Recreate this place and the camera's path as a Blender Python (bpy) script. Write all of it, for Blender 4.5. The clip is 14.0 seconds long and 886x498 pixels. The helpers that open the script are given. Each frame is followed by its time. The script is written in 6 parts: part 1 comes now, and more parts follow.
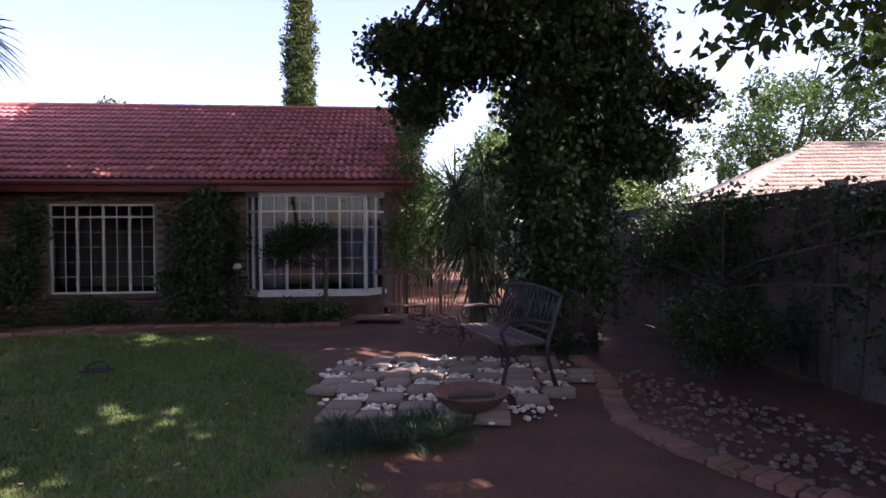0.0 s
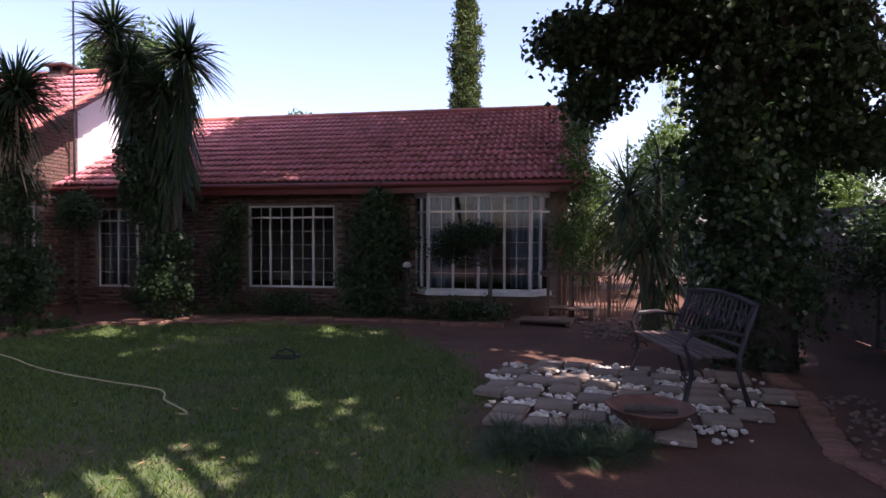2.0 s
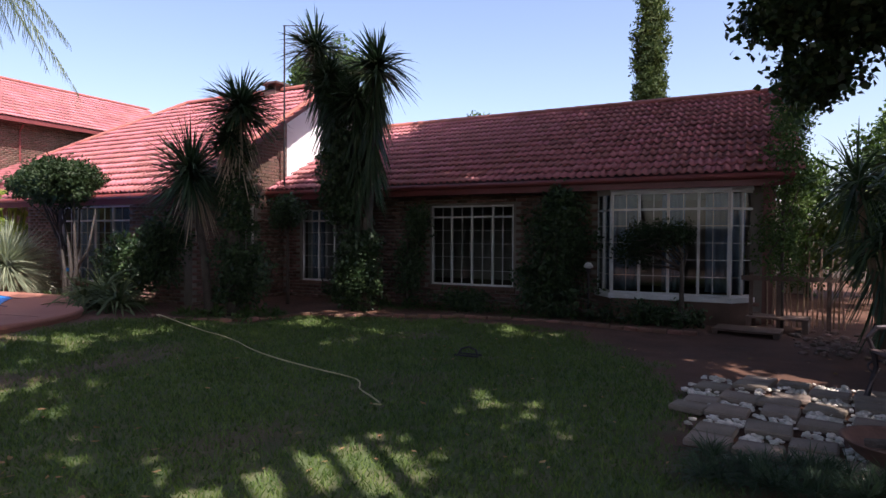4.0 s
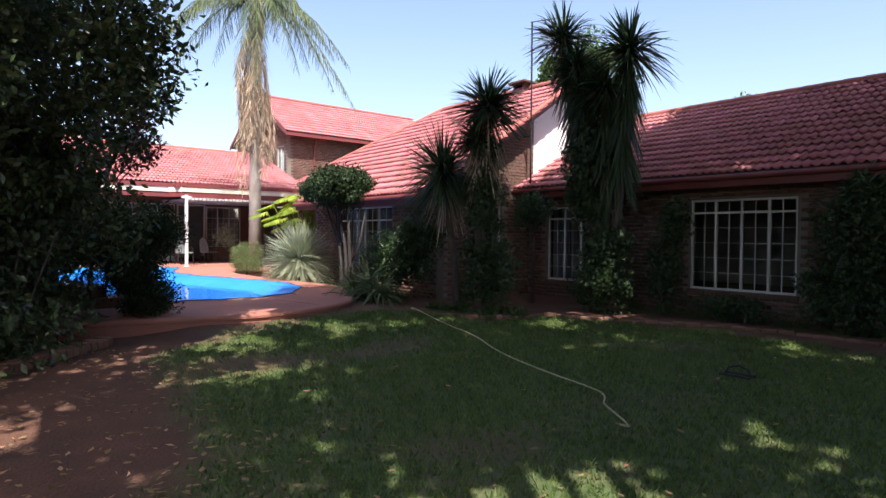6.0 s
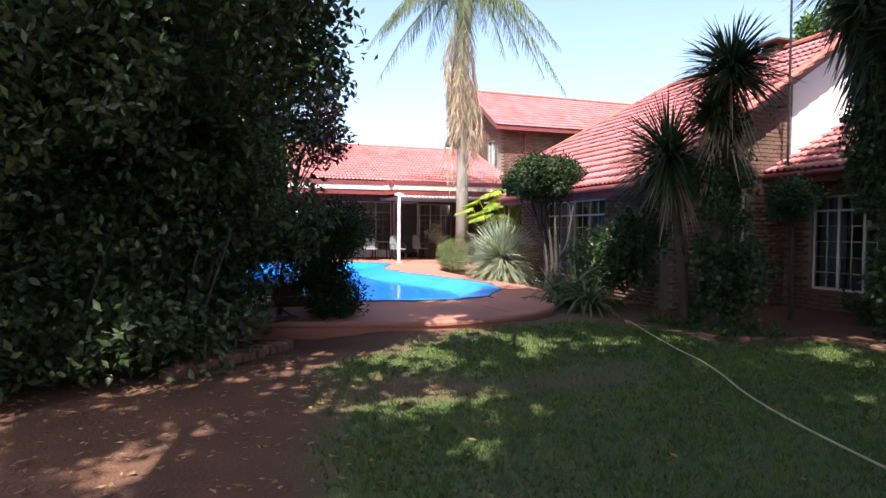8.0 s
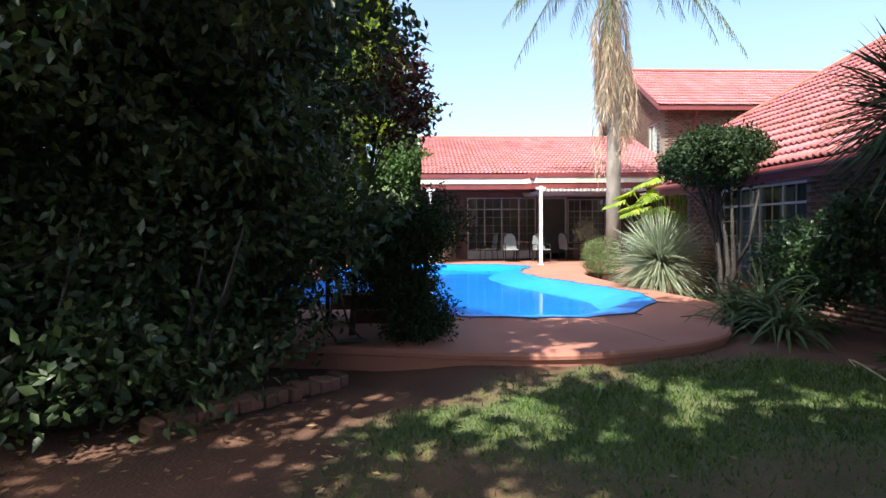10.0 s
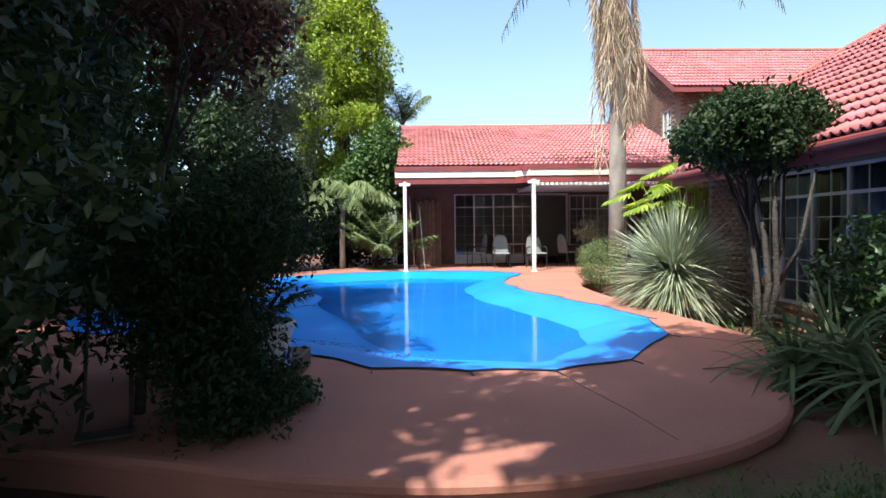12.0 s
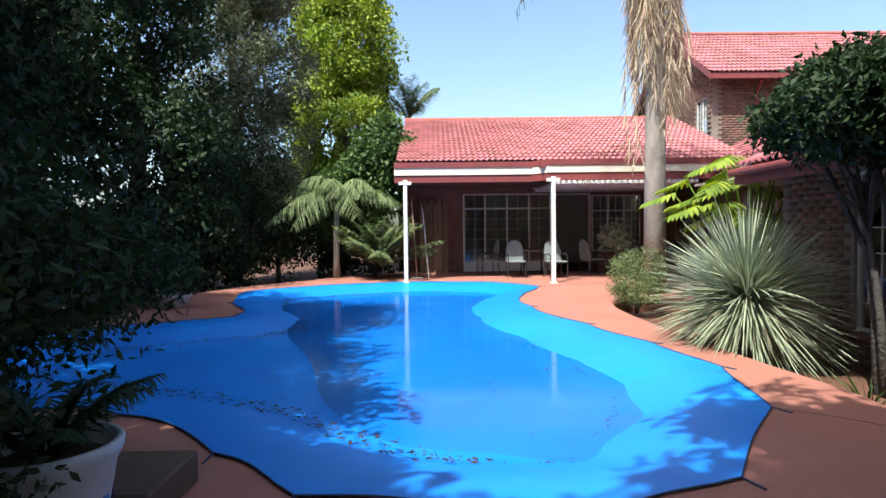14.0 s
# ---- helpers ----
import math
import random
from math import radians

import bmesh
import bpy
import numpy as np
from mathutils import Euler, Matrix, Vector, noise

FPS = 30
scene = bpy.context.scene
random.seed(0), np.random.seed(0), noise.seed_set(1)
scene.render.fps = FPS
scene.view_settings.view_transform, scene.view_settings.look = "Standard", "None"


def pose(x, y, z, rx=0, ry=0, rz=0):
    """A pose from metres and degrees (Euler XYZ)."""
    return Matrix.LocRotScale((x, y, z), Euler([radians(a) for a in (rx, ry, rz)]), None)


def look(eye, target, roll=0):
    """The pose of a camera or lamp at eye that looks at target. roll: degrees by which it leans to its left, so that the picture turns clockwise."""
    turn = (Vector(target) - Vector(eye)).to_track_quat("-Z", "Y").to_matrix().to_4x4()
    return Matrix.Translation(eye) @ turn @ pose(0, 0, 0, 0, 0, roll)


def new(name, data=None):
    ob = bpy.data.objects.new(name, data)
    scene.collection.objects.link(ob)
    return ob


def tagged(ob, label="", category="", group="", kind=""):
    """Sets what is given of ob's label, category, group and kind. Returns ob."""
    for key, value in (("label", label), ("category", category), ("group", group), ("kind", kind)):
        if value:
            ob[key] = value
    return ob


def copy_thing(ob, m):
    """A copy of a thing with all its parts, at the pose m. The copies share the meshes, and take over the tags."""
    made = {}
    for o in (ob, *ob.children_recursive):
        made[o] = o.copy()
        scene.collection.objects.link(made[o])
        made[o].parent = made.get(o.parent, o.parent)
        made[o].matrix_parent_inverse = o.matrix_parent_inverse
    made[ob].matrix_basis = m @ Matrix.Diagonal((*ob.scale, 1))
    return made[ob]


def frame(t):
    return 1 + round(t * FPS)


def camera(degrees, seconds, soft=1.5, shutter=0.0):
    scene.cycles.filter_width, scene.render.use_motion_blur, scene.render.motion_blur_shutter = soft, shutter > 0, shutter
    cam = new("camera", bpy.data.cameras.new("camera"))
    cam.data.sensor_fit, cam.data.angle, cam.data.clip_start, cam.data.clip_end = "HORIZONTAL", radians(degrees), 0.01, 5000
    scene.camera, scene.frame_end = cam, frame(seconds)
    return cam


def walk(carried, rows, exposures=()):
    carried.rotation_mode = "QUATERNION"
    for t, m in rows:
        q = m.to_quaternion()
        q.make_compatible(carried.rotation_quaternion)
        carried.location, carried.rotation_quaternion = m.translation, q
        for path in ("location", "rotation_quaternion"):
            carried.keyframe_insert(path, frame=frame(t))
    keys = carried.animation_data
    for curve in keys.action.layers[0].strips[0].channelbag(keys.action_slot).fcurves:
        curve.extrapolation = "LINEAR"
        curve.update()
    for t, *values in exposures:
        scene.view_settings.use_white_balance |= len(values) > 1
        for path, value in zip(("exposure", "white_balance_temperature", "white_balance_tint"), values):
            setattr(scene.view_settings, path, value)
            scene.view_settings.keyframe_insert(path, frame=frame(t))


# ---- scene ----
cam = camera(73.44, 14.0)
# time, eye, a point looked at, roll
PATH = [
    (0, (0.677, -0.066, 1.501), (0.856, 1.926, 1.464), -0.35),
    (0.5, (0.667, -0.026, 1.500), (0.713, 1.973, 1.464), -0.26),
    (1, (0.660, 0.043, 1.500), (0.563, 2.040, 1.465), -0.21),
    (1.5, (0.625, 0.072, 1.497), (0.415, 2.061, 1.464), -0.09),
    (2, (0.593, 0.095, 1.491), (0.236, 2.063, 1.458), 0.11),
    (4.5, (0.392, 0.251, 1.497), (-0.659, 1.953, 1.457), 0.37),
    (5, (0.341, 0.340, 1.500), (-0.868, 1.933, 1.458), 0.39),
    (5.5, (0.297, 0.473, 1.493), (-1.084, 1.920, 1.450), 0.35),
    (6, (0.194, 0.596, 1.483), (-1.349, 1.867, 1.435), 0.43),
    (6.5, (0.011, 0.780, 1.482), (-1.639, 1.910, 1.430), 0.42),
    (7, (-0.252, 1.077, 1.482), (-1.995, 2.056, 1.426), 0.42),
    (7.5, (-0.622, 1.326, 1.472), (-2.457, 2.119, 1.412), 0.43),
    (8, (-1.011, 1.582, 1.490), (-2.903, 2.226, 1.425), 0.35),
    (8.5, (-1.425, 1.832, 1.481), (-3.370, 2.289, 1.414), 0.23),
    (9, (-1.889, 2.092, 1.448), (-3.874, 2.332, 1.378), -0.05),
    (11.5, (-5.114, 3.783, 1.447), (-7.112, 3.860, 1.383), -0.61),
    (12, (-5.830, 4.029, 1.458), (-7.828, 4.096, 1.394), -0.73),
    (12.5, (-6.483, 4.240, 1.487), (-8.481, 4.298, 1.422), -0.79),
    (13, (-7.100, 4.300, 1.529), (-9.098, 4.337, 1.462), -0.70),
    (13.5, (-7.590, 4.314, 1.562), (-9.589, 4.345, 1.497), -0.79),
    (14, (-8.030, 4.300, 1.590), (-10.028, 4.322, 1.526), -0.66),
]
EXPOSURES = [(0.0, 1.92, 6500, 36), (2.0, 1.7, 6450, 34), (4.5, 1.2, 6500, 20), (8.0, 1.7, 6600, 13), (9.0, 1.66, 6550, 8), (11.5, 1.5, 6350, 5), (14.0, 1.28, 6250, 6)]
walk(cam, [(t, look(eye, target, roll)) for t, eye, target, roll in PATH], EXPOSURES)

# ---- world, sun, exposure ----
world = bpy.data.worlds.new("sky_world")
scene.world = world
world.use_nodes = True
wn = world.node_tree
bg = wn.nodes["Background"]
sky = wn.nodes.new("ShaderNodeTexSky")
sky.sky_type = "NISHITA"
sky.sun_disc = False
SUN_ELEV, SUN_X, SUN_Y = 57.0, 0.84, -0.54
sky.sun_elevation = radians(SUN_ELEV)
sky.sun_rotation = math.atan2(SUN_X, SUN_Y)
sky.air_density, sky.dust_density, sky.ozone_density = 1.0, 2.6, 1.0
wn.links.new(sky.outputs[0], bg.inputs[0])
bg.inputs[1].default_value = 0.12
sun_data = bpy.data.lights.new("sun", "SUN")
sun_data.energy, sun_data.angle, sun_data.color = 4.2, radians(0.55), (1.0, 0.95, 0.87)
sun = new("sun", sun_data)
ce = math.cos(radians(SUN_ELEV))
nh = math.hypot(SUN_X, SUN_Y)
sun.matrix_world = look((SUN_X / nh * ce * 40, SUN_Y / nh * ce * 40, math.sin(radians(SUN_ELEV)) * 40), (0, 0, 0))


# ---- materials ----
def mat(name, a, b=None, rough=0.8, scale=6.0, fine=60.0, bump=0.15, metal=0.0, spread=0.0, sss=0.0, dist=0.01, trans=0.0, spec=0.5):
    """Two-scale noise between colours a and b; spread varies value from piece to piece."""
    b = b or tuple(c * 0.7 for c in a)
    m = bpy.data.materials.new(name)
    m.use_nodes = True
    nt = m.node_tree
    N, L = nt.nodes.new, nt.links.new
    bs = nt.nodes["Principled BSDF"]
    tc = N("ShaderNodeTexCoord")
    n1, n2 = N("ShaderNodeTexNoise"), N("ShaderNodeTexNoise")
    n1.inputs["Scale"].default_value, n2.inputs["Scale"].default_value = scale, fine
    n1.inputs["Detail"].default_value, n2.inputs["Detail"].default_value = 5, 4
    L(tc.outputs["Object"], n1.inputs["Vector"])
    L(tc.outputs["Object"], n2.inputs["Vector"])
    mixf = N("ShaderNodeMath")
    mixf.operation = "MULTIPLY_ADD"
    L(n2.outputs[0], mixf.inputs[0])
    mixf.inputs[1].default_value = 0.6
    sub = N("ShaderNodeMath")
    sub.operation = "SUBTRACT"
    L(n1.outputs[0], sub.inputs[0])
    sub.inputs[1].default_value = 0.3
    L(sub.outputs[0], mixf.inputs[2])
    ramp = N("ShaderNodeMapRange")
    ramp.inputs[1].default_value, ramp.inputs[2].default_value = 0.25, 0.75
    L(mixf.outputs[0], ramp.inputs[0])
    mx = N("ShaderNodeMix")
    mx.data_type = "RGBA"
    mx.inputs[6].default_value, mx.inputs[7].default_value = (*a, 1), (*b, 1)
    L(ramp.outputs[0], mx.inputs[0])
    col = mx.outputs[2]
    if spread:
        geo, oi, hs = N("ShaderNodeNewGeometry"), N("ShaderNodeObjectInfo"), N("ShaderNodeHueSaturation")
        add, fr, mr = N("ShaderNodeMath"), N("ShaderNodeMath"), N("ShaderNodeMapRange")
        add.operation, fr.operation = "ADD", "FRACT"
        L(geo.outputs["Random Per Island"], add.inputs[0])
        L(oi.outputs["Random"], add.inputs[1])
        L(add.outputs[0], fr.inputs[0])
        L(fr.outputs[0], mr.inputs[0])
        mr.inputs[3].default_value, mr.inputs[4].default_value = 1 - spread, 1 + spread
        L(mr.outputs[0], hs.inputs["Value"])
        L(col, hs.inputs["Color"])
        mr2 = N("ShaderNodeMapRange")
        L(fr.outputs[0], mr2.inputs[0])
        mr2.inputs[3].default_value, mr2.inputs[4].default_value = 0.5 + spread * 0.06, 0.5 - spread * 0.06
        L(mr2.outputs[0], hs.inputs["Hue"])
        col = hs.outputs[0]
    L(col, bs.inputs["Base Color"])
    rr = N("ShaderNodeMapRange")
    L(n1.outputs[0], rr.inputs[0])
    rr.inputs[3].default_value, rr.inputs[4].default_value = max(rough - 0.12, 0.02), min(rough + 0.12, 1)
    L(rr.outputs[0], bs.inputs["Roughness"])
    bs.inputs["Metallic"].default_value = metal
    bs.inputs["Specular IOR Level"].default_value = spec
    if bump:
        bp = N("ShaderNodeBump")
        bp.inputs["Strength"].default_value, bp.inputs["Distance"].default_value = bump, dist
        L(n2.outputs[0], bp.inputs["Height"])
        L(bp.outputs[0], bs.inputs["Normal"])
    if trans:
        tr, ms = N("ShaderNodeBsdfTranslucent"), N("ShaderNodeMixShader")
        hs2 = N("ShaderNodeHueSaturation")
        hs2.inputs["Value"].default_value, hs2.inputs["Saturation"].default_value = 1.4, 1.15
        L(col, hs2.inputs["Color"])
        L(hs2.outputs[0], tr.inputs[0])
        ms.inputs[0].default_value = trans
        L(bs.outputs[0], ms.inputs[1])
        L(tr.outputs[0], ms.inputs[2])
        L(ms.outputs[0], nt.nodes["Material Output"].inputs[0])
    return m


def leaf_mat(name, a, b, rough=0.58, spread=0.35, trans=0.25, spec=0.25):
    return mat(name, a, b, rough=rough, scale=0.6, fine=9, bump=0.0, spread=spread, trans=trans, spec=spec)


M_SOIL = mat("red_soil", (0.135, 0.058, 0.032), (0.06, 0.029, 0.018), 0.95, 1.5, 40, 0.6, dist=0.03)
M_TILE = mat("red_roof_tile", (0.43, 0.148, 0.15), (0.30, 0.093, 0.10), 0.62, 1.2, 30, 0.3, spread=0.16)
M_RIDGE = mat("ridge_tile", (0.40, 0.125, 0.095), (0.26, 0.08, 0.065), 0.65, 3, 40, 0.3, spread=0.1)
M_BRICK = mat("face_brick", (0.175, 0.098, 0.07), (0.10, 0.055, 0.04), 0.85, 2, 50, 0.35, spread=0.3)
M_MORTAR = mat("mortar", (0.21, 0.18, 0.15), (0.14, 0.12, 0.10), 0.95, 3, 60, 0.3)
M_WHITEWALL = mat("white_render", (0.85, 0.85, 0.84), (0.77, 0.77, 0.76), 0.85, 1.2, 70, 0.15)
M_WHITE = mat("white_paint", (0.66, 0.65, 0.63), (0.48, 0.46, 0.43), 0.5, 3, 60, 0.08)
M_CREAM = mat("cream_paint", (0.72, 0.66, 0.52), (0.62, 0.55, 0.42), 0.5, 3, 50, 0.08)
M_MAROON = mat("maroon_paint", (0.22, 0.05, 0.045), (0.15, 0.035, 0.035), 0.45, 3, 50, 0.1)
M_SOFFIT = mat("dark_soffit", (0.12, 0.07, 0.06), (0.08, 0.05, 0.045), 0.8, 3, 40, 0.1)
M_INSIDE = mat("room_plaster", (0.42, 0.38, 0.33), (0.34, 0.3, 0.26), 0.9, 2, 40, 0.1)
M_CURTAIN = mat("curtain_cloth", (0.36, 0.43, 0.54), (0.26, 0.32, 0.42), 0.9, 4, 80, 0.1, trans=0.3)
M_PAVER = mat("stone_paver", (0.27, 0.215, 0.165), (0.17, 0.13, 0.10), 0.9, 5, 60, 0.5, spread=0.15)
M_PEBBLE = mat("white_pebble", (0.66, 0.61, 0.53), (0.45, 0.40, 0.33), 0.7, 8, 60, 0.1, spread=0.3)
M_DECK = mat("red_pool_paving", (0.36, 0.15, 0.105), (0.28, 0.115, 0.085), 0.75, 0.9, 45, 0.25)
M_KERB = mat("kerb_brick", (0.25, 0.125, 0.085), (0.14, 0.075, 0.05), 0.9, 6, 50, 0.4, spread=0.25)
M_STONE = mat("rock_rubble", (0.22, 0.15, 0.12), (0.13, 0.09, 0.07), 0.9, 5, 40, 0.4, spread=0.35)
M_CONC = mat("precast_concrete", (0.17, 0.14, 0.12), (0.06, 0.05, 0.043), 0.95, 2.2, 30, 0.5, spread=0.1)
M_BARK = mat("bark", (0.11, 0.088, 0.07), (0.055, 0.044, 0.036), 0.95, 5, 30, 0.8, dist=0.03)
# Second bark, greyer, with the shade on the stems put into its colour.
M_SHADEBARK = mat("shaded_grey_bark", (0.075, 0.064, 0.056), (0.04, 0.034, 0.03), 0.95, 5, 30, 0.8, dist=0.03)
M_PALMBARK = mat("palm_bark", (0.33, 0.29, 0.25), (0.22, 0.19, 0.16), 0.9, 3, 25, 0.6, dist=0.02)
M_IRON = mat("dark_iron", (0.045, 0.035, 0.04), (0.025, 0.02, 0.022), 0.5, 8, 60, 0.2, metal=0.4)
M_BENCH = mat("weathered_slat", (0.13, 0.085, 0.075), (0.075, 0.05, 0.045), 0.6, 6, 40, 0.3)
M_TERRA = mat("terracotta", (0.20, 0.10, 0.07), (0.12, 0.062, 0.045), 0.85, 6, 50, 0.2)
M_TIMBER = mat("dark_timber", (0.16, 0.10, 0.075), (0.09, 0.06, 0.045), 0.85, 5, 40, 0.4)
M_CANE = mat("dry_cane", (0.34, 0.24, 0.16), (0.22, 0.14, 0.09), 0.8, 6, 50, 0.2, spread=0.3)
M_POT = mat("glazed_white_pot", (0.62, 0.62, 0.60), (0.5, 0.5, 0.49), 0.35, 4, 40, 0.05)
M_BLUE = mat("blue_glaze", (0.10, 0.16, 0.42), (0.08, 0.12, 0.32), 0.35, 4, 40, 0.05)
M_COVER = mat("blue_pool_cover", (0.012, 0.24, 0.80), (0.012, 0.19, 0.70), 0.38, 0.7, 120, 0.12, dist=0.004)
M_HEM = mat("cover_hem", (0.03, 0.06, 0.14), (0.02, 0.04, 0.1), 0.6, 4, 50, 0.1)
M_CLOTH = mat("grey_green_mesh_cloth", (0.17, 0.19, 0.19), (0.13, 0.15, 0.15), 0.8, 6, 90, 0.2)
M_HOSE = mat("yellow_hose", (0.48, 0.42, 0.22), (0.36, 0.30, 0.15), 0.5, 6, 40, 0.05)
M_PALETILE = mat("pale_roof_tile", (0.46, 0.36, 0.28), (0.34, 0.26, 0.2), 0.8, 1.2, 30, 0.3, spread=0.15)
M_IVY = leaf_mat("ivy_leaf", (0.045, 0.085, 0.03), (0.026, 0.052, 0.02), rough=0.45, spread=0.5, spec=0.45)
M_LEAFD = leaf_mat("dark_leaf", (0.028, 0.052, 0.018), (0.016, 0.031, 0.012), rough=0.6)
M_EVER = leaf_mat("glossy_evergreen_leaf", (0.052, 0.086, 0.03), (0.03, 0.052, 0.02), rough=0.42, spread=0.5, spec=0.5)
M_LEAFM = leaf_mat("mid_leaf", (0.075, 0.13, 0.035), (0.045, 0.085, 0.025))
M_LEAFL = leaf_mat("lime_leaf", (0.27, 0.34, 0.05), (0.15, 0.22, 0.035), trans=0.3)
M_LEAFG = leaf_mat("grey_green_leaf", (0.165, 0.185, 0.10), (0.10, 0.12, 0.065))
M_LEAFR = leaf_mat("copper_leaf", (0.10, 0.04, 0.03), (0.05, 0.03, 0.02))
M_YUCCA = leaf_mat("yucca_blade", (0.055, 0.095, 0.045), (0.035, 0.06, 0.03), rough=0.4)
M_SILVER = leaf_mat("silver_blade", (0.37, 0.41, 0.29), (0.24, 0.28, 0.18), rough=0.4, spread=0.25, trans=0.12)
M_DEAD = leaf_mat("dry_frond", (0.52, 0.44, 0.32), (0.36, 0.28, 0.19), rough=0.8)
M_PHILO = leaf_mat("yellow_green_leaf", (0.22, 0.29, 0.04), (0.13, 0.20, 0.03), trans=0.3)
M_PALM = leaf_mat("palm_leaflet", (0.11, 0.15, 0.07), (0.07, 0.10, 0.045))
M_SHRUB = leaf_mat("shrub_leaf", (0.17, 0.22, 0.09), (0.10, 0.14, 0.06))
M_CYP = leaf_mat("cypress_leaf", (0.07, 0.10, 0.03), (0.035, 0.06, 0.02), rough=0.7)
M_GRASS = leaf_mat("grass_blade", (0.10, 0.15, 0.035), (0.06, 0.105, 0.028), rough=0.6, spread=0.4)
M_WETLEAF = leaf_mat("wet_dark_leaf", (0.07, 0.045, 0.03), (0.035, 0.024, 0.018), rough=0.6)
M_LITTER = leaf_mat("fallen_leaf", (0.36, 0.26, 0.13), (0.18, 0.10, 0.05), rough=0.8)


def glass_mat():
    m = bpy.data.materials.new("window_glass")
    m.use_nodes = True
    nt = m.node_tree
    N, L = nt.nodes.new, nt.links.new
    for n in list(nt.nodes):
        if n.type == "BSDF_PRINCIPLED":
            nt.nodes.remove(n)
    t, g, mx, lw = N("ShaderNodeBsdfTransparent"), N("ShaderNodeBsdfGlossy"), N("ShaderNodeMixShader"), N("ShaderNodeLayerWeight")
    g.inputs["Roughness"].default_value = 0.02
    t.inputs[0].default_value = (0.82, 0.86, 0.86, 1)
    lw.inputs[0].default_value = 0.5
    pw, ad = N("ShaderNodeMath"), N("ShaderNodeMath")
    pw.operation, ad.operation = "POWER", "MULTIPLY_ADD"
    pw.inputs[1].default_value = 5.0
    ad.inputs[1].default_value, ad.inputs[2].default_value = 0.9, 0.03
    L(lw.outputs["Facing"], pw.inputs[0])
    L(pw.outputs[0], ad.inputs[0])
    L(ad.outputs[0], mx.inputs[0])
    L(t.outputs[0], mx.inputs[1])
    L(g.outputs[0], mx.inputs[2])
    L(mx.outputs[0], nt.nodes["Material Output"].inputs[0])
    return m


M_GLASS = glass_mat()


def water_mat():
    m = glass_mat()
    m.name = "puddle_water"
    nt = m.node_tree
    for n in nt.nodes:
        if n.type == "BSDF_TRANSPARENT":
            n.inputs[0].default_value = (0.62, 0.75, 0.82, 1)
        if n.type == "MATH" and n.operation == "MULTIPLY_ADD":
            n.inputs[1].default_value = 0.55
        if n.type == "BSDF_GLOSSY":
            n.inputs["Roughness"].default_value = 0.09
            bp, nz = nt.nodes.new("ShaderNodeBump"), nt.nodes.new("ShaderNodeTexNoise")
            nz.inputs["Scale"].default_value = 3.0
            bp.inputs["Strength"].default_value, bp.inputs["Distance"].default_value = 0.25, 0.012
            nt.links.new(nz.outputs[0], bp.inputs["Height"])
            nt.links.new(bp.outputs[0], n.inputs["Normal"])
    return m


M_WATER = water_mat()


def ground_mat():
    m = mat("lawn_and_soil", (0.135, 0.058, 0.032), (0.06, 0.029, 0.018), 0.95, 1.5, 40, 0.6, dist=0.03)
    nt = m.node_tree
    N, L = nt.nodes.new, nt.links.new
    bs = nt.nodes["Principled BSDF"]
    old = bs.inputs["Base Color"].links[0].from_socket
    at, nz, mx, mx2, mp = N("ShaderNodeAttribute"), N("ShaderNodeTexNoise"), N("ShaderNodeMix"), N("ShaderNodeMix"), N("ShaderNodeMapRange")
    at.attribute_name = "grass"
    nz.inputs["Scale"].default_value, nz.inputs["Detail"].default_value = 2.2, 6
    tc = N("ShaderNodeTexCoord")
    L(tc.outputs["Object"], nz.inputs["Vector"])
    mx.data_type = mx2.data_type = "RGBA"
    mx.inputs[6].default_value, mx.inputs[7].default_value = (0.055, 0.085, 0.025, 1), (0.10, 0.095, 0.045, 1)
    mp.inputs[1].default_value, mp.inputs[2].default_value = 0.4, 0.7
    L(nz.outputs[0], mp.inputs[0])
    L(mp.outputs[0], mx.inputs[0])
    L(at.outputs["Fac"], mx2.inputs[0])
    L(old, mx2.inputs[6])
    L(mx.outputs[2], mx2.inputs[7])
    L(mx2.outputs[2], bs.inputs["Base Color"])
    return m


M_GROUND = ground_mat()


# ---- mesh helpers ----
def np_mesh(name, verts, faces, material=None, smooth=False):
    """A mesh from arrays: faces is an (n, k) array with k corners each."""
    verts, faces = np.asarray(verts, np.float32), np.asarray(faces, np.int32)
    me = bpy.data.meshes.new(name)
    me.vertices.add(len(verts))
    me.vertices.foreach_set("co", verts.ravel())
    n, k = faces.shape
    me.loops.add(n * k)
    me.loops.foreach_set("vertex_index", faces.ravel())
    me.polygons.add(n)
    me.polygons.foreach_set("loop_start", np.arange(n, dtype=np.int32) * k)
    me.update(calc_edges=True)
    me.validate()
    if smooth:
        me.polygons.foreach_set("use_smooth", np.ones(n, bool))
    if material:
        me.materials.append(material)
    return me


def part(name, bm, material, parent=None, label="", smooth=False, at=None):
    """Links a bmesh or mesh as one object under a thing or a part."""
    if isinstance(bm, bmesh.types.BMesh):
        me = bpy.data.meshes.new(name)
        bmesh.ops.recalc_face_normals(bm, faces=bm.faces)
        if smooth:
            for f in bm.faces:
                f.smooth = True
        bm.to_mesh(me)
        bm.free()
        me.materials.append(material)
    else:
        me = bm
        if material and not me.materials:
            me.materials.append(material)
    ob = new(name, me)
    if parent:
        ob.parent = parent
    if at is not None:
        ob.matrix_basis = at
    if label:
        tagged(ob, label)
    return ob


def thing(name, x, y, z, label, category, group="", kind="", rz=0):
    ob = tagged(new(name), label, category, group, kind)
    ob.empty_display_size = 0.2
    ob.matrix_basis = pose(x, y, z, 0, 0, rz)
    return ob


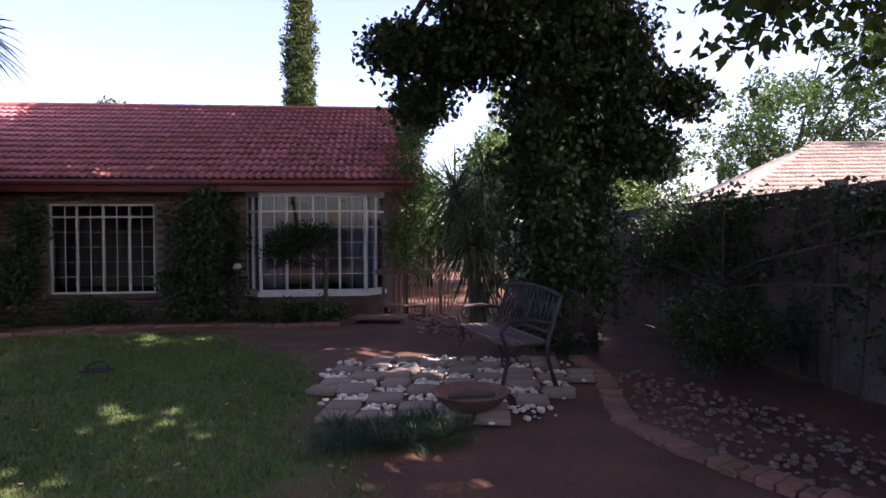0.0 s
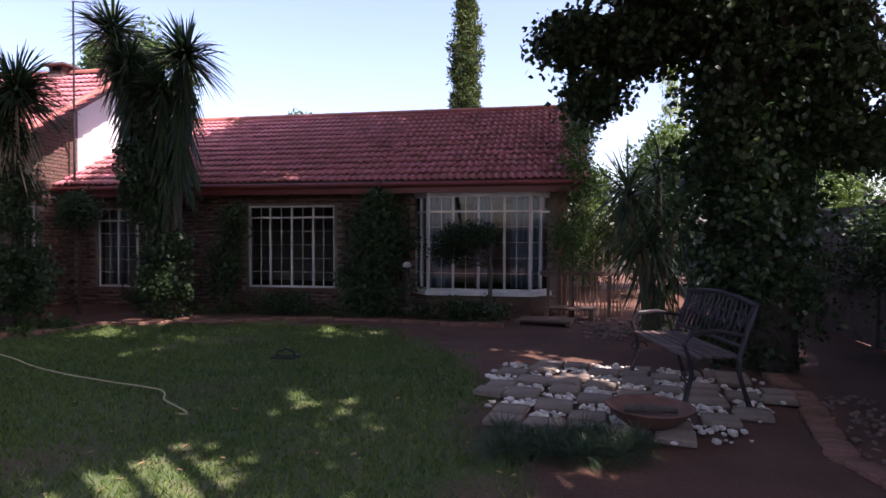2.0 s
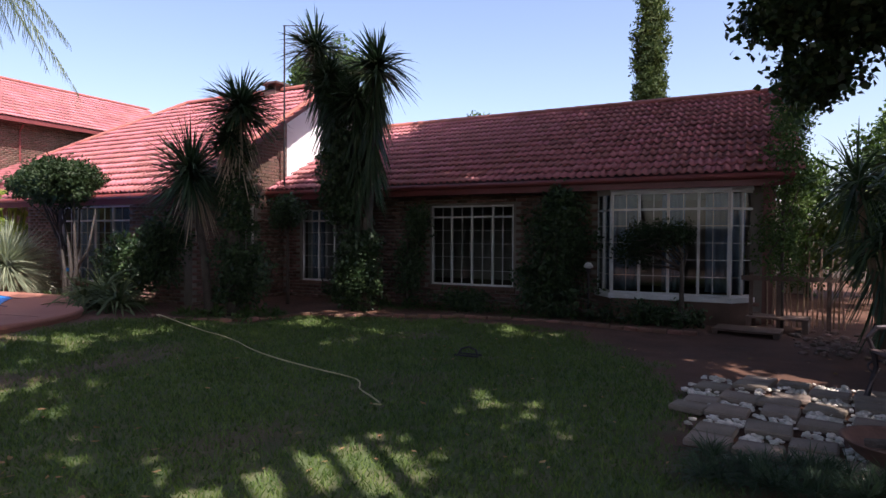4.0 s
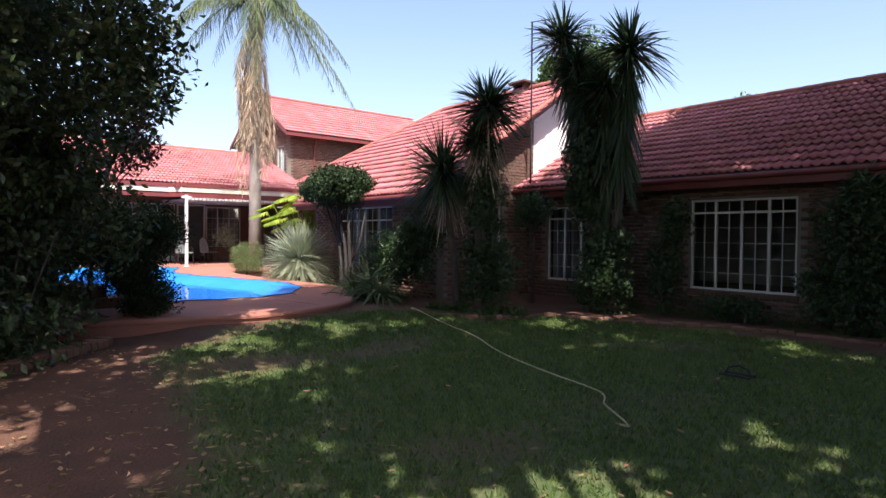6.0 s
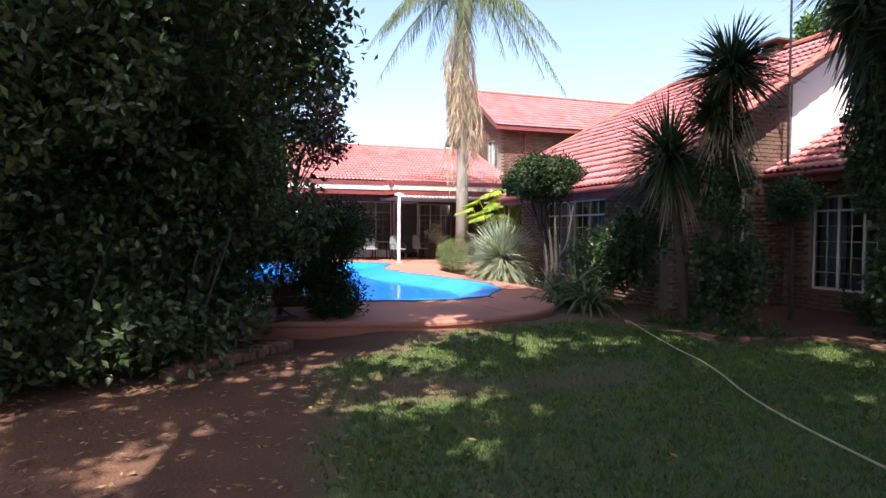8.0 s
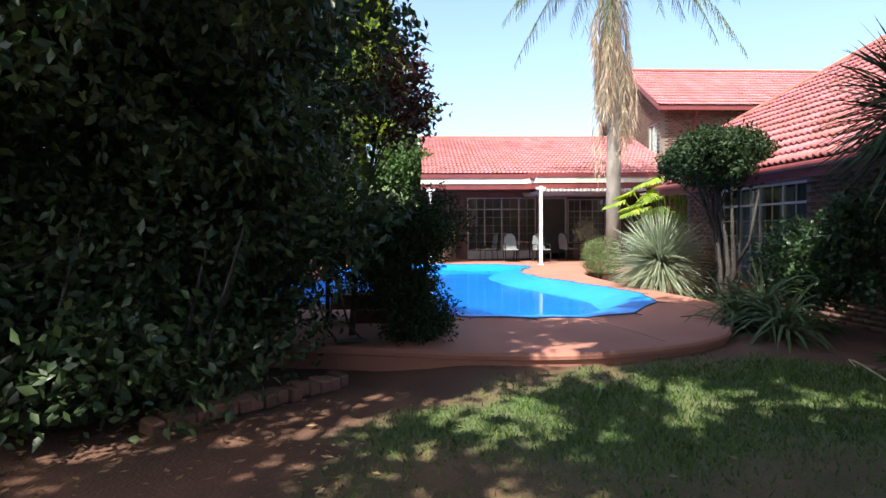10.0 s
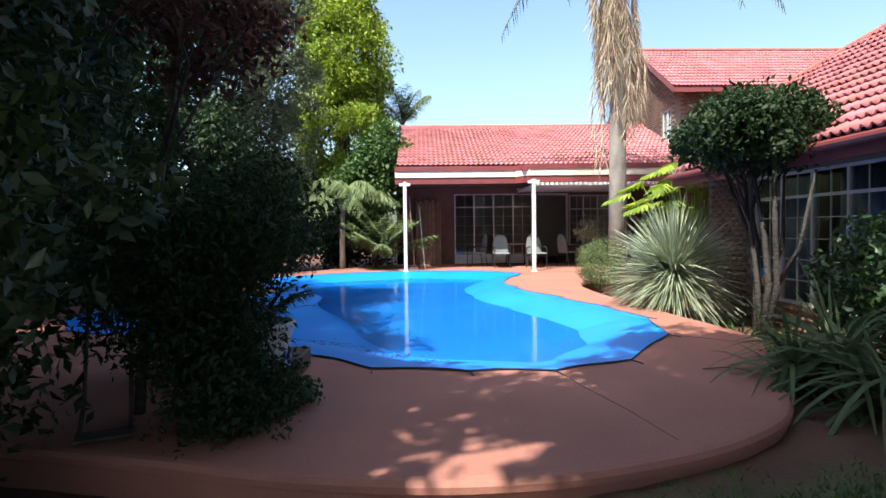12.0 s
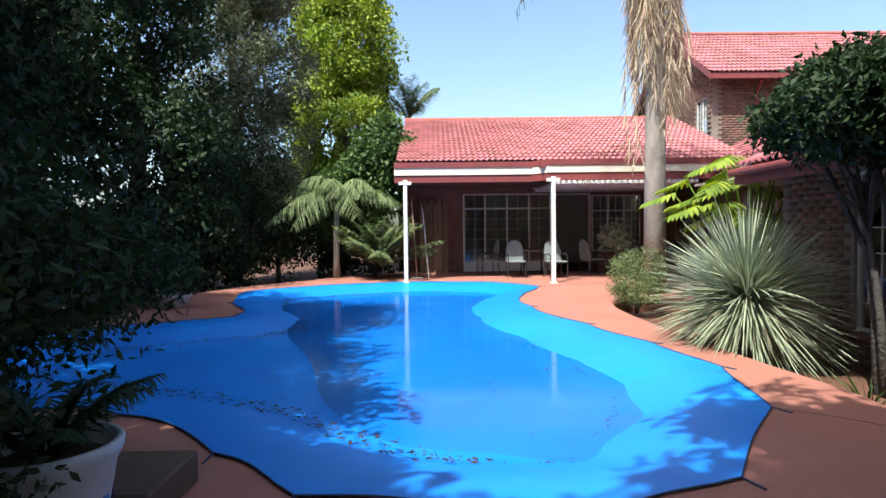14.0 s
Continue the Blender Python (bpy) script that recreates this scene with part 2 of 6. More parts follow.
def add_box(bm, x0, x1, y0, y1, z0, z1, bevel=0.0, m=None):
    r = bmesh.ops.create_cube(bm, size=1)
    for v in r["verts"]:
        v.co = Vector(((x0 + x1) / 2 + v.co.x * (x1 - x0), (y0 + y1) / 2 + v.co.y * (y1 - y0), (z0 + z1) / 2 + v.co.z * (z1 - z0)))
    vs = r["verts"]
    if bevel:
        es = list({e for v in vs for e in v.link_edges})
        out = bmesh.ops.bevel(bm, geom=es, offset=bevel, segments=1, affect="EDGES")
        vs = list({v for f in out["faces"] for v in f.verts} | {v for v in vs if v.is_valid})
    if m is not None:
        bmesh.ops.transform(bm, matrix=m, verts=vs)
    return bm


def box(*a, **k):
    return add_box(bmesh.new(), *a, **k)


def tube(path, radii, sides=8, bm=None):
    """A tapered tube along points, closed at both ends."""
    bm = bm or bmesh.new()
    pts = [Vector(p) for p in path]
    rings = []
    for i, p in enumerate(pts):
        d = (pts[min(i + 1, len(pts) - 1)] - pts[max(i - 1, 0)]).normalized()
        a = d.orthogonal().normalized()
        b = d.cross(a)
        if rings:
            pa = last_a - d * last_a.dot(d)
            a = pa.normalized()
            b = d.cross(a)
        last_a = a
        rings.append([bm.verts.new(p + (a * math.cos(q) + b * math.sin(q)) * radii[i]) for q in [2 * math.pi * k / sides for k in range(sides)]])
    for r, s in zip(rings, rings[1:]):
        for k in range(sides):
            bm.faces.new((r[k], r[(k + 1) % sides], s[(k + 1) % sides], s[k]))
    bm.faces.new(rings[0][::-1])
    bm.faces.new(rings[-1])
    return bm


def lathe(profile, sides=24, bm=None):
    """Turns (radius, z) points about z."""
    bm = bm or bmesh.new()
    rings = [[bm.verts.new((r * math.cos(2 * math.pi * k / sides), r * math.sin(2 * math.pi * k / sides), z)) for k in range(sides)] for r, z in profile]
    for r, s in zip(rings, rings[1:]):
        for k in range(sides):
            bm.faces.new((r[k], r[(k + 1) % sides], s[(k + 1) % sides], s[k]))
    return bm


def unit(v):
    return v / np.maximum(np.linalg.norm(v, axis=-1, keepdims=True), 1e-9)


def leaves_mesh(name, pts, size, material, rng, width=0.5, droop=0.3, outward=None):
    """Many small folded leaves, each two faces, at the given points."""
    n = len(pts)
    ax = unit(rng.normal(size=(n, 3)) + np.array([0, 0, -droop]) + (0 if outward is None else outward))
    side = unit(np.cross(ax, rng.normal(size=(n, 3))))
    nor = np.cross(ax, side)
    L = (size * rng.uniform(0.6, 1.3, n))[:, None]
    b = pts
    tip = b + ax * L
    mid = b + ax * L * 0.45
    fold = nor * L * 0.10
    v = np.stack([b, mid + side * L * width / 2 + fold, tip, mid - side * L * width / 2 + fold], 1).reshape(-1, 3)
    i = np.arange(n)[:, None] * 4
    f = np.concatenate([i + [0, 1, 2], i + [0, 2, 3]], 1).reshape(-1, 3)
    return np_mesh(name, v, f, material)


def blades_mesh(name, base, direction, length, width, material, rng, droop=0.3, segs=4, twist=0.25):
    """Strap leaves: tapered strips that bend under their weight."""
    base, d = np.asarray(base, float), unit(np.asarray(direction, float))
    n = len(base)
    length = np.broadcast_to(np.asarray(length, float), (n,))[:, None]
    side = unit(np.cross(d, np.array([0, 0, 1.0])) + rng.normal(size=(n, 3)) * twist)
    rows = []
    for k in range(segs + 1):
        s = k / segs
        c = base + d * length * s + np.array([0, 0, -1.0]) * (length * droop * s * s) * np.linalg.norm(d[:, :2] + 0.15, axis=1)[:, None]
        w = width * (0.75 + 0.5 * s) * (1 - s) ** 0.6 if k < segs else 0.0
        up = np.cross(side, d) * width * 0.25 * (1 - s)
        rows += [c + side * w / 2 + up, c - side * w / 2 + up]
    v = np.stack(rows, 1).reshape(-1, 3)
    i = np.arange(n)[:, None] * (2 * segs + 2)
    f = np.concatenate([i + [2 * k, 2 * k + 1, 2 * k + 3, 2 * k + 2] for k in range(segs)], 1).reshape(-1, 4)
    return np_mesh(name, v, f, material)


def sphere_dirs(rng, n, lo=-1.0, hi=1.0):
    z, a = rng.uniform(lo, hi, n), rng.uniform(0, 2 * math.pi, n)
    r = np.sqrt(np.maximum(1 - z * z, 0))
    return np.stack([r * np.cos(a), r * np.sin(a), z], 1)


def clumps(rng, centre, radii, n_clump, n_leaf, clump_r, shell=0.55):
    """Points gathered in clumps inside an uneven ellipsoid, more of them near its surface."""
    c = sphere_dirs(rng, n_clump) * (rng.uniform(shell, 1.0, n_clump)[:, None]) * np.array(radii) + np.array(centre)
    k = rng.integers(0, n_clump, n_leaf)
    off = sphere_dirs(rng, n_leaf) * (rng.uniform(0.2, 1, n_leaf) ** 0.5)[:, None] * clump_r * rng.uniform(0.6, 1.3, n_clump)[k][:, None]
    return c[k] + off, c


def smooth_loop(pts, per=8):
    """A closed curve through points."""
    P = np.array(pts, float)
    n, out = len(P), []
    for i in range(n):
        a, b, c, d = P[i - 1], P[i], P[(i + 1) % n], P[(i + 2) % n]
        for k in range(per):
            s = k / per
            out.append(0.5 * (2 * b + (c - a) * s + (2 * a - 5 * b + 4 * c - d) * s * s + (3 * b - a - 3 * c + d) * s**3))
    return np.array(out)


def loop_dist(q, loop):
    """Signed distance of points to a closed loop, positive inside."""
    q, a = np.asarray(q, float), np.asarray(loop, float)
    b = np.roll(a, -1, 0)
    best, inside = np.full(len(q), 1e9), np.zeros(len(q), bool)
    for p0, p1 in zip(a, b):
        e = p1 - p0
        s = np.clip(((q - p0) @ e) / max(e @ e, 1e-12), 0, 1)
        best = np.minimum(best, np.linalg.norm(q - p0 - s[:, None] * e, axis=1))
        cross = (p0[1] > q[:, 1]) != (p1[1] > q[:, 1])
        with np.errstate(divide="ignore", invalid="ignore"):
            inside ^= cross & (q[:, 0] < (p1[0] - p0[0]) * (q[:, 1] - p0[1]) / (p1[1] - p0[1]) + p0[0])
    return np.where(inside, best, -best)


RNG = np.random.default_rng(7)

# ---- ground ----
LAWN = smooth_loop([(0.80, 1.30), (0.34, 3.20), (0.07, 4.67), (-0.21, 6.12), (-0.37, 7.23), (-1.27, 8.46), (-2.58, 9.45), (-4.26, 9.83), (-5.69, 9.30), (-6.85, 9.00), (-7.19, 7.92), (-8.06, 7.47), (-8.62, 6.94), (-8.80, 5.94), (-8.52, 4.96), (-8.35, 4.18), (-8.06, 3.47), (-7.14, 2.57), (-5.62, 2.11), (-3.41, 1.69), (-2.00, 0.70), (-1.00, -1.30), (1.20, -1.50)], 4)

DECK = smooth_loop([(-9.51, 0.77), (-9.12, 2.39), (-8.86, 3.18), (-8.74, 3.78), (-8.71, 4.38), (-8.82, 5.06), (-9.16, 5.84), (-9.77, 6.48), (-11.22, 7.20), (-12.36, 7.61), (-14.11, 7.45), (-16.35, 7.29), (-18.36, 7.35), (-19.16, 7.95), (-19.34, 9.84), (-22.60, 10.24), (-26.15, 10.35), (-26.46, 7.52), (-26.60, 2.97), (-24.87, 1.08), (-21.61, -0.94), (-18.53, -0.91), (-14.88, -2.06), (-11.79, -1.37), (-9.39, -0.35)], 5)


def build_ground():
    xs = np.concatenate([np.linspace(-900, -60, 8), np.linspace(-50, -12, 20), np.arange(-11.5, 5.6, 0.09), np.linspace(7, 50, 14), np.linspace(60, 900, 8)])
    ys = np.concatenate([np.linspace(-900, -50, 8), np.linspace(-40, -5, 12), np.arange(-4, 12.5, 0.09), np.linspace(13.5, 50, 14), np.linspace(60, 900, 8)])
    X, Y = np.meshgrid(xs, ys, indexing="ij")
    q = np.stack([X.ravel(), Y.ravel()], 1)
    near = (np.abs(q[:, 0] + 3) < 9) & (np.abs(q[:, 1] - 4) < 9)
    d = np.full(len(q), -5.0)
    d[near] = loop_dist(q[near], LAWN)
    wob = np.array([noise.noise((x * 1.3, y * 1.3, 0.0)) * 0.5 + noise.noise((x * 4, y * 4, 3.0)) * 0.25 for x, y in q[near]])
    d[near] += wob * 0.9
    patch = np.zeros(len(q))
    patch[near] = np.array([noise.noise((x * 0.55 + 9, y * 0.55, 7.0)) for x, y in q[near]])
    grass = np.clip(0.5 + d * 2.2, 0, 1) * np.clip(1.25 - np.maximum(patch - 0.15, 0) * 2.2, 0.25, 1)
    Z = np.zeros(len(q))
    Z[near] = np.array([noise.noise((x * 0.8, y * 0.8, 1.0)) * 0.02 + noise.noise((x * 6, y * 6, 1.0)) * 0.008 for x, y in q[near]])
    rise = np.clip(1 + loop_dist(q[near], DECK) / 2.4, 0, 1) * np.clip((q[near, 1] - 2.3) / 1.2, 0, 1)
    Z[near] += 0.12 * rise * rise * (3 - 2 * rise)
    ny = len(ys)
    i, j = np.meshgrid(np.arange(len(xs) - 1), np.arange(ny - 1), indexing="ij")
    a = (i * ny + j).ravel()
    me = np_mesh("ground", np.stack([q[:, 0], q[:, 1], Z], 1), np.stack([a, a + ny, a + ny + 1, a + 1], 1), M_GROUND, True)
    at = me.attributes.new("grass", "FLOAT", "POINT")
    at.data.foreach_set("value", grass.astype(np.float32))
    tagged(new("ground", me), "worn green lawn over bare red-brown garden soil", "ground", kind="structure")
    # grass blades
    rng = np.random.default_rng(3)
    n = 280000
    p = np.stack([rng.uniform(-9.9, 1.5, n), rng.uniform(-1.8, 11.0, n)], 1)
    fi = np.searchsorted(xs, p[:, 0]) - 1
    fj = np.searchsorted(ys, p[:, 1]) - 1
    g = grass[(fi * ny + fj)]
    keep = rng.uniform(0, 1, n) < g**1.5
    p = p[keep]
    z = Z[(fi * ny + fj)[keep]]
    n = len(p)
    h = rng.uniform(0.02, 0.06, n)
    a = rng.uniform(0, 2 * math.pi, n)
    w = rng.uniform(0.004, 0.009, n)
    lean = rng.uniform(0.2, 1.0, n) * h
    b = rng.uniform(0, 2 * math.pi, n)
    base = np.stack([p[:, 0], p[:, 1], z - 0.004], 1)
    side = np.stack([np.cos(a) * w, np.sin(a) * w, 0 * w], 1)
    tip = base + np.stack([np.cos(b) * lean, np.sin(b) * lean, h], 1)
    v = np.stack([base + side, base - side, tip], 1).reshape(-1, 3)
    me = np_mesh("lawn_grass", v, np.arange(3 * n).reshape(-1, 3), M_GRASS)
    tagged(new("lawn_grass", me), "short patchy lawn grass with dry spots", "grass", kind="stuff")


build_ground()


# ---- walls, windows, roofs ----
def wall_panel(name, along, length, height, thick, holes, material, origin, label, top=None):
    """An upright wall from origin along 'x' or 'y'; holes are (u0, u1, z0, z1); top(u) cuts it to a gable."""
    us = sorted({0, length, *[h[0] for h in holes], *[h[1] for h in holes], *([length * k / 12 for k in range(13)] if top else [])})
    zs = sorted({0, height, *[h[2] for h in holes], *[h[3] for h in holes]})
    bm = bmesh.new()
    for u0, u1 in zip(us, us[1:]):
        for z0, z1 in zip(zs, zs[1:]):
            um, zm = (u0 + u1) / 2, (z0 + z1) / 2
            if any(h[0] < um < h[1] and h[2] < zm < h[3] for h in holes):
                continue
            if top:
                ta, tb = top(u0), top(u1)
                za, zb = min(z1, max(ta, z0)), min(z1, max(tb, z0))
                if max(za, zb) - z0 < 1e-4:
                    continue
            else:
                za = zb = z1
            vs = []
            for t in (0, thick):
                vs.append([bm.verts.new((u, t, z)) for u, z in ((u0, z0), (u1, z0), (u1, zb), (u0, za))])
            f, b = vs
            bm.faces.new(f[::-1])
            bm.faces.new(b)
            for k in range(4):
                bm.faces.new((f[k], f[(k + 1) % 4], b[(k + 1) % 4], b[k]))
    bmesh.ops.remove_doubles(bm, verts=bm.verts, dist=0.0005)
    m = Matrix.Translation(origin)
    if along == "y":
        m = m @ Matrix(((0, -1, 0, 0), (1, 0, 0, 0), (0, 0, 1, 0), (0, 0, 0, 1)))
    ob = part(name, bm, material, at=m)
    return tagged(ob, label, "wall", kind="structure")


BRICK_ME = None


def brick_mesh():
    global BRICK_ME
    if BRICK_ME is None:
        bm = box(-0.107, 0.107, -0.012, 0.02, -0.034, 0.034)
        for v in bm.verts:
            if v.co.y < 0:
                v.co.x *= 0.975
                v.co.z *= 0.93
        me = bpy.data.meshes.new("brick")
        bm.to_mesh(me)
        bm.free()
        me.materials.append(M_BRICK)
        BRICK_ME = me
    return BRICK_ME


def brick_courses(wall, length, height, holes, top=None, singles=0, zmin=0.0, single_from=(0, 0)):
    """Bricks laid proud of a wall's outer face; the first ones inside a stretch as parts, the rest joined."""
    me = brick_mesh()
    base = np.array([v.co[:] for v in me.vertices])
    faces = np.array([p.vertices[:] for p in me.polygons])
    V, F, count, made = [], [], 0, 0
    r = 0
    z = zmin + 0.04
    while z < height:
        u = 0.11 + (0.1125 if r % 2 else 0)
        while u < length - 0.05:
            ok = not any(h[0] - 0.1 < u < h[1] + 0.1 and h[2] - 0.03 < z < h[3] + 0.03 for h in holes)
            if ok and (top is None or z < top(u) - 0.06):
                jx, jy, jz = random.uniform(-0.003, 0.003), random.uniform(-0.004, 0.003), random.uniform(-0.002, 0.002)
                if made < singles and u > single_from[0] and z > single_from[1]:
                    ob = new("brick", me)
                    ob.parent = wall
                    ob.matrix_basis = pose(u + jx, jy, z + jz)
                    made += 1
                else:
                    V.append(base + (u + jx, jy, z + jz))
                    F.append(faces + count * len(base))
                    count += 1
            u += 0.225
        z += 0.08
        r += 1
    if count:
        ob = part("brick_courses", np_mesh("brick_courses", np.concatenate(V), np.concatenate(F), M_BRICK), None, wall)
        tagged(ob, kind="stuff")


def tile_mesh(name, material, w=0.30, l=0.40):
    """One concrete roof tile: a rounded roll and a pan, thick at its lower edge."""
    n = 12
    rows = []
    for y in (0.0, l):
        for k in range(n + 1):
            u = k / n
            zz = 0.036 * max(-0.3, math.sin(2 * math.pi * 2 * u))
            rows.append((u * w - w / 2, y, zz + (0.038 if y == 0 else 0.0)))
    for k in range(n + 1):
        x, y, zz = rows[k]
        rows.append((x, y + 0.006, zz - 0.028))
    f = [(k, k + 1, n + 2 + k, n + 1 + k) for k in range(n)] + [(2 * (n + 1) + k, 2 * (n + 1) + k + 1, k + 1, k) for k in range(n)]
    return np_mesh(name, rows, f, material, False)


TILE_ME = tile_mesh("roof_tile", M_TILE)
PALE_ME = tile_mesh("pale_roof_tile", M_PALETILE)


def roof_slope(roof, eave_a, eave_b, up, keep=None, me=TILE_ME, singles=0, stretch=None, gauge=0.335, w=0.30, skip=0):
    """Tiles from the eave line upward along 'up', as rows; keep(x, y, z) tells which belong to the roof."""
    a, b, up = Vector(eave_a), Vector(eave_b), Vector(up)
    ax = (b - a).normalized()
    un = up.normalized()
    nrm = ax.cross(un)
    R = Matrix((ax, un, nrm)).transposed()
    cols, rows = int((b - a).length / w), int(up.length / gauge + 0.35)
    base = np.array([v.co[:] for v in me.vertices])
    faces = np.array([p.vertices[:] for p in me.polygons])
    Rn = np.array(R)
    V, F, count, made = [], [], 0, 0
    for j in range(rows):
        for i in range(cols + 1):
            c = a + ax * ((i + 0.5) * w) + un * (j * gauge) + nrm * 0.02
            if (c - a).dot(ax) > (b - a).length + 0.05:
                continue
            if keep and not keep(c.x, c.y, c.z):
                continue
            tilt = Matrix.Rotation(-0.055 + random.uniform(-0.006, 0.006), 3, "X") @ Matrix.Rotation(random.uniform(-0.008, 0.008), 3, "Z")
            c = c + nrm * random.uniform(-0.004, 0.005)
            if made < singles and stretch and stretch[0] < c.x < stretch[1]:
                ob = new("roof_tile", me)
                ob.parent = roof
                ob.matrix_basis = Matrix.Translation(c) @ (R @ tilt).to_4x4()
                made += 1
            else:
                V.append(base @ (Rn @ np.array(tilt)).T + np.array(c))
                F.append(faces + count * len(base))
                count += 1
    if count:
        ob = part("tile_field", np_mesh("tile_field", np.concatenate(V), np.concatenate(F)), me.materials[0], roof)
        tagged(ob, kind="stuff")


def ridge_caps(roof, a, b, material=None, r=0.12):
    a, b = Vector(a), Vector(b)
    n = max(1, int((b - a).length / 0.38))
    d = (b - a).normalized()
    s = Vector((0, 0, 1)).cross(d).normalized()
    u = d.cross(s)
    bm = bmesh.new()
    for k in range(n):
        p, q = a + d * (k * (b - a).length / n) - d * 0.02, a + d * ((k + 1) * (b - a).length / n)
        lo = []
        for c, rr in ((p, r * 1.06), (q, r * 0.97)):
            lo.append([bm.verts.new(c + s * math.cos(t) * rr + u * math.sin(t) * rr * 0.75) for t in [math.pi * (-0.1 + 1.2 * i / 6) for i in range(7)]])
        for i in range(6):
            bm.faces.new((lo[0][i], lo[0][i + 1], lo[1][i + 1], lo[1][i]))
        bm.faces.new(lo[0])
    part("ridge_tiles", bm, material or M_RIDGE, roof, "overlapping rounded ridge tiles")


def slab(name, corners, thick, material, label, category="roof", parent=None):
    """A flat plate: corners in order, thickness downward."""
    bm = bmesh.new()
    tops = [bm.verts.new(c) for c in corners]
    lows = [bm.verts.new(Vector(c) - Vector((0, 0, thick))) for c in corners]
    bm.faces.new(tops)
    bm.faces.new(lows[::-1])
    for k in range(len(corners)):
        bm.faces.new((tops[k], tops[k - 1], lows[k - 1], lows[k]))
    ob = part(name, bm, material, parent)
    return tagged(ob, label, category, kind="structure") if not parent else ob


def steel_window(name, m, width, height, mull, cols, rows, label, transom=None, glass=True, sill=True, bar=0.012):
    """A white steel window in its own plane (x across, z up, y into the room): outer frame, mullions, glazing bars, panes."""
    w = tagged(new(name), label, "window", kind="structure")
    w.matrix_basis = m
    f = bmesh.new()
    add_box(f, 0, 0.04, -0.01, 0.05, 0, height)
    add_box(f, width - 0.04, width, -0.01, 0.05, 0, height)
    add_box(f, 0.04, width - 0.04, -0.01, 0.05, 0, 0.04)
    add_box(f, 0.04, width - 0.04, -0.01, 0.05, height - 0.04, height)
    part("window_frame", f, M_WHITE, w)
    edges = [0.04, *mull, width - 0.04]
    for u in mull:
        part("mullion", box(u - 0.022, u + 0.022, -0.012, 0.048, 0.04, height - 0.04), M_WHITE, w)
    if transom:
        part("transom", box(0.04, width - 0.04, -0.014, 0.046, transom - 0.02, transom + 0.02), M_WHITE, w)
    g = bmesh.new()
    zs = [0.04 + (((transom or height - 0.04) - 0.04)) * k / rows for k in range(1, rows)]
    for (a, b), c in zip(zip(edges, edges[1:]), cols):
        for k in range(1, c):
            u = a + (b - a) * k / c
            add_box(g, u - bar / 2, u + bar / 2, 0.005, 0.03, 0.04, height - 0.04)
    for z in zs:
        add_box(g, 0.04, width - 0.04, 0.006, 0.029, z - bar / 2, z + bar / 2)
    part("glazing_bars", g, M_WHITE, w)
    if glass:
        for a, b in zip(edges, edges[1:]):
            p = part("pane", box(a, b, 0.016, 0.02, 0.04, height - 0.04), M_GLASS, w)
            p.visible_shadow = False
    if sill:
        part("window_sill", box(-0.05, width + 0.05, -0.09, 0.06, -0.075, -0.002, 0.006), M_BRICK, w, "brown brick window sill")
    return w


def curtain(x0, x1, y, z0, z1, m=None, n=28):
    v, f = [], []
    for k in range(n + 1):
        u = k / n
        for z in (z0, z1):
            v.append((x0 + (x1 - x0) * u, y + 0.04 * math.sin(u * n * 1.05) + 0.01 * math.sin(u * 57), z))
    f = [(2 * k, 2 * k + 2, 2 * k + 3, 2 * k + 1) for k in range(n)]
    ob = part("curtain", np_mesh("curtain", v, f, M_CURTAIN, True), None, at=m)
    sol = ob.modifiers.new("thick", "SOLIDIFY")
    sol.thickness = 0.004
    return tagged(ob, "pale blue pleated curtain hanging inside the window", "curtain", "house curtains")


# main wing: front wall at y = 11.9, ridge along x
MX0, MX1, MY, MZ = -10.1, 0.72, 11.9, 2.62
H_MAIN = [(0.62, 2.08, 0.41, 2.17), (4.3, 6.245, 0.46, 2.2), (7.98, 10.62, 0.49, 2.36)]
wall_front = wall_panel("wall_front", "x", MX1 - MX0, MZ, 0.23, H_MAIN, M_MORTAR, (MX0, MY, 0), "brown face brick wall of the low wing, in shade")
S1 = 0.582
wall_east = wall_panel("wall_east", "y", 7.0, 5.0, 0.23, [], M_BRICK, (MX1 + 0.2, MY + 0.24, 0), "brown brick gable end of the low wing", top=lambda u: 2.65 + S1 * min(u, 6.6 - u) if u < 6.6 else 2.6)
wall_back = wall_panel("wall_back", "x", 36.0, 2.6, 0.23, [], M_INSIDE, (-34.0, 19.4, 0), "plastered back wall of the house")
floor_in = slab("floor_inside", [(-34, 9.4, 0.3), (-10.4, 9.4, 0.3), (-10.4, 12.2, 0.3), (0.6, 12.2, 0.3), (0.6, 19.3, 0.3), (-34, 19.3, 0.3)], 0.25, M_TIMBER, "dark indoor floor of the house", "floor")
part_wall = wall_panel("wall_inner", "y", 7.0, 2.6, 0.12, [], M_INSIDE, (-3.0, MY + 0.26, 0.3), "plain inner wall between the rooms")
part_wall2 = wall_panel("wall_inner", "x", 10.0, 2.6, 0.12, [], M_INSIDE, (-9.8, 16.1, 0.3), "plain inner wall behind the front rooms")

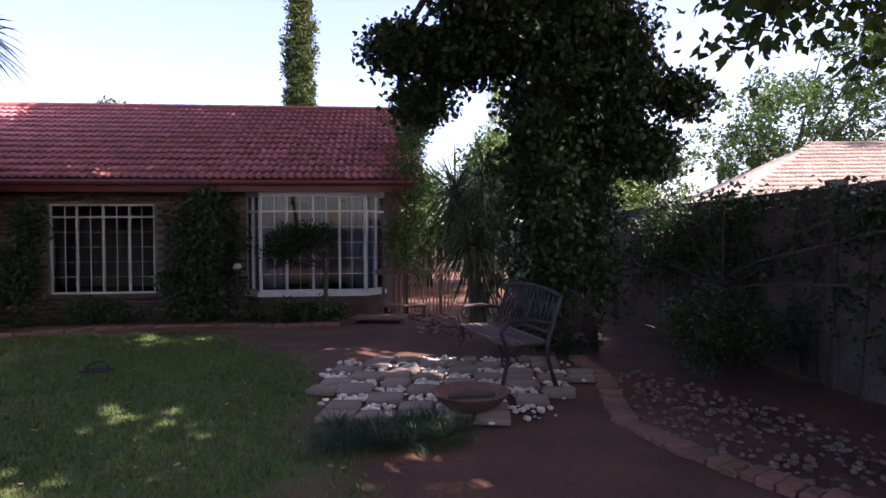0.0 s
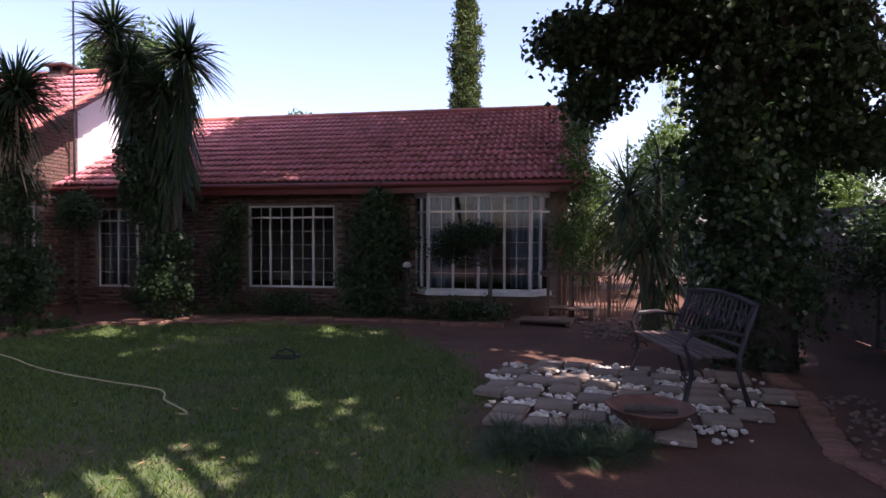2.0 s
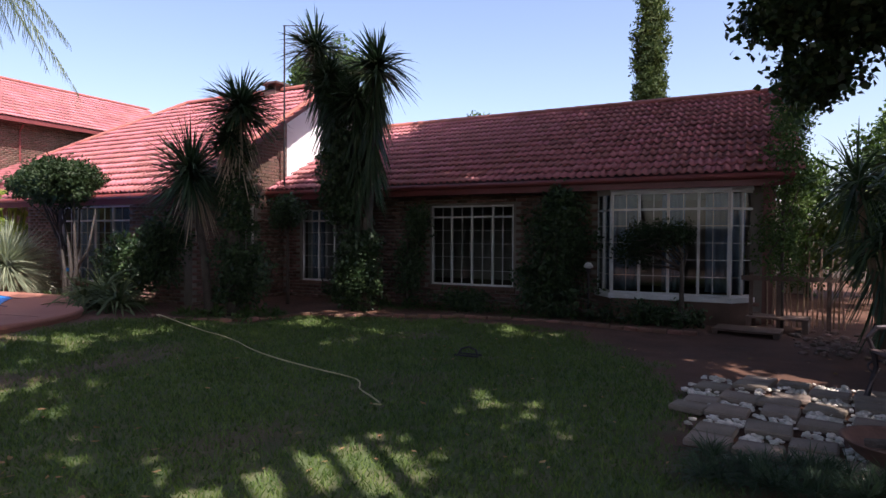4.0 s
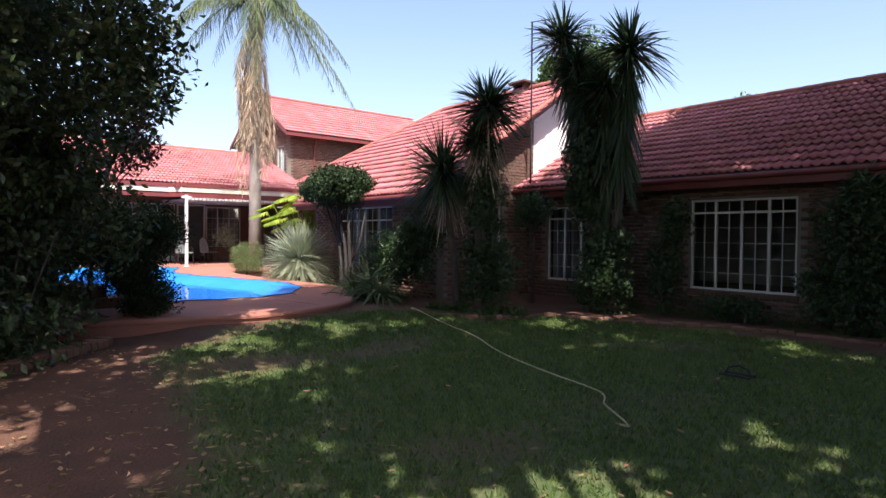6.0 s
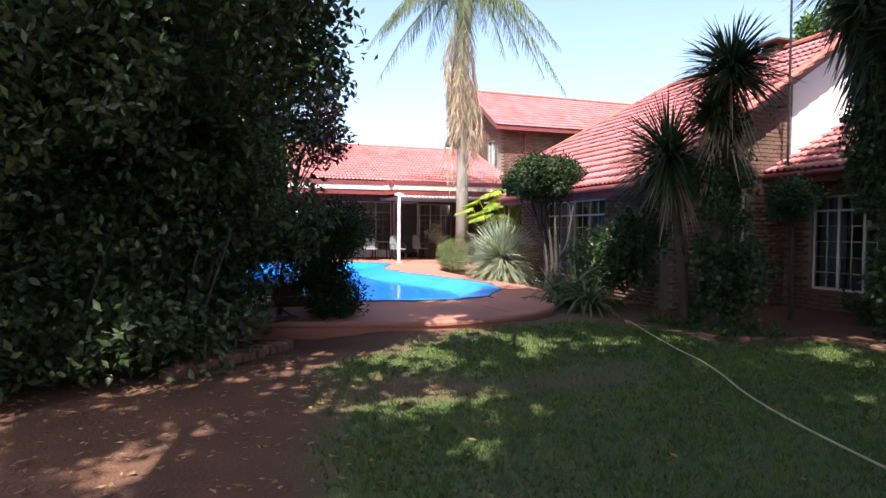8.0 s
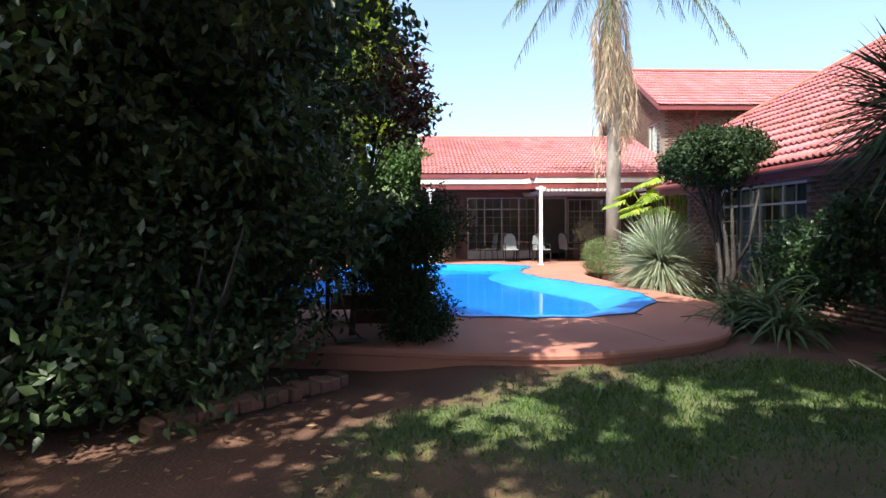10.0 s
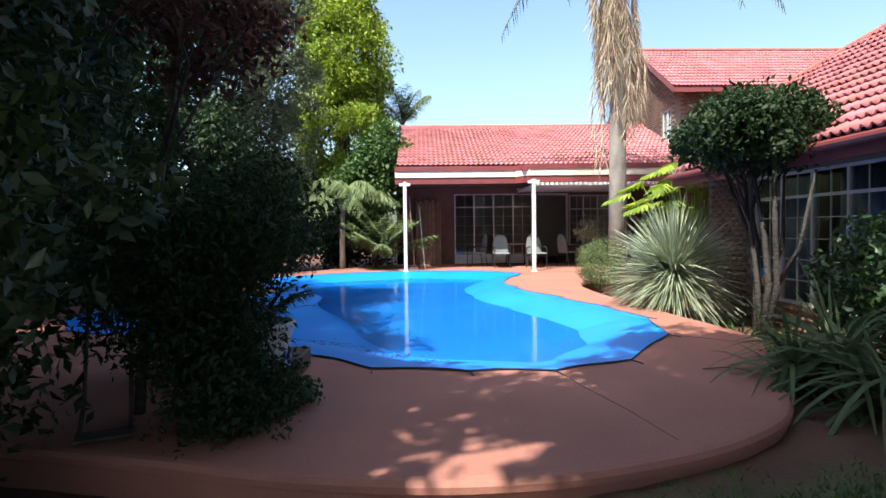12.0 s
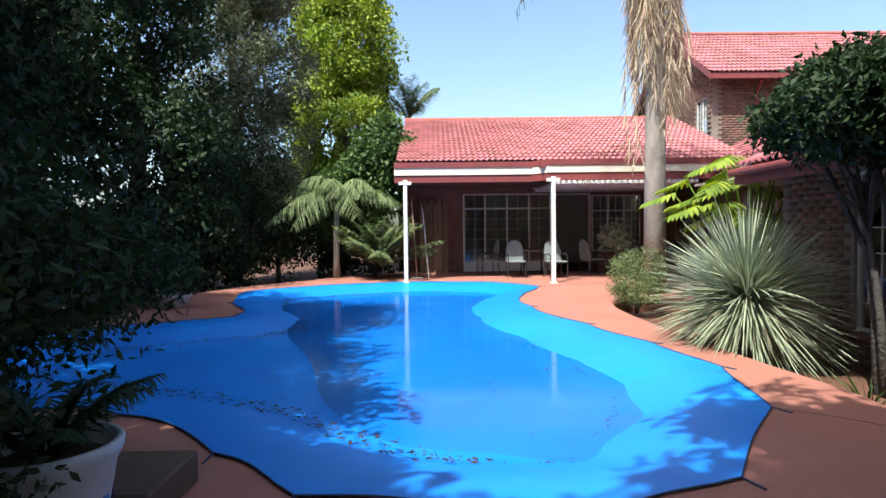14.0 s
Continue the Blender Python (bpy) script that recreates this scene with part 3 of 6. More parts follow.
roof_main = tagged(new("roof_main"), "red concrete tile roof of the low wing, weathered", "roof", kind="structure")
EY, EZ, RY, RZ = 11.4, 2.63, 15.5, 4.8
REX = 1.15
slab("roof_deck", [(MX0, EY, EZ - 0.02), (REX, EY, EZ - 0.02), (REX, RY, RZ - 0.03), (MX0, RY, RZ - 0.03)], 0.05, M_SOFFIT, "", parent=roof_main)
slab("roof_deck", [(MX0, RY, RZ - 0.03), (REX, RY, RZ - 0.03), (REX, 19.6, 2.5), (MX0, 19.6, 2.5)], 0.05, M_TILE, "", parent=roof_main)
part("fascia", box(MX0, REX, EY - 0.03, EY - 0.005, EZ - 0.24, EZ - 0.03), M_MAROON, roof_main, "maroon fascia board")
part("gutter", tube([(MX0 + 0.02, EY - 0.09, EZ - 0.07), (REX, EY - 0.09, EZ - 0.07)], [0.055, 0.055], 10), M_MAROON, roof_main, "maroon half-round gutter")
part("soffit", box(MX0, REX, EY + 0.0, MY, EZ - 0.10, EZ - 0.08), M_SOFFIT, roof_main)
part("bargeboard", slab("bargeboard", [(REX, EY, EZ + 0.02), (REX + 0.03, EY, EZ + 0.02), (REX + 0.03, RY, RZ + 0.02), (REX, RY, RZ + 0.02)], 0.2, M_MAROON, "", parent=None).data, None, roof_main)
bpy.data.objects.remove(bpy.data.objects["bargeboard"])
ridge_caps(roof_main, (MX0, RY, RZ + 0.02), (REX + 0.05, RY, RZ + 0.02))

steel_window("window_1", pose(-9.48, MY + 0.05, 0.41), 1.46, 1.76, [0.5, 0.98], [2, 2, 2], 5, "white steel cottage-pane window with brick sill", transom=1.48)
steel_window("window_2", pose(-5.8, MY + 0.05, 0.46), 1.945, 1.74, [0.49, 0.975, 1.46], [2, 2, 2, 2], 5, "white steel cottage-pane window over a brick sill", transom=1.485)
# bay window: front plane y = 11.5
BF = 11.5
bw = steel_window("window_3", pose(-1.78, BF, 0.49), 2.0, 1.86, [0.5, 1.0, 1.5], [2, 2, 2, 2], 5, "wide white steel bay window with many small panes", transom=1.54, sill=False)
L_ang = math.degrees(math.atan2(0.45, 0.37))
steel_window("window_4", pose(-2.15, BF + 0.45, 0.49, 0, 0, -L_ang), 0.583, 1.86, [0.29], [1, 1], 5, "narrow angled side light of the bay window", transom=1.54, sill=False)
steel_window("window_5", pose(0.22, BF, 0.49, 0, 0, L_ang), 0.583, 1.86, [0.29], [1, 1], 5, "narrow angled side light of the bay window", transom=1.54, sill=False)
bay = thing("bay_base", -0.78, BF, 0, "brick plinth and concrete lintel of the bay window", "bay", kind="structure")
for nm, z0, z1, mt, o in (("plinth", 0.0, 0.40, M_BRICK, 0.0), ("window_sill", 0.40, 0.485, M_WHITE, 0.06), ("lintel", 2.353, 2.5, M_WHITE, 0.03)):
    bm = bmesh.new()
    ring = [(-1.38 - o, 0.46), (-1.01 - o * 0.4, -o), (1.01 + o * 0.4, -o), (1.38 + o, 0.46)]
    lo, hi = [bm.verts.new((x, y, z0)) for x, y in ring], [bm.verts.new((x, y, z1)) for x, y in ring]
    bm.faces.new(lo[::-1])
    bm.faces.new(hi)
    for k in range(4):
        bm.faces.new((lo[k], lo[(k + 1) % 4], hi[(k + 1) % 4], hi[k]))
    part(nm, bm, mt, bay)
curtain(-2.05, -1.4, 12.0, 0.52, 2.33)
curtain(-0.95, -0.55, 12.1, 0.52, 2.33)
curtain(-0.2, 0.45, 12.1, 0.52, 2.33)
curtain(-9.4, -9.0, 12.2, 0.45, 2.15)

# second wing: gable wall faces +x at x = -10.1, front wall at y = 9.1, hipped at the far end
GX, WY, GL = -10.1, 9.1, 2.95
S2, E2Y, E2Z, R2Y = 0.65, 8.6, 2.42, 13.8
R2Z = E2Z + S2 * (R2Y - E2Y)
top2 = lambda u: E2Z - 0.08 + S2 * (min(u + WY, 2 * R2Y - u - WY) - E2Y)
H_GAB = [(1.37, 1.82, 0.92, 2.18)]
wall_gable = wall_panel("wall_gable", "y", GL, 6.0, 0.23, H_GAB, M_MORTAR, (GX, WY, 0), "brown face brick gable wall below a red tiled verge", top=top2)
wall_white = wall_panel("wall_white", "y", 6.9, 6.2, 0.2, [], M_WHITEWALL, (GX - 0.02, WY + GL, 0), "white rendered gable wall above the low roof", top=lambda u: top2(u + GL))
H_W2 = [(1.4, 4.05, 0.38, 2.2)]
wall_wing = wall_panel("wall_wing", "x", 5.86, 2.5, 0.23, H_W2, M_MORTAR, (-16.2, WY, 0), "brown face brick front wall of the middle wing")
LX, HX, VX, VY = -16.5, -15.8, -18.4, 10.75
VZ = E2Z + S2 * (VY - E2Y)
roof_wing = tagged(new("roof_wing"), "red concrete tile roof of the middle wing, sunlit", "roof", kind="structure")
slab("roof_deck", [(LX, E2Y, E2Z - 0.02), (GX + 0.25, E2Y, E2Z - 0.02), (GX + 0.25, R2Y, R2Z - 0.03), (HX, R2Y, R2Z - 0.03), (VX, VY, VZ - 0.02)], 0.05, M_SOFFIT, "", parent=roof_wing)
slab("roof_deck", [(VX, 2 * R2Y - E2Y, E2Z - 0.02), (GX + 0.25, 2 * R2Y - E2Y, E2Z - 0.02), (GX + 0.25, R2Y, R2Z - 0.03), (HX, R2Y, R2Z - 0.03)], 0.05, M_SOFFIT, "", parent=roof_wing)
part("gutter", tube([(LX, E2Y - 0.08, E2Z - 0.07), (GX + 0.25, E2Y - 0.08, E2Z - 0.07)], [0.055, 0.055], 10), M_MAROON, roof_wing, "maroon half-round gutter")
part("fascia", box(LX, GX + 0.25, E2Y - 0.03, E2Y - 0.005, E2Z - 0.24, E2Z - 0.03), M_MAROON, roof_wing)
bm = bmesh.new()
for x0, x1 in ((GX + 0.25, GX + 0.29),):
    vs = [bm.verts.new((x, y, z)) for x in (x0, x1) for y, z in ((E2Y, E2Z + 0.03), (R2Y, R2Z + 0.03), (R2Y, R2Z - 0.12), (E2Y, E2Z - 0.12))]
    bm.faces.new(vs[:4])
    bm.faces.new(vs[4:][::-1])
    for k in range(4):
        bm.faces.new((vs[k], vs[(k + 1) % 4], vs[4 + (k + 1) % 4], vs[4 + k]))
part("bargeboard", bm, M_MAROON, roof_wing, "maroon tiled verge")
ridge_caps(roof_wing, (HX, R2Y, R2Z + 0.02), (GX + 0.3, R2Y, R2Z + 0.02))
ridge_caps(roof_wing, (GX + 0.25, E2Y, E2Z + 0.05), (GX + 0.25, R2Y, R2Z + 0.05), r=0.09)
ridge_caps(roof_wing, (VX, VY, VZ + 0.05), (HX, R2Y, R2Z + 0.05), r=0.1)
wall_wing_end = wall_panel("wall_wing_end", "y", 9.3, 2.4, 0.23, [], M_BRICK, (-15.97, WY + 0.24, 0), "brown brick end wall of the middle wing")
wall_link = wall_panel("wall_link", "x", 10.8, 2.85, 0.23, [], M_BRICK, (-27.1, 12.0, 0), "brown brick wall of the linking passage")
roof_link = tagged(new("roof_link"), "small red tiled roof linking the wings", "roof", kind="structure")
slab("roof_deck", [(-27.05, 11.5, 2.95), (-17.0, 11.5, 2.95), (-17.0, 15.6, 5.0), (-27.05, 15.6, 5.0)], 0.05, M_SOFFIT, "", parent=roof_link)
part("fascia", box(-27.0, -19.0, 11.44, 11.47, 2.72, 2.94), M_MAROON, roof_link)
chim = thing("chimney_cowl", -12.04, 13.7, R2Z, "dark metal chimney cowl on the roof ridge", "chimney")
part("stack", box(-0.22, 0.22, -0.22, 0.22, -0.6, 0.02, 0.01), M_SOFFIT, chim)
part("cap", box(-0.34, 0.34, -0.3, 0.3, 0.16, 0.22, 0.01), M_SOFFIT, chim, "dark sheet metal cap")
for sx in (-0.18, 0.18):
    part("strut", box(sx - 0.03, sx + 0.03, -0.18, 0.18, 0.0, 0.165), M_SOFFIT, chim)
steel_window("window_6", pose(-14.8, WY + 0.05, 0.38), 2.65, 1.82, [0.66, 1.32, 1.99], [2, 2, 2, 2], 5, "white steel cottage-pane window behind garden plants", transom=1.47)
steel_window("window_7", pose(GX - 0.05, WY + 1.37, 0.92, 0, 0, 90), 0.45, 1.26, [], [2], 4, "small white steel window in the brick gable", sill=True)
curtain(-14.7, -13.7, WY + 0.3, 0.31, 2.15)
curtain(-13.3, -12.3, WY + 0.3, 0.31, 2.15)
mast = thing("antenna_mast", -9.75, 11.56, 2.6, "thin grey steel aerial mast fixed to the gable wall", "antenna")
part("pole", tube([(0, 0, 0), (0, 0, 4.1)], [0.025, 0.02], 8), M_IRON, mast)
part("crossbar", tube([(0, -0.05, 4.08), (0.9, 0.5, 4.12)], [0.012, 0.008], 6), M_IRON, mast)
part("bracket", box(-0.25, 0.02, -0.02, 0.02, 1.3, 1.34), M_IRON, mast)

# upper block
TX, TY, TZ = -27.1, 13.15, 6.5
TRX, TRZ = -30.3, 8.72
top3 = lambda u: TZ + 0.6 * min(u, 6.4 - u)
H_T = [(5.3, 6.12, 4.35, 5.82)]
wall_upper = wall_panel("wall_upper", "x", 6.4, 8.5, 0.23, H_T, M_MORTAR, (TX - 6.4, TY, 0), "brown brick gable wall of the upper storey", top=top3)
wall_upper2 = wall_panel("wall_upper_side", "y", 9.0, TZ, 0.23, [], M_MORTAR, (TX, TY + 0.23, 0), "brown brick side wall under the upper eave")
roof_upper = tagged(new("roof_upper"), "red concrete tile roof of the upper storey", "roof", kind="structure")
slab("roof_deck", [(TX + 0.55, TY - 0.25, TZ - 0.12), (TX + 0.55, TY + 10, TZ - 0.12), (TRX, TY + 10, TRZ), (TRX, TY - 0.25, TRZ)], 0.06, M_SOFFIT, "", parent=roof_upper)
slab("roof_deck", [(TRX, TY - 0.25, TRZ), (TRX, TY + 10, TRZ), (TRX - 3.75, TY + 10, TZ - 0.12), (TRX - 3.75, TY - 0.25, TZ - 0.12)], 0.06, M_SOFFIT, "", parent=roof_upper)
part("fascia", box(TX + 0.55, TX + 0.58, TY - 0.25, TY + 10, TZ - 0.3, TZ - 0.12), M_MAROON, roof_upper)
ridge_caps(roof_upper, (TRX, TY - 0.28, TRZ + 0.03), (TRX, TY + 10, TRZ + 0.03))
bm = bmesh.new()
for s in (1, -1):
    vs = [bm.verts.new(c) for c in ((TRX + s * 3.75, TY - 0.28, TZ - 0.10), (TRX, TY - 0.28, TRZ + 0.03), (TRX, TY - 0.28, TRZ - 0.18), (TRX + s * 3.75, TY - 0.28, TZ - 0.31))]
    bm.faces.new(vs)
    us = [bm.verts.new(v.co + Vector((0, 0.03, 0))) for v in vs]
    bm.faces.new(us[::-1])
    for k in range(4):
        bm.faces.new((vs[k], us[k], us[(k + 1) % 4], vs[(k + 1) % 4]))
part("bargeboard", bm, M_MAROON, roof_upper)
steel_window("window_8", pose(TX - 1.1, TY + 0.05, 4.35), 0.82, 1.47, [0.41], [2, 2], 4, "white steel window in the upper brick gable")
slab("ceiling_upper", [(TX - 5.7, TY + 0.3, 4.0), (TX - 0.1, TY + 0.3, 4.0), (TX - 0.1, TY + 9, 4.0), (TX - 5.7, TY + 9, 4.0)], 0.15, M_INSIDE, "plaster floor slab of the upper storey", "ceiling")
pipe = thing("downpipe", TX + 0.06, 14.6, 4.9, "dark red rainwater downpipe on the brick wall", "pipe")
part("pipe", tube([(0, 0, -0.5), (0, 0, 1.0), (0.3, 0, 1.3)], [0.04, 0.04, 0.04], 8), M_MAROON, pipe)

# patio wing: wall faces +x at x = -27
PX = -27.0
H_P = [(2.06, 4.86, 0.0, 2.47), (4.95, 6.13, 0.0, 2.47), (6.17, 7.72, 0.6, 2.4)]
wall_patio = wall_panel("wall_patio", "y", 9.0, 2.9, 0.23, H_P, M_BRICK, (PX, 3.1, 0.25), "brown brick patio wall in deep shade")
roof_patio = tagged(new("roof_patio"), "red concrete tile roof above the covered patio", "roof", kind="structure")
PEX, PEZ, PRX, PRZ = -23.6, 3.34, -28.7, 5.35
slab("roof_deck", [(PEX, 3.3, PEZ), (PEX, 12.6, PEZ), (PRX, 12.6, PRZ), (PRX, 3.3, PRZ)], 0.06, M_SOFFIT, "", parent=roof_patio)
slab("roof_deck", [(PRX, 3.3, PRZ), (PRX, 12.6, PRZ), (PRX - 5.1, 12.6, PEZ), (PRX - 5.1, 3.3, PEZ)], 0.06, M_SOFFIT, "", parent=roof_patio)
ridge_caps(roof_patio, (PRX, 3.28, PRZ + 0.03), (PRX, 12.6, PRZ + 0.03))
wall_pside = wall_panel("wall_patio_end", "x", 6.5, 5.2, 0.2, [], M_BRICK, (PX - 6.5, 3.12, 0.25), "brick end wall of the patio wing", top=lambda u: 2.75 + 0.44 * min(u * 0.8, (6.5 - u) + 2.3))
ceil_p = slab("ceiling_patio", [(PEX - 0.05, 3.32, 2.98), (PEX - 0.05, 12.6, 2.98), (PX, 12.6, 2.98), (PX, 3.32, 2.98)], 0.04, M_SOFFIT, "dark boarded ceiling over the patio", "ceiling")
slab("ceiling_patio", [(PX - 0.25, 3.32, 2.98), (PX - 0.25, 12.6, 2.98), (PX - 6, 12.6, 2.98), (PX - 6, 3.32, 2.98)], 0.04, M_INSIDE, "plain plaster ceiling of the room behind the patio", "ceiling")
slab("ceiling_wing", [(-19.6, WY + 0.25, 2.42), (GX - 0.25, WY + 0.25, 2.42), (GX - 0.25, 19, 2.42), (-19.6, 19, 2.42)], 0.04, M_INSIDE, "plain plaster ceiling of the middle wing", "ceiling")
slab("ceiling_main", [(MX0 + 0.1, MY + 0.24, 2.5), (MX1, MY + 0.24, 2.5), (MX1, 19, 2.5), (MX0 + 0.1, 19, 2.5)], 0.04, M_INSIDE, "plain plaster ceiling of the low wing", "ceiling")
fas = thing("patio_fascia", PEX, 3.22, 2.83, "deep striped fascia in maroon and cream above the patio", "fascia", kind="structure")
prof = [("lower_band", 0.0, 0.19, 0.0, M_MAROON), ("cream_band", 0.19, 0.38, 0.03, M_CREAM), ("upper_band", 0.38, 0.52, 0.06, M_MAROON)]
for nm, z0, z1, o, mt in prof:
    bm = bmesh.new()
    line = [(0.0, 0.0), (0.0, 3.6), (0.45, 3.95), (0.45, 8.9)]
    rows = []
    for off in (o, o - 0.06):
        for z in (z0, z1):
            rows.append([bm.verts.new((x + off, y, z)) for x, y in line])
    for k in range(3):
        bm.faces.new((rows[0][k], rows[0][k + 1], rows[1][k + 1], rows[1][k]))
        bm.faces.new((rows[2][k], rows[2][k + 1], rows[3][k + 1], rows[3][k]))
        bm.faces.new((rows[1][k], rows[1][k + 1], rows[3][k + 1], rows[3][k]))
        bm.faces.new((rows[0][k], rows[0][k + 1], rows[2][k + 1], rows[2][k]))
    part(nm, bm, mt, fas)
part("box_gutter", box(-0.1, 0.44, 3.75, 8.9, 0.34, 0.48), M_MAROON, fas)
for nm, x, y in (("patio_post", -23.25, 3.52), ("patio_post", -22.6, 7.18)):
    po = thing(nm, x, y, 0.25, "slim white painted steel patio post", "post", "patio posts", "structure")
    part("shaft", box(-0.05, 0.05, -0.05, 0.05, 0.0, 2.62, 0.006), M_WHITE, po)
    part("base_plate", box(-0.09, 0.09, -0.09, 0.09, 0.0, 0.02), M_WHITE, po)
    part("bracket", box(-0.06, 0.06, -0.16, 0.16, 2.5, 2.58), M_WHITE, po)
perg = thing("slatted_awning", -24.9, 7.3, 2.76, "white slatted awning that casts striped shade", "awning")
for k in range(26):
    y = 0.08 + k * 0.14
    ob = part("slat", box(-1.5, 1.95, y - 0.035, y + 0.035, -0.04, 0.04, 0.004), M_WHITE, perg)
for x in (-1.4, 1.25):
    part("rail", box(x - 0.03, x + 0.03, 0, 3.7, 0.05, 0.09), M_WHITE, perg)
wp = steel_window("window_9", pose(PX + 0.04, 5.16, 0.25, 0, 0, 90), 2.8, 2.47, [0.7, 1.4, 2.1], [2, 2, 2, 2], 6, "white steel patio window wall with small panes", transom=2.0, sill=False)
part("kick_panel", box(0.04, 2.76, 0.0, 0.03, 0.04, 0.32), M_WHITE, wp, "white solid panel")
steel_window("window_10", pose(PX + 0.04, 9.27, 0.85, 0, 0, 90), 1.55, 1.8, [0.52, 1.03], [2, 2, 2], 5, "white steel window beside the open patio door", transom=1.3)
door = thing("door_1", PX + 0.02, 8.05, 0.25, "open doorway with white steel frame, dark inside", "door", kind="structure")
for y0, y1, z0, z1 in ((0, 0.06, 0, 2.47), (1.12, 1.18, 0, 2.47), (0.06, 1.12, 2.41, 2.47)):
    part("door_frame", box(-0.05, 0.05, y0, y1, z0, z1), M_WHITE, door)
blind = thing("bamboo_blind", PX + 0.3, 4.25, 0.25, "brown split-bamboo screen leaning in patio shade", "screen")
for k in range(22):
    part("cane", tube([(0, k * 0.04 - 0.45, 0), (-0.1, k * 0.04 - 0.45 + random.uniform(-0.01, 0.01), 2.2 + random.uniform(-0.1, 0.1))], [0.018, 0.015], 6), M_CANE, blind)

# boundary wall of precast panels
wall_b = thing("boundary_wall", 5.05, -6, 0, "stained grey-brown precast concrete boundary wall, ivy on it", "wall", kind="structure")
for k in range(14):
    y = k * 1.9
    part("post", box(-0.07, 0.07, y - 0.07, y + 0.07, 0, 2.05, 0.008), M_CONC, wall_b)
    for j in range(6):
        part("panel", box(-0.025, 0.025, y + 0.06, y + 1.84, 0.01 + j * 0.33, 0.3395 + j * 0.33), M_CONC, wall_b)
wall_n = wall_panel("wall_boundary_back", "x", 60, 2.0, 0.2, [], M_CONC, (-45, 26, 0), "plain boundary wall behind the house")
wall_s = wall_panel("wall_boundary_side", "x", 50, 2.0, 0.2, [], M_CONC, (-45, -9, 0), "plain boundary wall behind the trees")
wall_w = wall_panel("wall_boundary_far", "y", 33, 2.0, 0.2, [], M_CONC, (-45, -9, 0), "plain boundary wall at the far end")

# ---- pool deck and cover ----
COVER = smooth_loop([(-10.98, 3.57), (-10.81, 4.41), (-10.77, 5.13), (-11.11, 5.90), (-12.32, 6.75), (-13.61, 6.99), (-14.86, 6.77), (-16.27, 6.38), (-18.17, 5.92), (-19.92, 6.01), (-21.70, 6.63), (-23.00, 5.68), (-23.40, 3.59), (-22.80, 1.67), (-21.44, 0.05), (-19.27, 0.43), (-17.74, 1.09), (-17.05, 0.50), (-16.31, -0.74), (-14.61, -1.16), (-13.31, -0.39), (-12.56, 1.04), (-12.38, 1.94), (-11.58, 2.94)], 5)
DZ = 0.25


def build_deck():
    hole = [p for p in COVER]
    cen = np.array([-16.8, 3.3])
    hole = [tuple(p + unit((cen - p)[None])[0] * 0.28) for p in COVER]
    bm = bmesh.new()
    edges = []
    for lp in (DECK, hole):
        vs = [bm.verts.new((p[0], p[1], DZ)) for p in lp]
        edges += [bm.edges.new((vs[k], vs[(k + 1) % len(vs)])) for k in range(len(vs))]
    bmesh.ops.triangle_fill(bm, edges=edges, use_beauty=True)
    ob = part("pool_deck", bm, M_DECK)
    tagged(ob, "reddish-brown painted concrete paving round the pool", "paving", kind="structure")
    # rounded nosing and riser along the edge, pool shell inside
    bm = bmesh.new()
    prof = [(0.0, DZ), (0.035, DZ - 0.008), (0.055, DZ - 0.035), (0.055, DZ - 0.07), (0.03, DZ - 0.085), (0.02, -0.05)]
    nn = len(DECK)
    cols = []
    for i in range(nn):
        t = unit((DECK[(i + 1) % nn] - DECK[i - 1])[None])[0]
        o = np.array([t[1], -t[0]])
        if loop_dist((DECK[i] + o * 0.05)[None], DECK)[0] > 0:
            o = -o
        cols.append([bm.verts.new((DECK[i][0] + o[0] * r, DECK[i][1] + o[1] * r, z)) for r, z in prof])
    for i in range(nn):
        a, b = cols[i], cols[(i + 1) % nn]
        for k in range(len(prof) - 1):
            bm.faces.new((a[k], b[k], b[k + 1], a[k + 1]))
    tagged(part("deck_edge", bm, M_DECK, ob, "rounded worn paving edge"))
    bm = bmesh.new()
    top = [bm.verts.new((*p, DZ)) for p in hole]
    low = [bm.verts.new((*p, -1.2)) for p in hole]
    for k in range(len(top)):
        bm.faces.new((top[k], top[k - 1], low[k - 1], low[k]))
    bm.faces.new(low)
    tagged(part("pool_shell", bm, M_POT), "pale plastered pool shell under its cover", "pool", kind="structure")


build_deck()
for pts in ([(-10.79, 5.16), (-10.27, 5.24), (-9.70, 5.37), (-9.12, 5.46)], [(-12.37, 6.77), (-12.07, 7.14), (-11.79, 7.41)], [(-21.69, 6.68), (-22.25, 7.85), (-22.70, 9.58)]):
    j = part("paving_joint", tube([(x, y, DZ) for x, y in pts], [0.0035] * len(pts), 6), M_SOFFIT, bpy.data.objects["pool_deck"], "dark cracked paving joint")


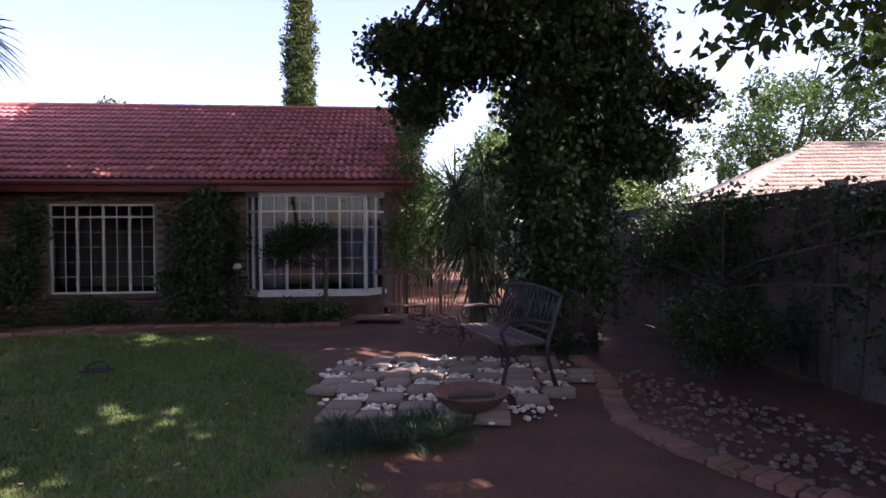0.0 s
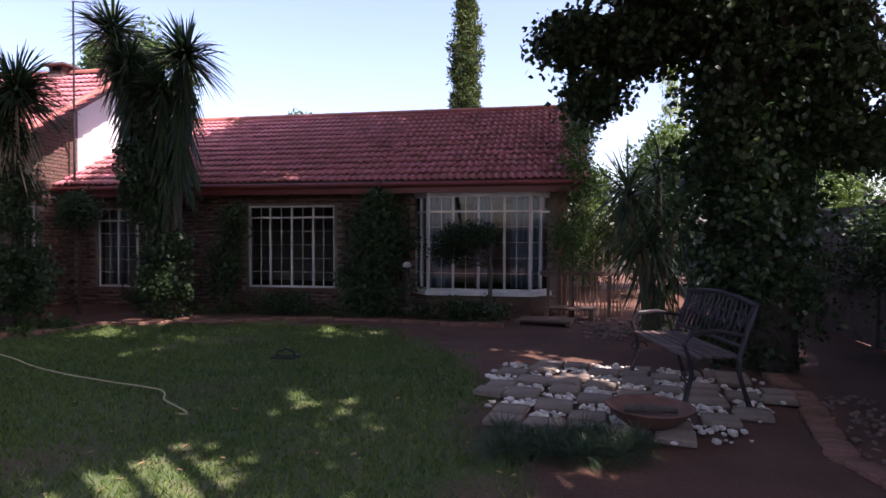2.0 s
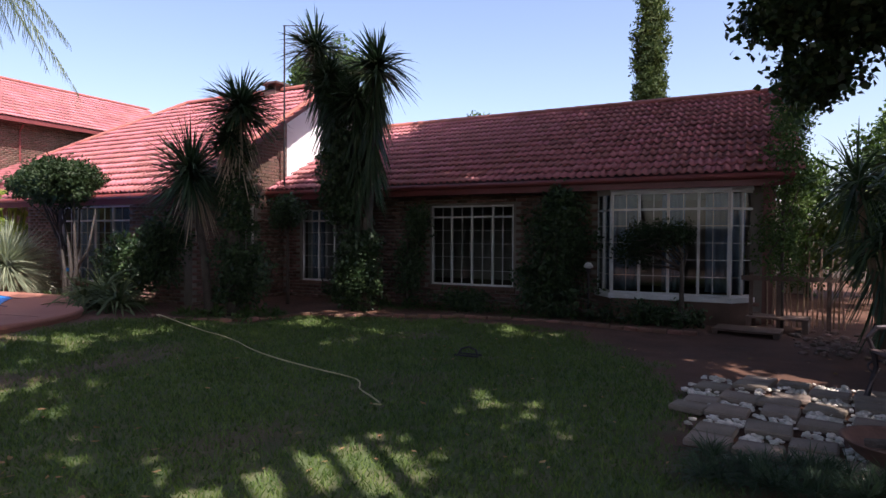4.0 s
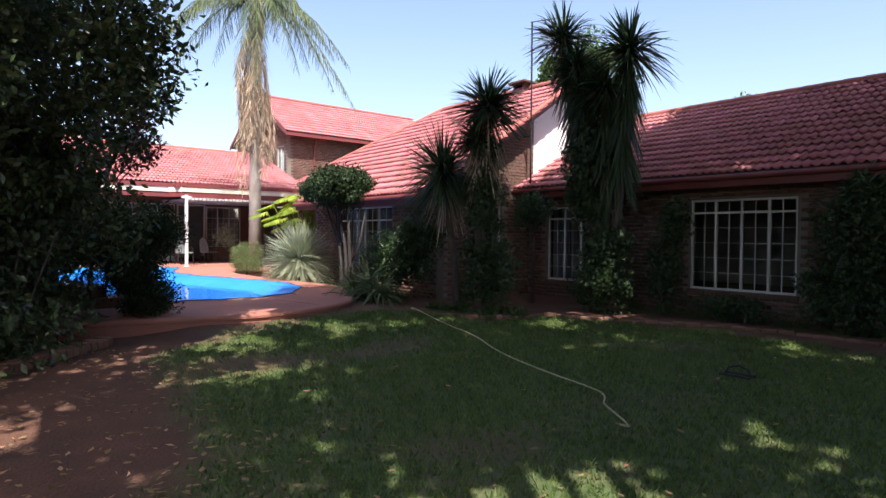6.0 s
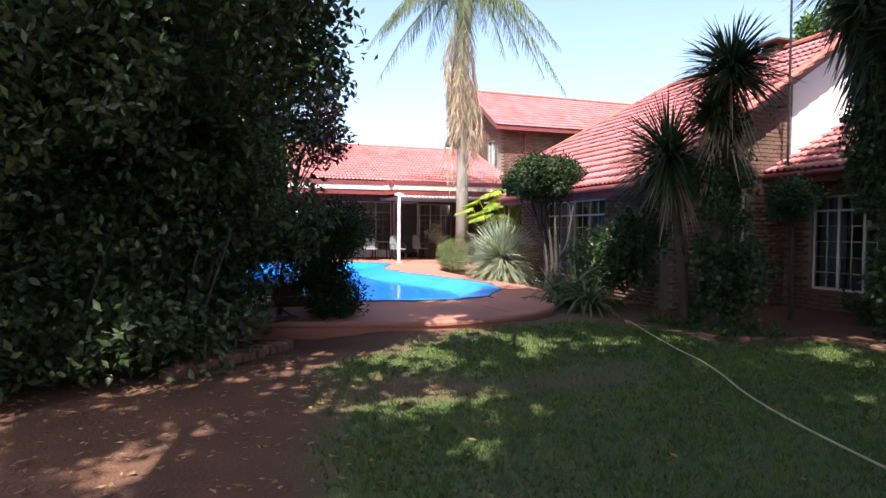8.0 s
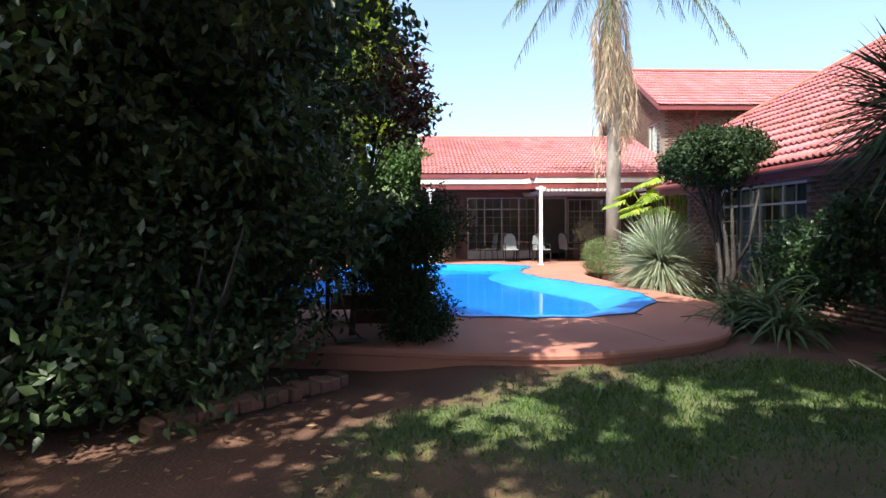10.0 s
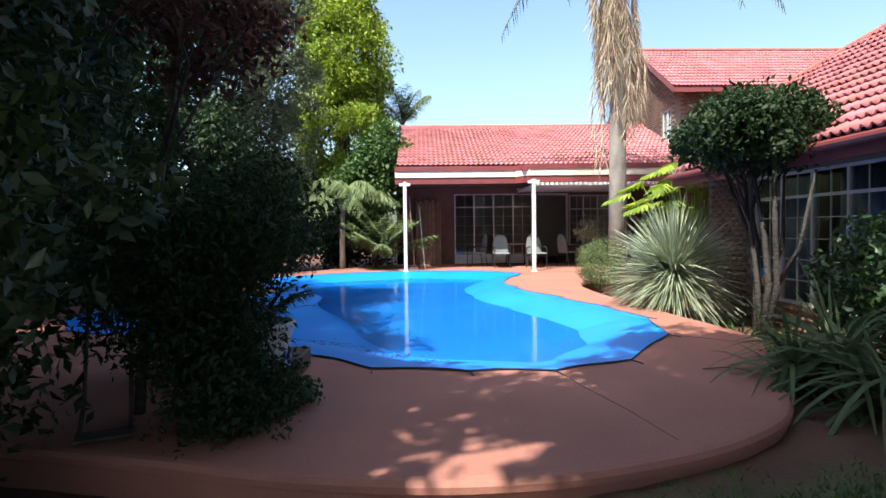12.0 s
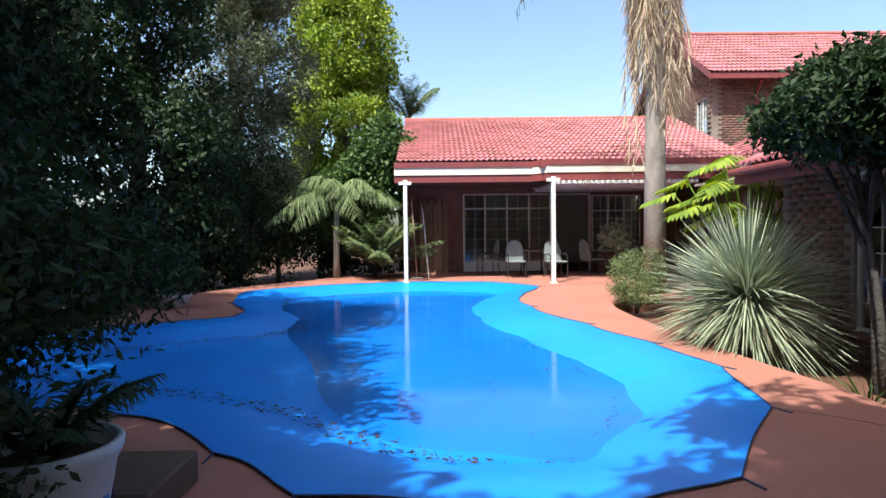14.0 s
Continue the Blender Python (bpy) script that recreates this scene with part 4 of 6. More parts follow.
def build_cover():
    n = len(COVER)
    per = 5
    outline = []
    cen = np.array([-16.8, 3.3])
    for i in range(n):
        for k in range(2):
            p = COVER[i] + (COVER[(i + 1) % n] - COVER[i]) * k / 2
            ph = ((i * 2 + k) % (per * 2)) / (per * 2)
            sc = 0.10 * math.sin(math.pi * ph)
            outline.append(p + unit((cen - p)[None])[0] * sc)
    outline = np.array(outline)
    st = 0.11
    xs, ys = np.arange(-24.6, -10.2, st), np.arange(-1.8, 7.6, st)
    X, Y = np.meshgrid(xs, ys, indexing="ij")
    q = np.stack([X.ravel(), Y.ravel()], 1)
    d = loop_dist(q, outline)
    snap = (d < 0) & (d > -st * 1.0)
    # pull the rim of the grid onto the outline
    ob_ = np.array(outline)
    for idx in np.where(snap | ((d >= 0) & (d < st * 0.4)))[0]:
        a, b = ob_, np.roll(ob_, -1, 0)
        e = b - a
        s = np.clip(((q[idx] - a) * e).sum(1) / (e * e).sum(1), 0, 1)
        c = a + s[:, None] * e
        q[idx] = c[np.argmin(((c - q[idx]) ** 2).sum(1))]
    d2 = loop_dist(q, outline)
    s = np.clip((np.maximum(d2, 0) - 0.15) / 1.15, 0, 1)
    s = s * s * (3 - 2 * s)
    z = DZ + 0.012 - 0.24 * s
    wr = np.array([noise.noise((x * 1.4, y * 1.4, 2.0)) * 0.012 + noise.noise((x * 5, y * 2.5, 5.0)) * 0.004 for x, y in q])
    z = z + wr * np.clip(d2 * 3, 0, 1)
    ny = len(ys)
    ok = (d > -st * 1.0)
    i, j = np.meshgrid(np.arange(len(xs) - 1), np.arange(ny - 1), indexing="ij")
    a = (i * ny + j).ravel()
    f = np.stack([a, a + ny, a + ny + 1, a + 1], 1)
    f = f[ok[f].all(1)]
    used = np.unique(f)
    remap = np.full(len(q), -1)
    remap[used] = np.arange(len(used))
    me = np_mesh("pool_cover", np.stack([q[used, 0], q[used, 1], z[used]], 1), remap[f], M_COVER, True)
    cover = tagged(new("pool_cover", me), "bright blue pool cover sagging under a rain puddle", "pool cover")
    hem = [Vector((*p, DZ + 0.018)) for p in outline]
    part("hem", tube(hem + [hem[0]], [0.005] * (len(hem) + 1), 6), M_HEM, cover, "dark stitched hem")
    for i in range(0, n, per):
        p = COVER[i]
        o = unit((p - cen)[None])[0]
        part("tie_cord", tube([(p[0], p[1], DZ + 0.015), (p[0] + o[0] * 0.14, p[1] + o[1] * 0.14, DZ + 0.006)], [0.006, 0.006], 5), M_HEM, cover)
    # rain water in the sag
    inner = smooth_loop([(-12.29, 4.55), (-12.03, 5.43), (-12.72, 6.22), (-13.79, 6.49), (-15.04, 6.29), (-16.93, 5.75), (-18.69, 5.34), (-20.35, 5.37), (-21.86, 5.65), (-22.30, 3.46), (-21.85, 2.06), (-19.99, 1.40), (-18.33, 1.57), (-17.29, 2.24), (-15.56, 2.82), (-13.62, 3.28), (-12.56, 3.87)], 6)
    bm = bmesh.new()
    vs = [bm.verts.new((*p, DZ - 0.155)) for p in inner + unit(inner - cen) * 0.35]
    bm.faces.new(vs)
    w = part("puddle", bm, M_WATER)
    w.visible_shadow = False
    tagged(w, "shallow rain puddle lying on the blue pool cover", "water", kind="structure")
    rng = np.random.default_rng(21)
    m = 700
    cand = np.stack([rng.uniform(-23.0, -11.4, 30000), rng.uniform(-0.5, 6.8, 30000)], 1)
    dd = loop_dist(cand, outline)
    drift = np.array([noise.noise((x * 0.9, y * 0.9, 8.0)) for x, y in cand])
    low = cand[:, 1] < 4.6
    keep = (np.abs(dd - 1.0 - drift * 0.2) < np.where(low, 0.08 + 0.13 * np.clip(drift + 0.2, 0, 1), 0.012)) | ((dd > 1.0) & (rng.uniform(0, 1, 30000) < 0.006))
    pp = cand[keep][:1700]
    m = len(pp)
    pts = np.stack([pp[:, 0], pp[:, 1], np.full(m, DZ - 0.145)], 1)
    me = leaves_mesh("leaf_litter", pts, 0.06, M_WETLEAF, rng, 0.5, 0.0)
    vz = np.array([v.co[:] for v in me.vertices])
    vz[:, 2] = DZ - 0.147 + (vz[:, 2] - (DZ - 0.145)) * 0.15
    me.vertices.foreach_set("co", vz.astype(np.float32).ravel())
    tagged(new("leaf_litter", me), "brown leaf litter gathered at the puddle's edge", "leaves", kind="stuff")


build_cover()

# ---- trees and plants ----
def tree(name, base, label, category, crowns, material, leaf, n_leaf, trunk_r=0.15, trunk_top=2.5, lean=(0, 0), clump=0.5, n_clump=90, width=0.5, limbs=7, droop=0.3, seed=1, bark=None, shell=0.5, smallest=0.015):
    """A tapered trunk, limbs that reach into the crowns, and crowns of clumped leaves. crowns: (dx, dy, z, rx, ry, rz)."""
    rng = np.random.default_rng(seed)
    bark = bark or M_BARK
    t = thing(name, base[0], base[1], base[2], label, category)
    top = Vector((lean[0], lean[1], trunk_top))
    pts = [Vector((0, 0, -0.1)), Vector((lean[0] * 0.2, lean[1] * 0.2, trunk_top * 0.35)), Vector((lean[0] * 0.6, lean[1] * 0.6, trunk_top * 0.7)), top]
    part("trunk", tube(pts, [trunk_r * 1.25, trunk_r, trunk_r * 0.85, trunk_r * 0.65], 10), bark, t, smooth=True)
    P = []
    for k, (dx, dy, z, rx, ry, rz) in enumerate(crowns):
        share = int(n_leaf * (rx * ry * rz) ** 0.5 / sum((c[3] * c[4] * c[5]) ** 0.5 for c in crowns))
        p, cc = clumps(rng, (dx, dy, z), (rx, ry, rz), n_clump, share, clump, shell)
        P.append(p)
        for i in range(max(2, limbs // len(crowns))):
            c = Vector(cc[rng.integers(0, len(cc))])
            s = pts[-1].lerp(pts[-2], rng.uniform(0, 0.9))
            mid = s.lerp(c, 0.5) + Vector(rng.normal(size=3) * 0.12) + Vector((0, 0, 0.1))
            part("limb", tube([s, mid, c], [trunk_r * 0.45, trunk_r * 0.28, smallest], 6), bark, t, smooth=True)
    part("crown", leaves_mesh("crown", np.concatenate(P), leaf, material, rng, width, droop), None, t)
    return t


tree("ivy_covered_tree", (3.07, 7.64, 0), "tall old tree wrapped in dark green ivy", "tree",
     [(-2.2, 0.0, 3.95, 0.5, 0.4, 0.22), (-1.95, 0.2, 3.3, 0.34, 0.3, 0.2), (1.35, -0.4, 3.3, 0.28, 0.28, 0.12), (1.0, -0.3, 2.6, 0.22, 0.25, 0.25), (-0.15, 0.05, 0.9, 0.7, 0.65, 1.1), (-0.15, 0.05, 2.1, 0.78, 0.7, 1.0), (-0.1, 0.1, 3.0, 0.95, 0.85, 1.3), (-0.7, -0.1, 4.45, 1.2, 1.1, 0.75), (0.1, 0.2, 4.3, 0.95, 0.9, 0.9), (-1.3, 0.0, 3.9, 0.65, 0.6, 0.3), (0.5, -0.2, 3.4, 0.5, 0.5, 0.6)],
     M_IVY, 0.09, 92000, 0.30, 6.5, (-0.3, 0.2), 0.30, 120, 0.75, 34, 0.4, 11, shell=0.15)
# Added out of view; its crowns shade lawn, stone paving and pool deck.
tree("garden_tree", (4.35, -1.75, 0), "unseen leafy tree by the wall, added to shade the garden", "tree",
     [(-4.07, 4.41, 7.9, 5.6, 5.4, 1.7), (-10.03, 0.25, 7.2, 3.4, 3.2, 1.6), (2.75, 3.55, 7.6, 5, 5, 1.7), (-9.74, 7.1, 7.4, 2, 1.7, 1), (-10.63, 2.47, 7.3, 1.3, 1, 0.7), (-9.4, 5.1, 7.6, 1.4, 1.1, 0.5), (-1.4, 6.42, 8.4, 2, 1.8, 0.6), (0.2, 3, 3.7, 2.2, 1.5, 0.8), (0.4, 0.4, 4.1, 1.8, 1.6, 0.8), (3.38, 2.2, 7, 3.4, 3.2, 0.8)], M_LEAFD, 0.30, 84000, 0.28, 4.8, (-0.4, 0.6), 0.66, 100, 0.6, 16, 0.2, 12, shell=0.05)
# Unseen tree, added so its high crowns shade the low wing's roof and walls.
tree("shade_tree", (7.35, 4.05, 0), "unseen high-crowned tree, added to shade the low wing", "tree",
     [(-6.12, 7.53, 10.6, 6.3, 4, 1.5), (-12.47, 3.47, 9.6, 1.3, 1, 0.7), (-7.1, 10.28, 10.4, 3.2, 1, 0.7), (-10.51, 6.91, 10.5, 2.4, 2.8, 1.3), (-6.31, 4, 10, 6.5, 2.6, 1.4), (-3.72, 7.43, 10.6, 2.4, 1.9, 0.8), (-2.9, 5.08, 10.4, 2, 1.3, 0.6), (1.26, 3.69, 10.4, 2.2, 2, 0.7), (-10.84, 2.21, 10.2, 2, 1.7, 0.7)], M_LEAFD, 0.30, 94000, 0.28, 6.5, (-0.8, 0), 0.75, 130, 0.6, 12, 0.2, 90, shell=0.05)
# Off-view addition: small leaf clumps break the sunlight on soil and deck.
tree("garden_tree", (-3.15, -3.15, 0), "unseen slim tree, added to dapple soil bed and paving", "tree", [(-4.6, 7.5, 7.4, 1.5, 1.1, 0.5), (-3.2, 6.6, 7.4, 1.3, 0.9, 0.4), (-2.84, 5.45, 7.4, 1, 0.7, 0.3), (-2.44, 6.55, 7.4, 0.6, 0.3, 0.2), (-3.74, 6.3, 7.4, 0.4, 0.25, 0.2), (-1.43, 3.85, 7.2, 1, 0.9, 0.4), (3.27, 1.47, 7.3, 2.2, 1.6, 0.5), (-3.64, 7.6, 7.4, 1.5, 1, 0.4), (-4.64, 8.4, 7.4, 1.3, 1, 0.4), (0.86, 6.3, 7.4, 1.6, 1.2, 0.4), (1.27, 4.97, 7.3, 1.7, 1, 0.4)], M_LEAFD, 0.16, 25000, 0.09, 6.6, (-0.8, 1.0), 0.3, 46, 0.5, 6, 0.2, 101, M_SHADEBARK, shell=0.1)
tree("overhanging_branch_tree", (4.66, 1.24, 0), "slender tree by the wall with large drooping leaves", "tree",
     [(-0.7, 2.9, 3.75, 0.9, 1.0, 0.55), (0.3, 3.3, 3.3, 0.55, 0.7, 0.45), (-0.2, 2.0, 4.4, 1.4, 1.5, 0.8), (-1.3, 2.8, 3.2, 0.3, 0.35, 0.3), (-0.95, 2.95, 3.55, 0.5, 0.5, 0.3)], M_LEAFM, 0.11, 3600, 0.09, 3.9, (-0.2, 1.2), 0.35, 50, 0.7, 14, 0.9, 13)
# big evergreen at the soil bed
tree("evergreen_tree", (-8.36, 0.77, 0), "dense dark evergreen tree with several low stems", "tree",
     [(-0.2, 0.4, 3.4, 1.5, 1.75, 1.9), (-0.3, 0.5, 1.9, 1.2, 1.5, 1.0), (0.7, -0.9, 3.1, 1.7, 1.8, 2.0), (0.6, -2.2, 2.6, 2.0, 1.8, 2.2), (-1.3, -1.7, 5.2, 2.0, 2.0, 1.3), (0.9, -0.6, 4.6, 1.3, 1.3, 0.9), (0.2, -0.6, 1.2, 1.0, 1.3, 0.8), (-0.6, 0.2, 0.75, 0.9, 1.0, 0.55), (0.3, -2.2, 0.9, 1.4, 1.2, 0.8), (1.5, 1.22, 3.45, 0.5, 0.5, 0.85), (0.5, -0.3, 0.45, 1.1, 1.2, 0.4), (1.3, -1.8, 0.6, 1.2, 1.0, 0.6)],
     M_EVER, 0.105, 120000, 0.09, 2.4, (-0.25, 0.7), 0.34, 170, 0.5, 26, 0.3, 14, M_SHADEBARK, shell=0.3)
stems = thing("bush_stems", -7.97, 0.45, 0, "bare grey leaning stems under the dark evergreen", "stems")
for k in range(5):
    r_ = np.random.default_rng(60 + k)
    a = r_.uniform(-1, 1)
    x0, y0 = r_.uniform(-0.8, 0.5), r_.uniform(-0.9, 0.9)
    part("stem", tube([(x0, y0, -0.05), (x0 + 0.15 * a, y0 + 0.25, 0.6), (x0 + 0.3 * a, y0 + 0.5 + 0.2 * a, 1.5)], [0.02, 0.016, 0.009], 6), M_SHADEBARK, stems)
tree("copper_shrub", (-9.86, 2.10, 0.25), "copper-tinged shrub at the edge of the pool paving", "shrub",
     [(0.05, 0.5, 2.75, 0.55, 0.5, 0.55)], M_LEAFR, 0.08, 2600, 0.03, 2.2, (0, 0.3), 0.25, 40, 0.5, 5, 0.2, 15)
tree("pool_side_shrub", (-9.40, 2.95, 0.1), "small dark clipped shrub on a thin trunk", "shrub",
     [(-0.25, -0.05, 1.35, 0.62, 0.5, 0.42), (-0.1, -0.5, 1.1, 0.5, 0.5, 0.5), (-0.2, -0.3, 0.75, 0.55, 0.45, 0.3), (-0.05, -0.1, 0.4, 0.42, 0.4, 0.35)], M_LEAFD, 0.055, 22000, 0.025, 1.0, (-0.1, 0), 0.2, 110, 0.4, 9, 0.2, 16, M_SHADEBARK, shell=0.2)
tree("pool_side_shrub", (-10.81, 1.71, 0.25), "dark feathery shrub shading the pool corner", "shrub",
     [(0.1, 0.2, 1.2, 0.7, 0.75, 0.9), (-0.3, 0.9, 1.2, 0.35, 0.35, 0.3)], M_LEAFD, 0.06, 12000, 0.03, 0.8, (0, 0), 0.22, 100, 0.35, 9, 0.1, 17, M_SHADEBARK, shell=0.2)
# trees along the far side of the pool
# The last two crowns are added above the view to shade the pool cover.
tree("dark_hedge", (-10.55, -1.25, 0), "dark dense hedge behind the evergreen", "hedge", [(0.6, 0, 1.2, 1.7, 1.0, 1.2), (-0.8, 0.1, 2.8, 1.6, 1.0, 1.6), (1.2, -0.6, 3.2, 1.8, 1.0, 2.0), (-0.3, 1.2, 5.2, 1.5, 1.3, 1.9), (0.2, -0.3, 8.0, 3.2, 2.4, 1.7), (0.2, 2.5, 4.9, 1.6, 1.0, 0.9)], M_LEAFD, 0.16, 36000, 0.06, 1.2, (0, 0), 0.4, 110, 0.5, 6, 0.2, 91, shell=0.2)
tree("dark_hedge", (-17.51, -6.38, 0), "tall dark hedge behind the trees along the pool", "hedge", [(0, 0, 2.0, 3.6, 1.0, 2.0), (3.4, 0.5, 3.0, 2.6, 1.0, 3.0), (-5.0, 0.2, 2.4, 3.2, 1.0, 2.4), (3.0, 0.2, 6.0, 3.0, 1.2, 2.4), (-2.5, 0.2, 5.4, 3.2, 1.2, 2.2), (-6.5, 0.5, 5.6, 3.0, 1.4, 2.8)], M_LEAFD, 0.22, 34000, 0.07, 2.0, (0, 0), 0.45, 160, 0.55, 8, 0.2, 98, M_SHADEBARK, shell=0.15)
# Last crown added overhead, mostly unseen, to keep light off the pool's left arm.
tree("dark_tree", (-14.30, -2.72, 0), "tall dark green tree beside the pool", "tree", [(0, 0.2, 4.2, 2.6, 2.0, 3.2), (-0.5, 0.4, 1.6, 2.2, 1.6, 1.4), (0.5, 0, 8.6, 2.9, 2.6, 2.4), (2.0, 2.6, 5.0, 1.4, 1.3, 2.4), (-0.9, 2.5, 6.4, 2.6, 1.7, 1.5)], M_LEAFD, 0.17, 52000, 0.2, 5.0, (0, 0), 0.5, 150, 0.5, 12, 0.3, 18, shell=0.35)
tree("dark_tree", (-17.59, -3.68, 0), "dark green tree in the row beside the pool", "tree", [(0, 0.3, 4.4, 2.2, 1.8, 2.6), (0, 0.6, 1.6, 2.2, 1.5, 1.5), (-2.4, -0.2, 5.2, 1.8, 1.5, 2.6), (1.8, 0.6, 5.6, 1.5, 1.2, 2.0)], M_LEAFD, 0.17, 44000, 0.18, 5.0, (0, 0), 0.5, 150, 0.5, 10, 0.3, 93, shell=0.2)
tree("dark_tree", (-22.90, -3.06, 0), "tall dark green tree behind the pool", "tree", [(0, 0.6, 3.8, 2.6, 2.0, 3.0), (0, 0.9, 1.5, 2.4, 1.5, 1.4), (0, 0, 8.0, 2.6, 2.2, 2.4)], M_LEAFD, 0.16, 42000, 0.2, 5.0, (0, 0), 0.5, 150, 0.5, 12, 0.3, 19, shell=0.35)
tree("olive_tree", (-27.15, -2.19, 0), "grey-green olive-like tree with fine leaves", "tree", [(0, 0.5, 6.2, 2.2, 2.2, 3.4), (0.2, 0.8, 9.6, 2.0, 1.9, 1.9), (0, 1.0, 2.6, 2.4, 1.7, 2.0)], M_LEAFG, 0.15, 60000, 0.2, 6.0, (0, 0), 0.45, 210, 0.38, 12, 0.4, 20, shell=0.4)
tree("lime_conifer", (-33.24, 0.42, 0), "tall bushy lime-green conifer behind the house", "tree", [(0, 0, 5.4, 2.7, 2.5, 3.8), (0, 0.2, 9.4, 2.4, 2.3, 2.6), (0, -0.2, 12.4, 1.7, 1.6, 2.2)], M_LEAFL, 0.22, 70000, 0.22, 8.0, (0, 0), 0.55, 190, 0.42, 9, 0.0, 21, shell=0.55)
tree("leafy_shrub_tree", (-25.88, 2.45, 0), "mid-green shrub growing against the patio gable", "shrub", [(0, 0.2, 3.6, 0.95, 0.95, 1.4), (-0.1, -0.6, 2.6, 1.0, 1.0, 1.3)], M_LEAFM, 0.16, 15000, 0.07, 2.6, (0, 0), 0.35, 90, 0.55, 8, 0.3, 22, shell=0.45)
tree("dark_shrub", (-29.88, 0.88, 0), "dark shrubs filling the far corner", "shrub", [(0, 0, 1.8, 1.8, 1.9, 1.9), (1.2, -1.8, 2.2, 1.6, 1.8, 2.2), (2.2, 0.2, 0.9, 0.9, 1.0, 0.9), (2.4, 1.4, 1.0, 0.8, 0.8, 1.0)], M_LEAFD, 0.16, 15000, 0.07, 1.6, (0, 0), 0.4, 110, 0.5, 8, 0.3, 92, shell=0.2)
tree("dark_shrub", (-26.06, -0.50, 0), "dark green shrubbery at the end of the pool", "shrub", [(0, 0, 2.0, 1.6, 1.6, 2.0), (0.3, -1.6, 2.6, 1.6, 1.4, 2.4), (1.5, -0.9, 0.8, 1.6, 0.9, 0.8)], M_LEAFD, 0.12, 14000, 0.07, 2.0, (0, 0), 0.4, 90, 0.5, 8, 0.3, 23, shell=0.3)
# behind the house and wall
tree("cypress", (-3.73, 30.20, 0), "tall narrow dark green cypress behind the house", "tree", [(0, 0, 5.5, 0.95, 0.95, 4.6), (0.05, 0, 10.5, 0.85, 0.85, 3.2), (0.05, 0, 14.0, 0.5, 0.5, 3.4)], M_CYP, 0.20, 36000, 0.16, 10, (0, 0), 0.26, 320, 0.38, 6, -0.8, 24, shell=0.25)
tree("cypress", (4.39, 19.70, 0), "slim yellow-green cypress beyond the house corner", "tree", [(0, 0, 4.4, 0.4, 0.4, 3.6)], M_LEAFL, 0.10, 6000, 0.08, 5, (0, 0), 0.2, 120, 0.35, 4, -0.8, 25, shell=0.5)
tree("garden_tree", (-11.85, 29.36, 0), "light green tree top showing over the roof", "tree", [(0, 0, 6.8, 1.9, 1.6, 1.1)], M_LEAFM, 0.2, 3500, 0.15, 5.5, (0, 0), 0.5, 60, 0.5, 7, 0.2, 26)
tree("garden_tree", (-18.64, 25.29, 0), "bright green tree behind the gable", "tree", [(0, 0, 9.0, 2.8, 2.2, 2.2)], M_LEAFM, 0.24, 9000, 0.2, 6.5, (0, 0), 0.6, 80, 0.5, 8, 0.2, 27)
tree("neighbour_tree", (7.91, 19.60, 0), "bright green tree beyond the boundary wall", "tree", [(0, 0, 2.9, 2.0, 1.8, 1.3), (2.4, 3.0, 3.8, 2.4, 2.0, 1.4)], M_LEAFM, 0.18, 12000, 0.14, 2.6, (0, 0), 0.5, 90, 0.5, 8, 0.3, 28)
tree("neighbour_tree", (18.87, 25.47, 0), "spreading green tree behind the neighbouring roof", "tree", [(0, 0, 6.2, 4.6, 4.0, 2.6), (3, -3, 8.5, 3.6, 3.4, 2.4)], M_LEAFM, 0.24, 15000, 0.2, 4.5, (0, 0), 0.7, 90, 0.5, 9, 0.3, 29)
tree("leafy_shrub_tree", (1.9, 18.2, 0), "mid-green shrubs behind the house corner", "shrub", [(0, 0, 1.5, 1.0, 1.0, 1.5), (-0.1, 0.3, 3.0, 0.8, 0.8, 0.8), (1.5, 0.8, 1.6, 1.0, 1.0, 1.5)], M_LEAFM, 0.14, 9000, 0.07, 1.8, (0, 0), 0.35, 80, 0.5, 7, 0.3, 94, shell=0.3)
tree("neighbour_tree", (3.51, 16.76, 0), "dark leafy tree between house and wall", "tree", [(-0.4, -1.0, 2.4, 1.0, 1.0, 1.9), (0.2, 0.4, 3.4, 1.0, 1.2, 1.2)], M_LEAFM, 0.13, 9000, 0.1, 3, (0, 0), 0.35, 80, 0.5, 6, 0.3, 30)


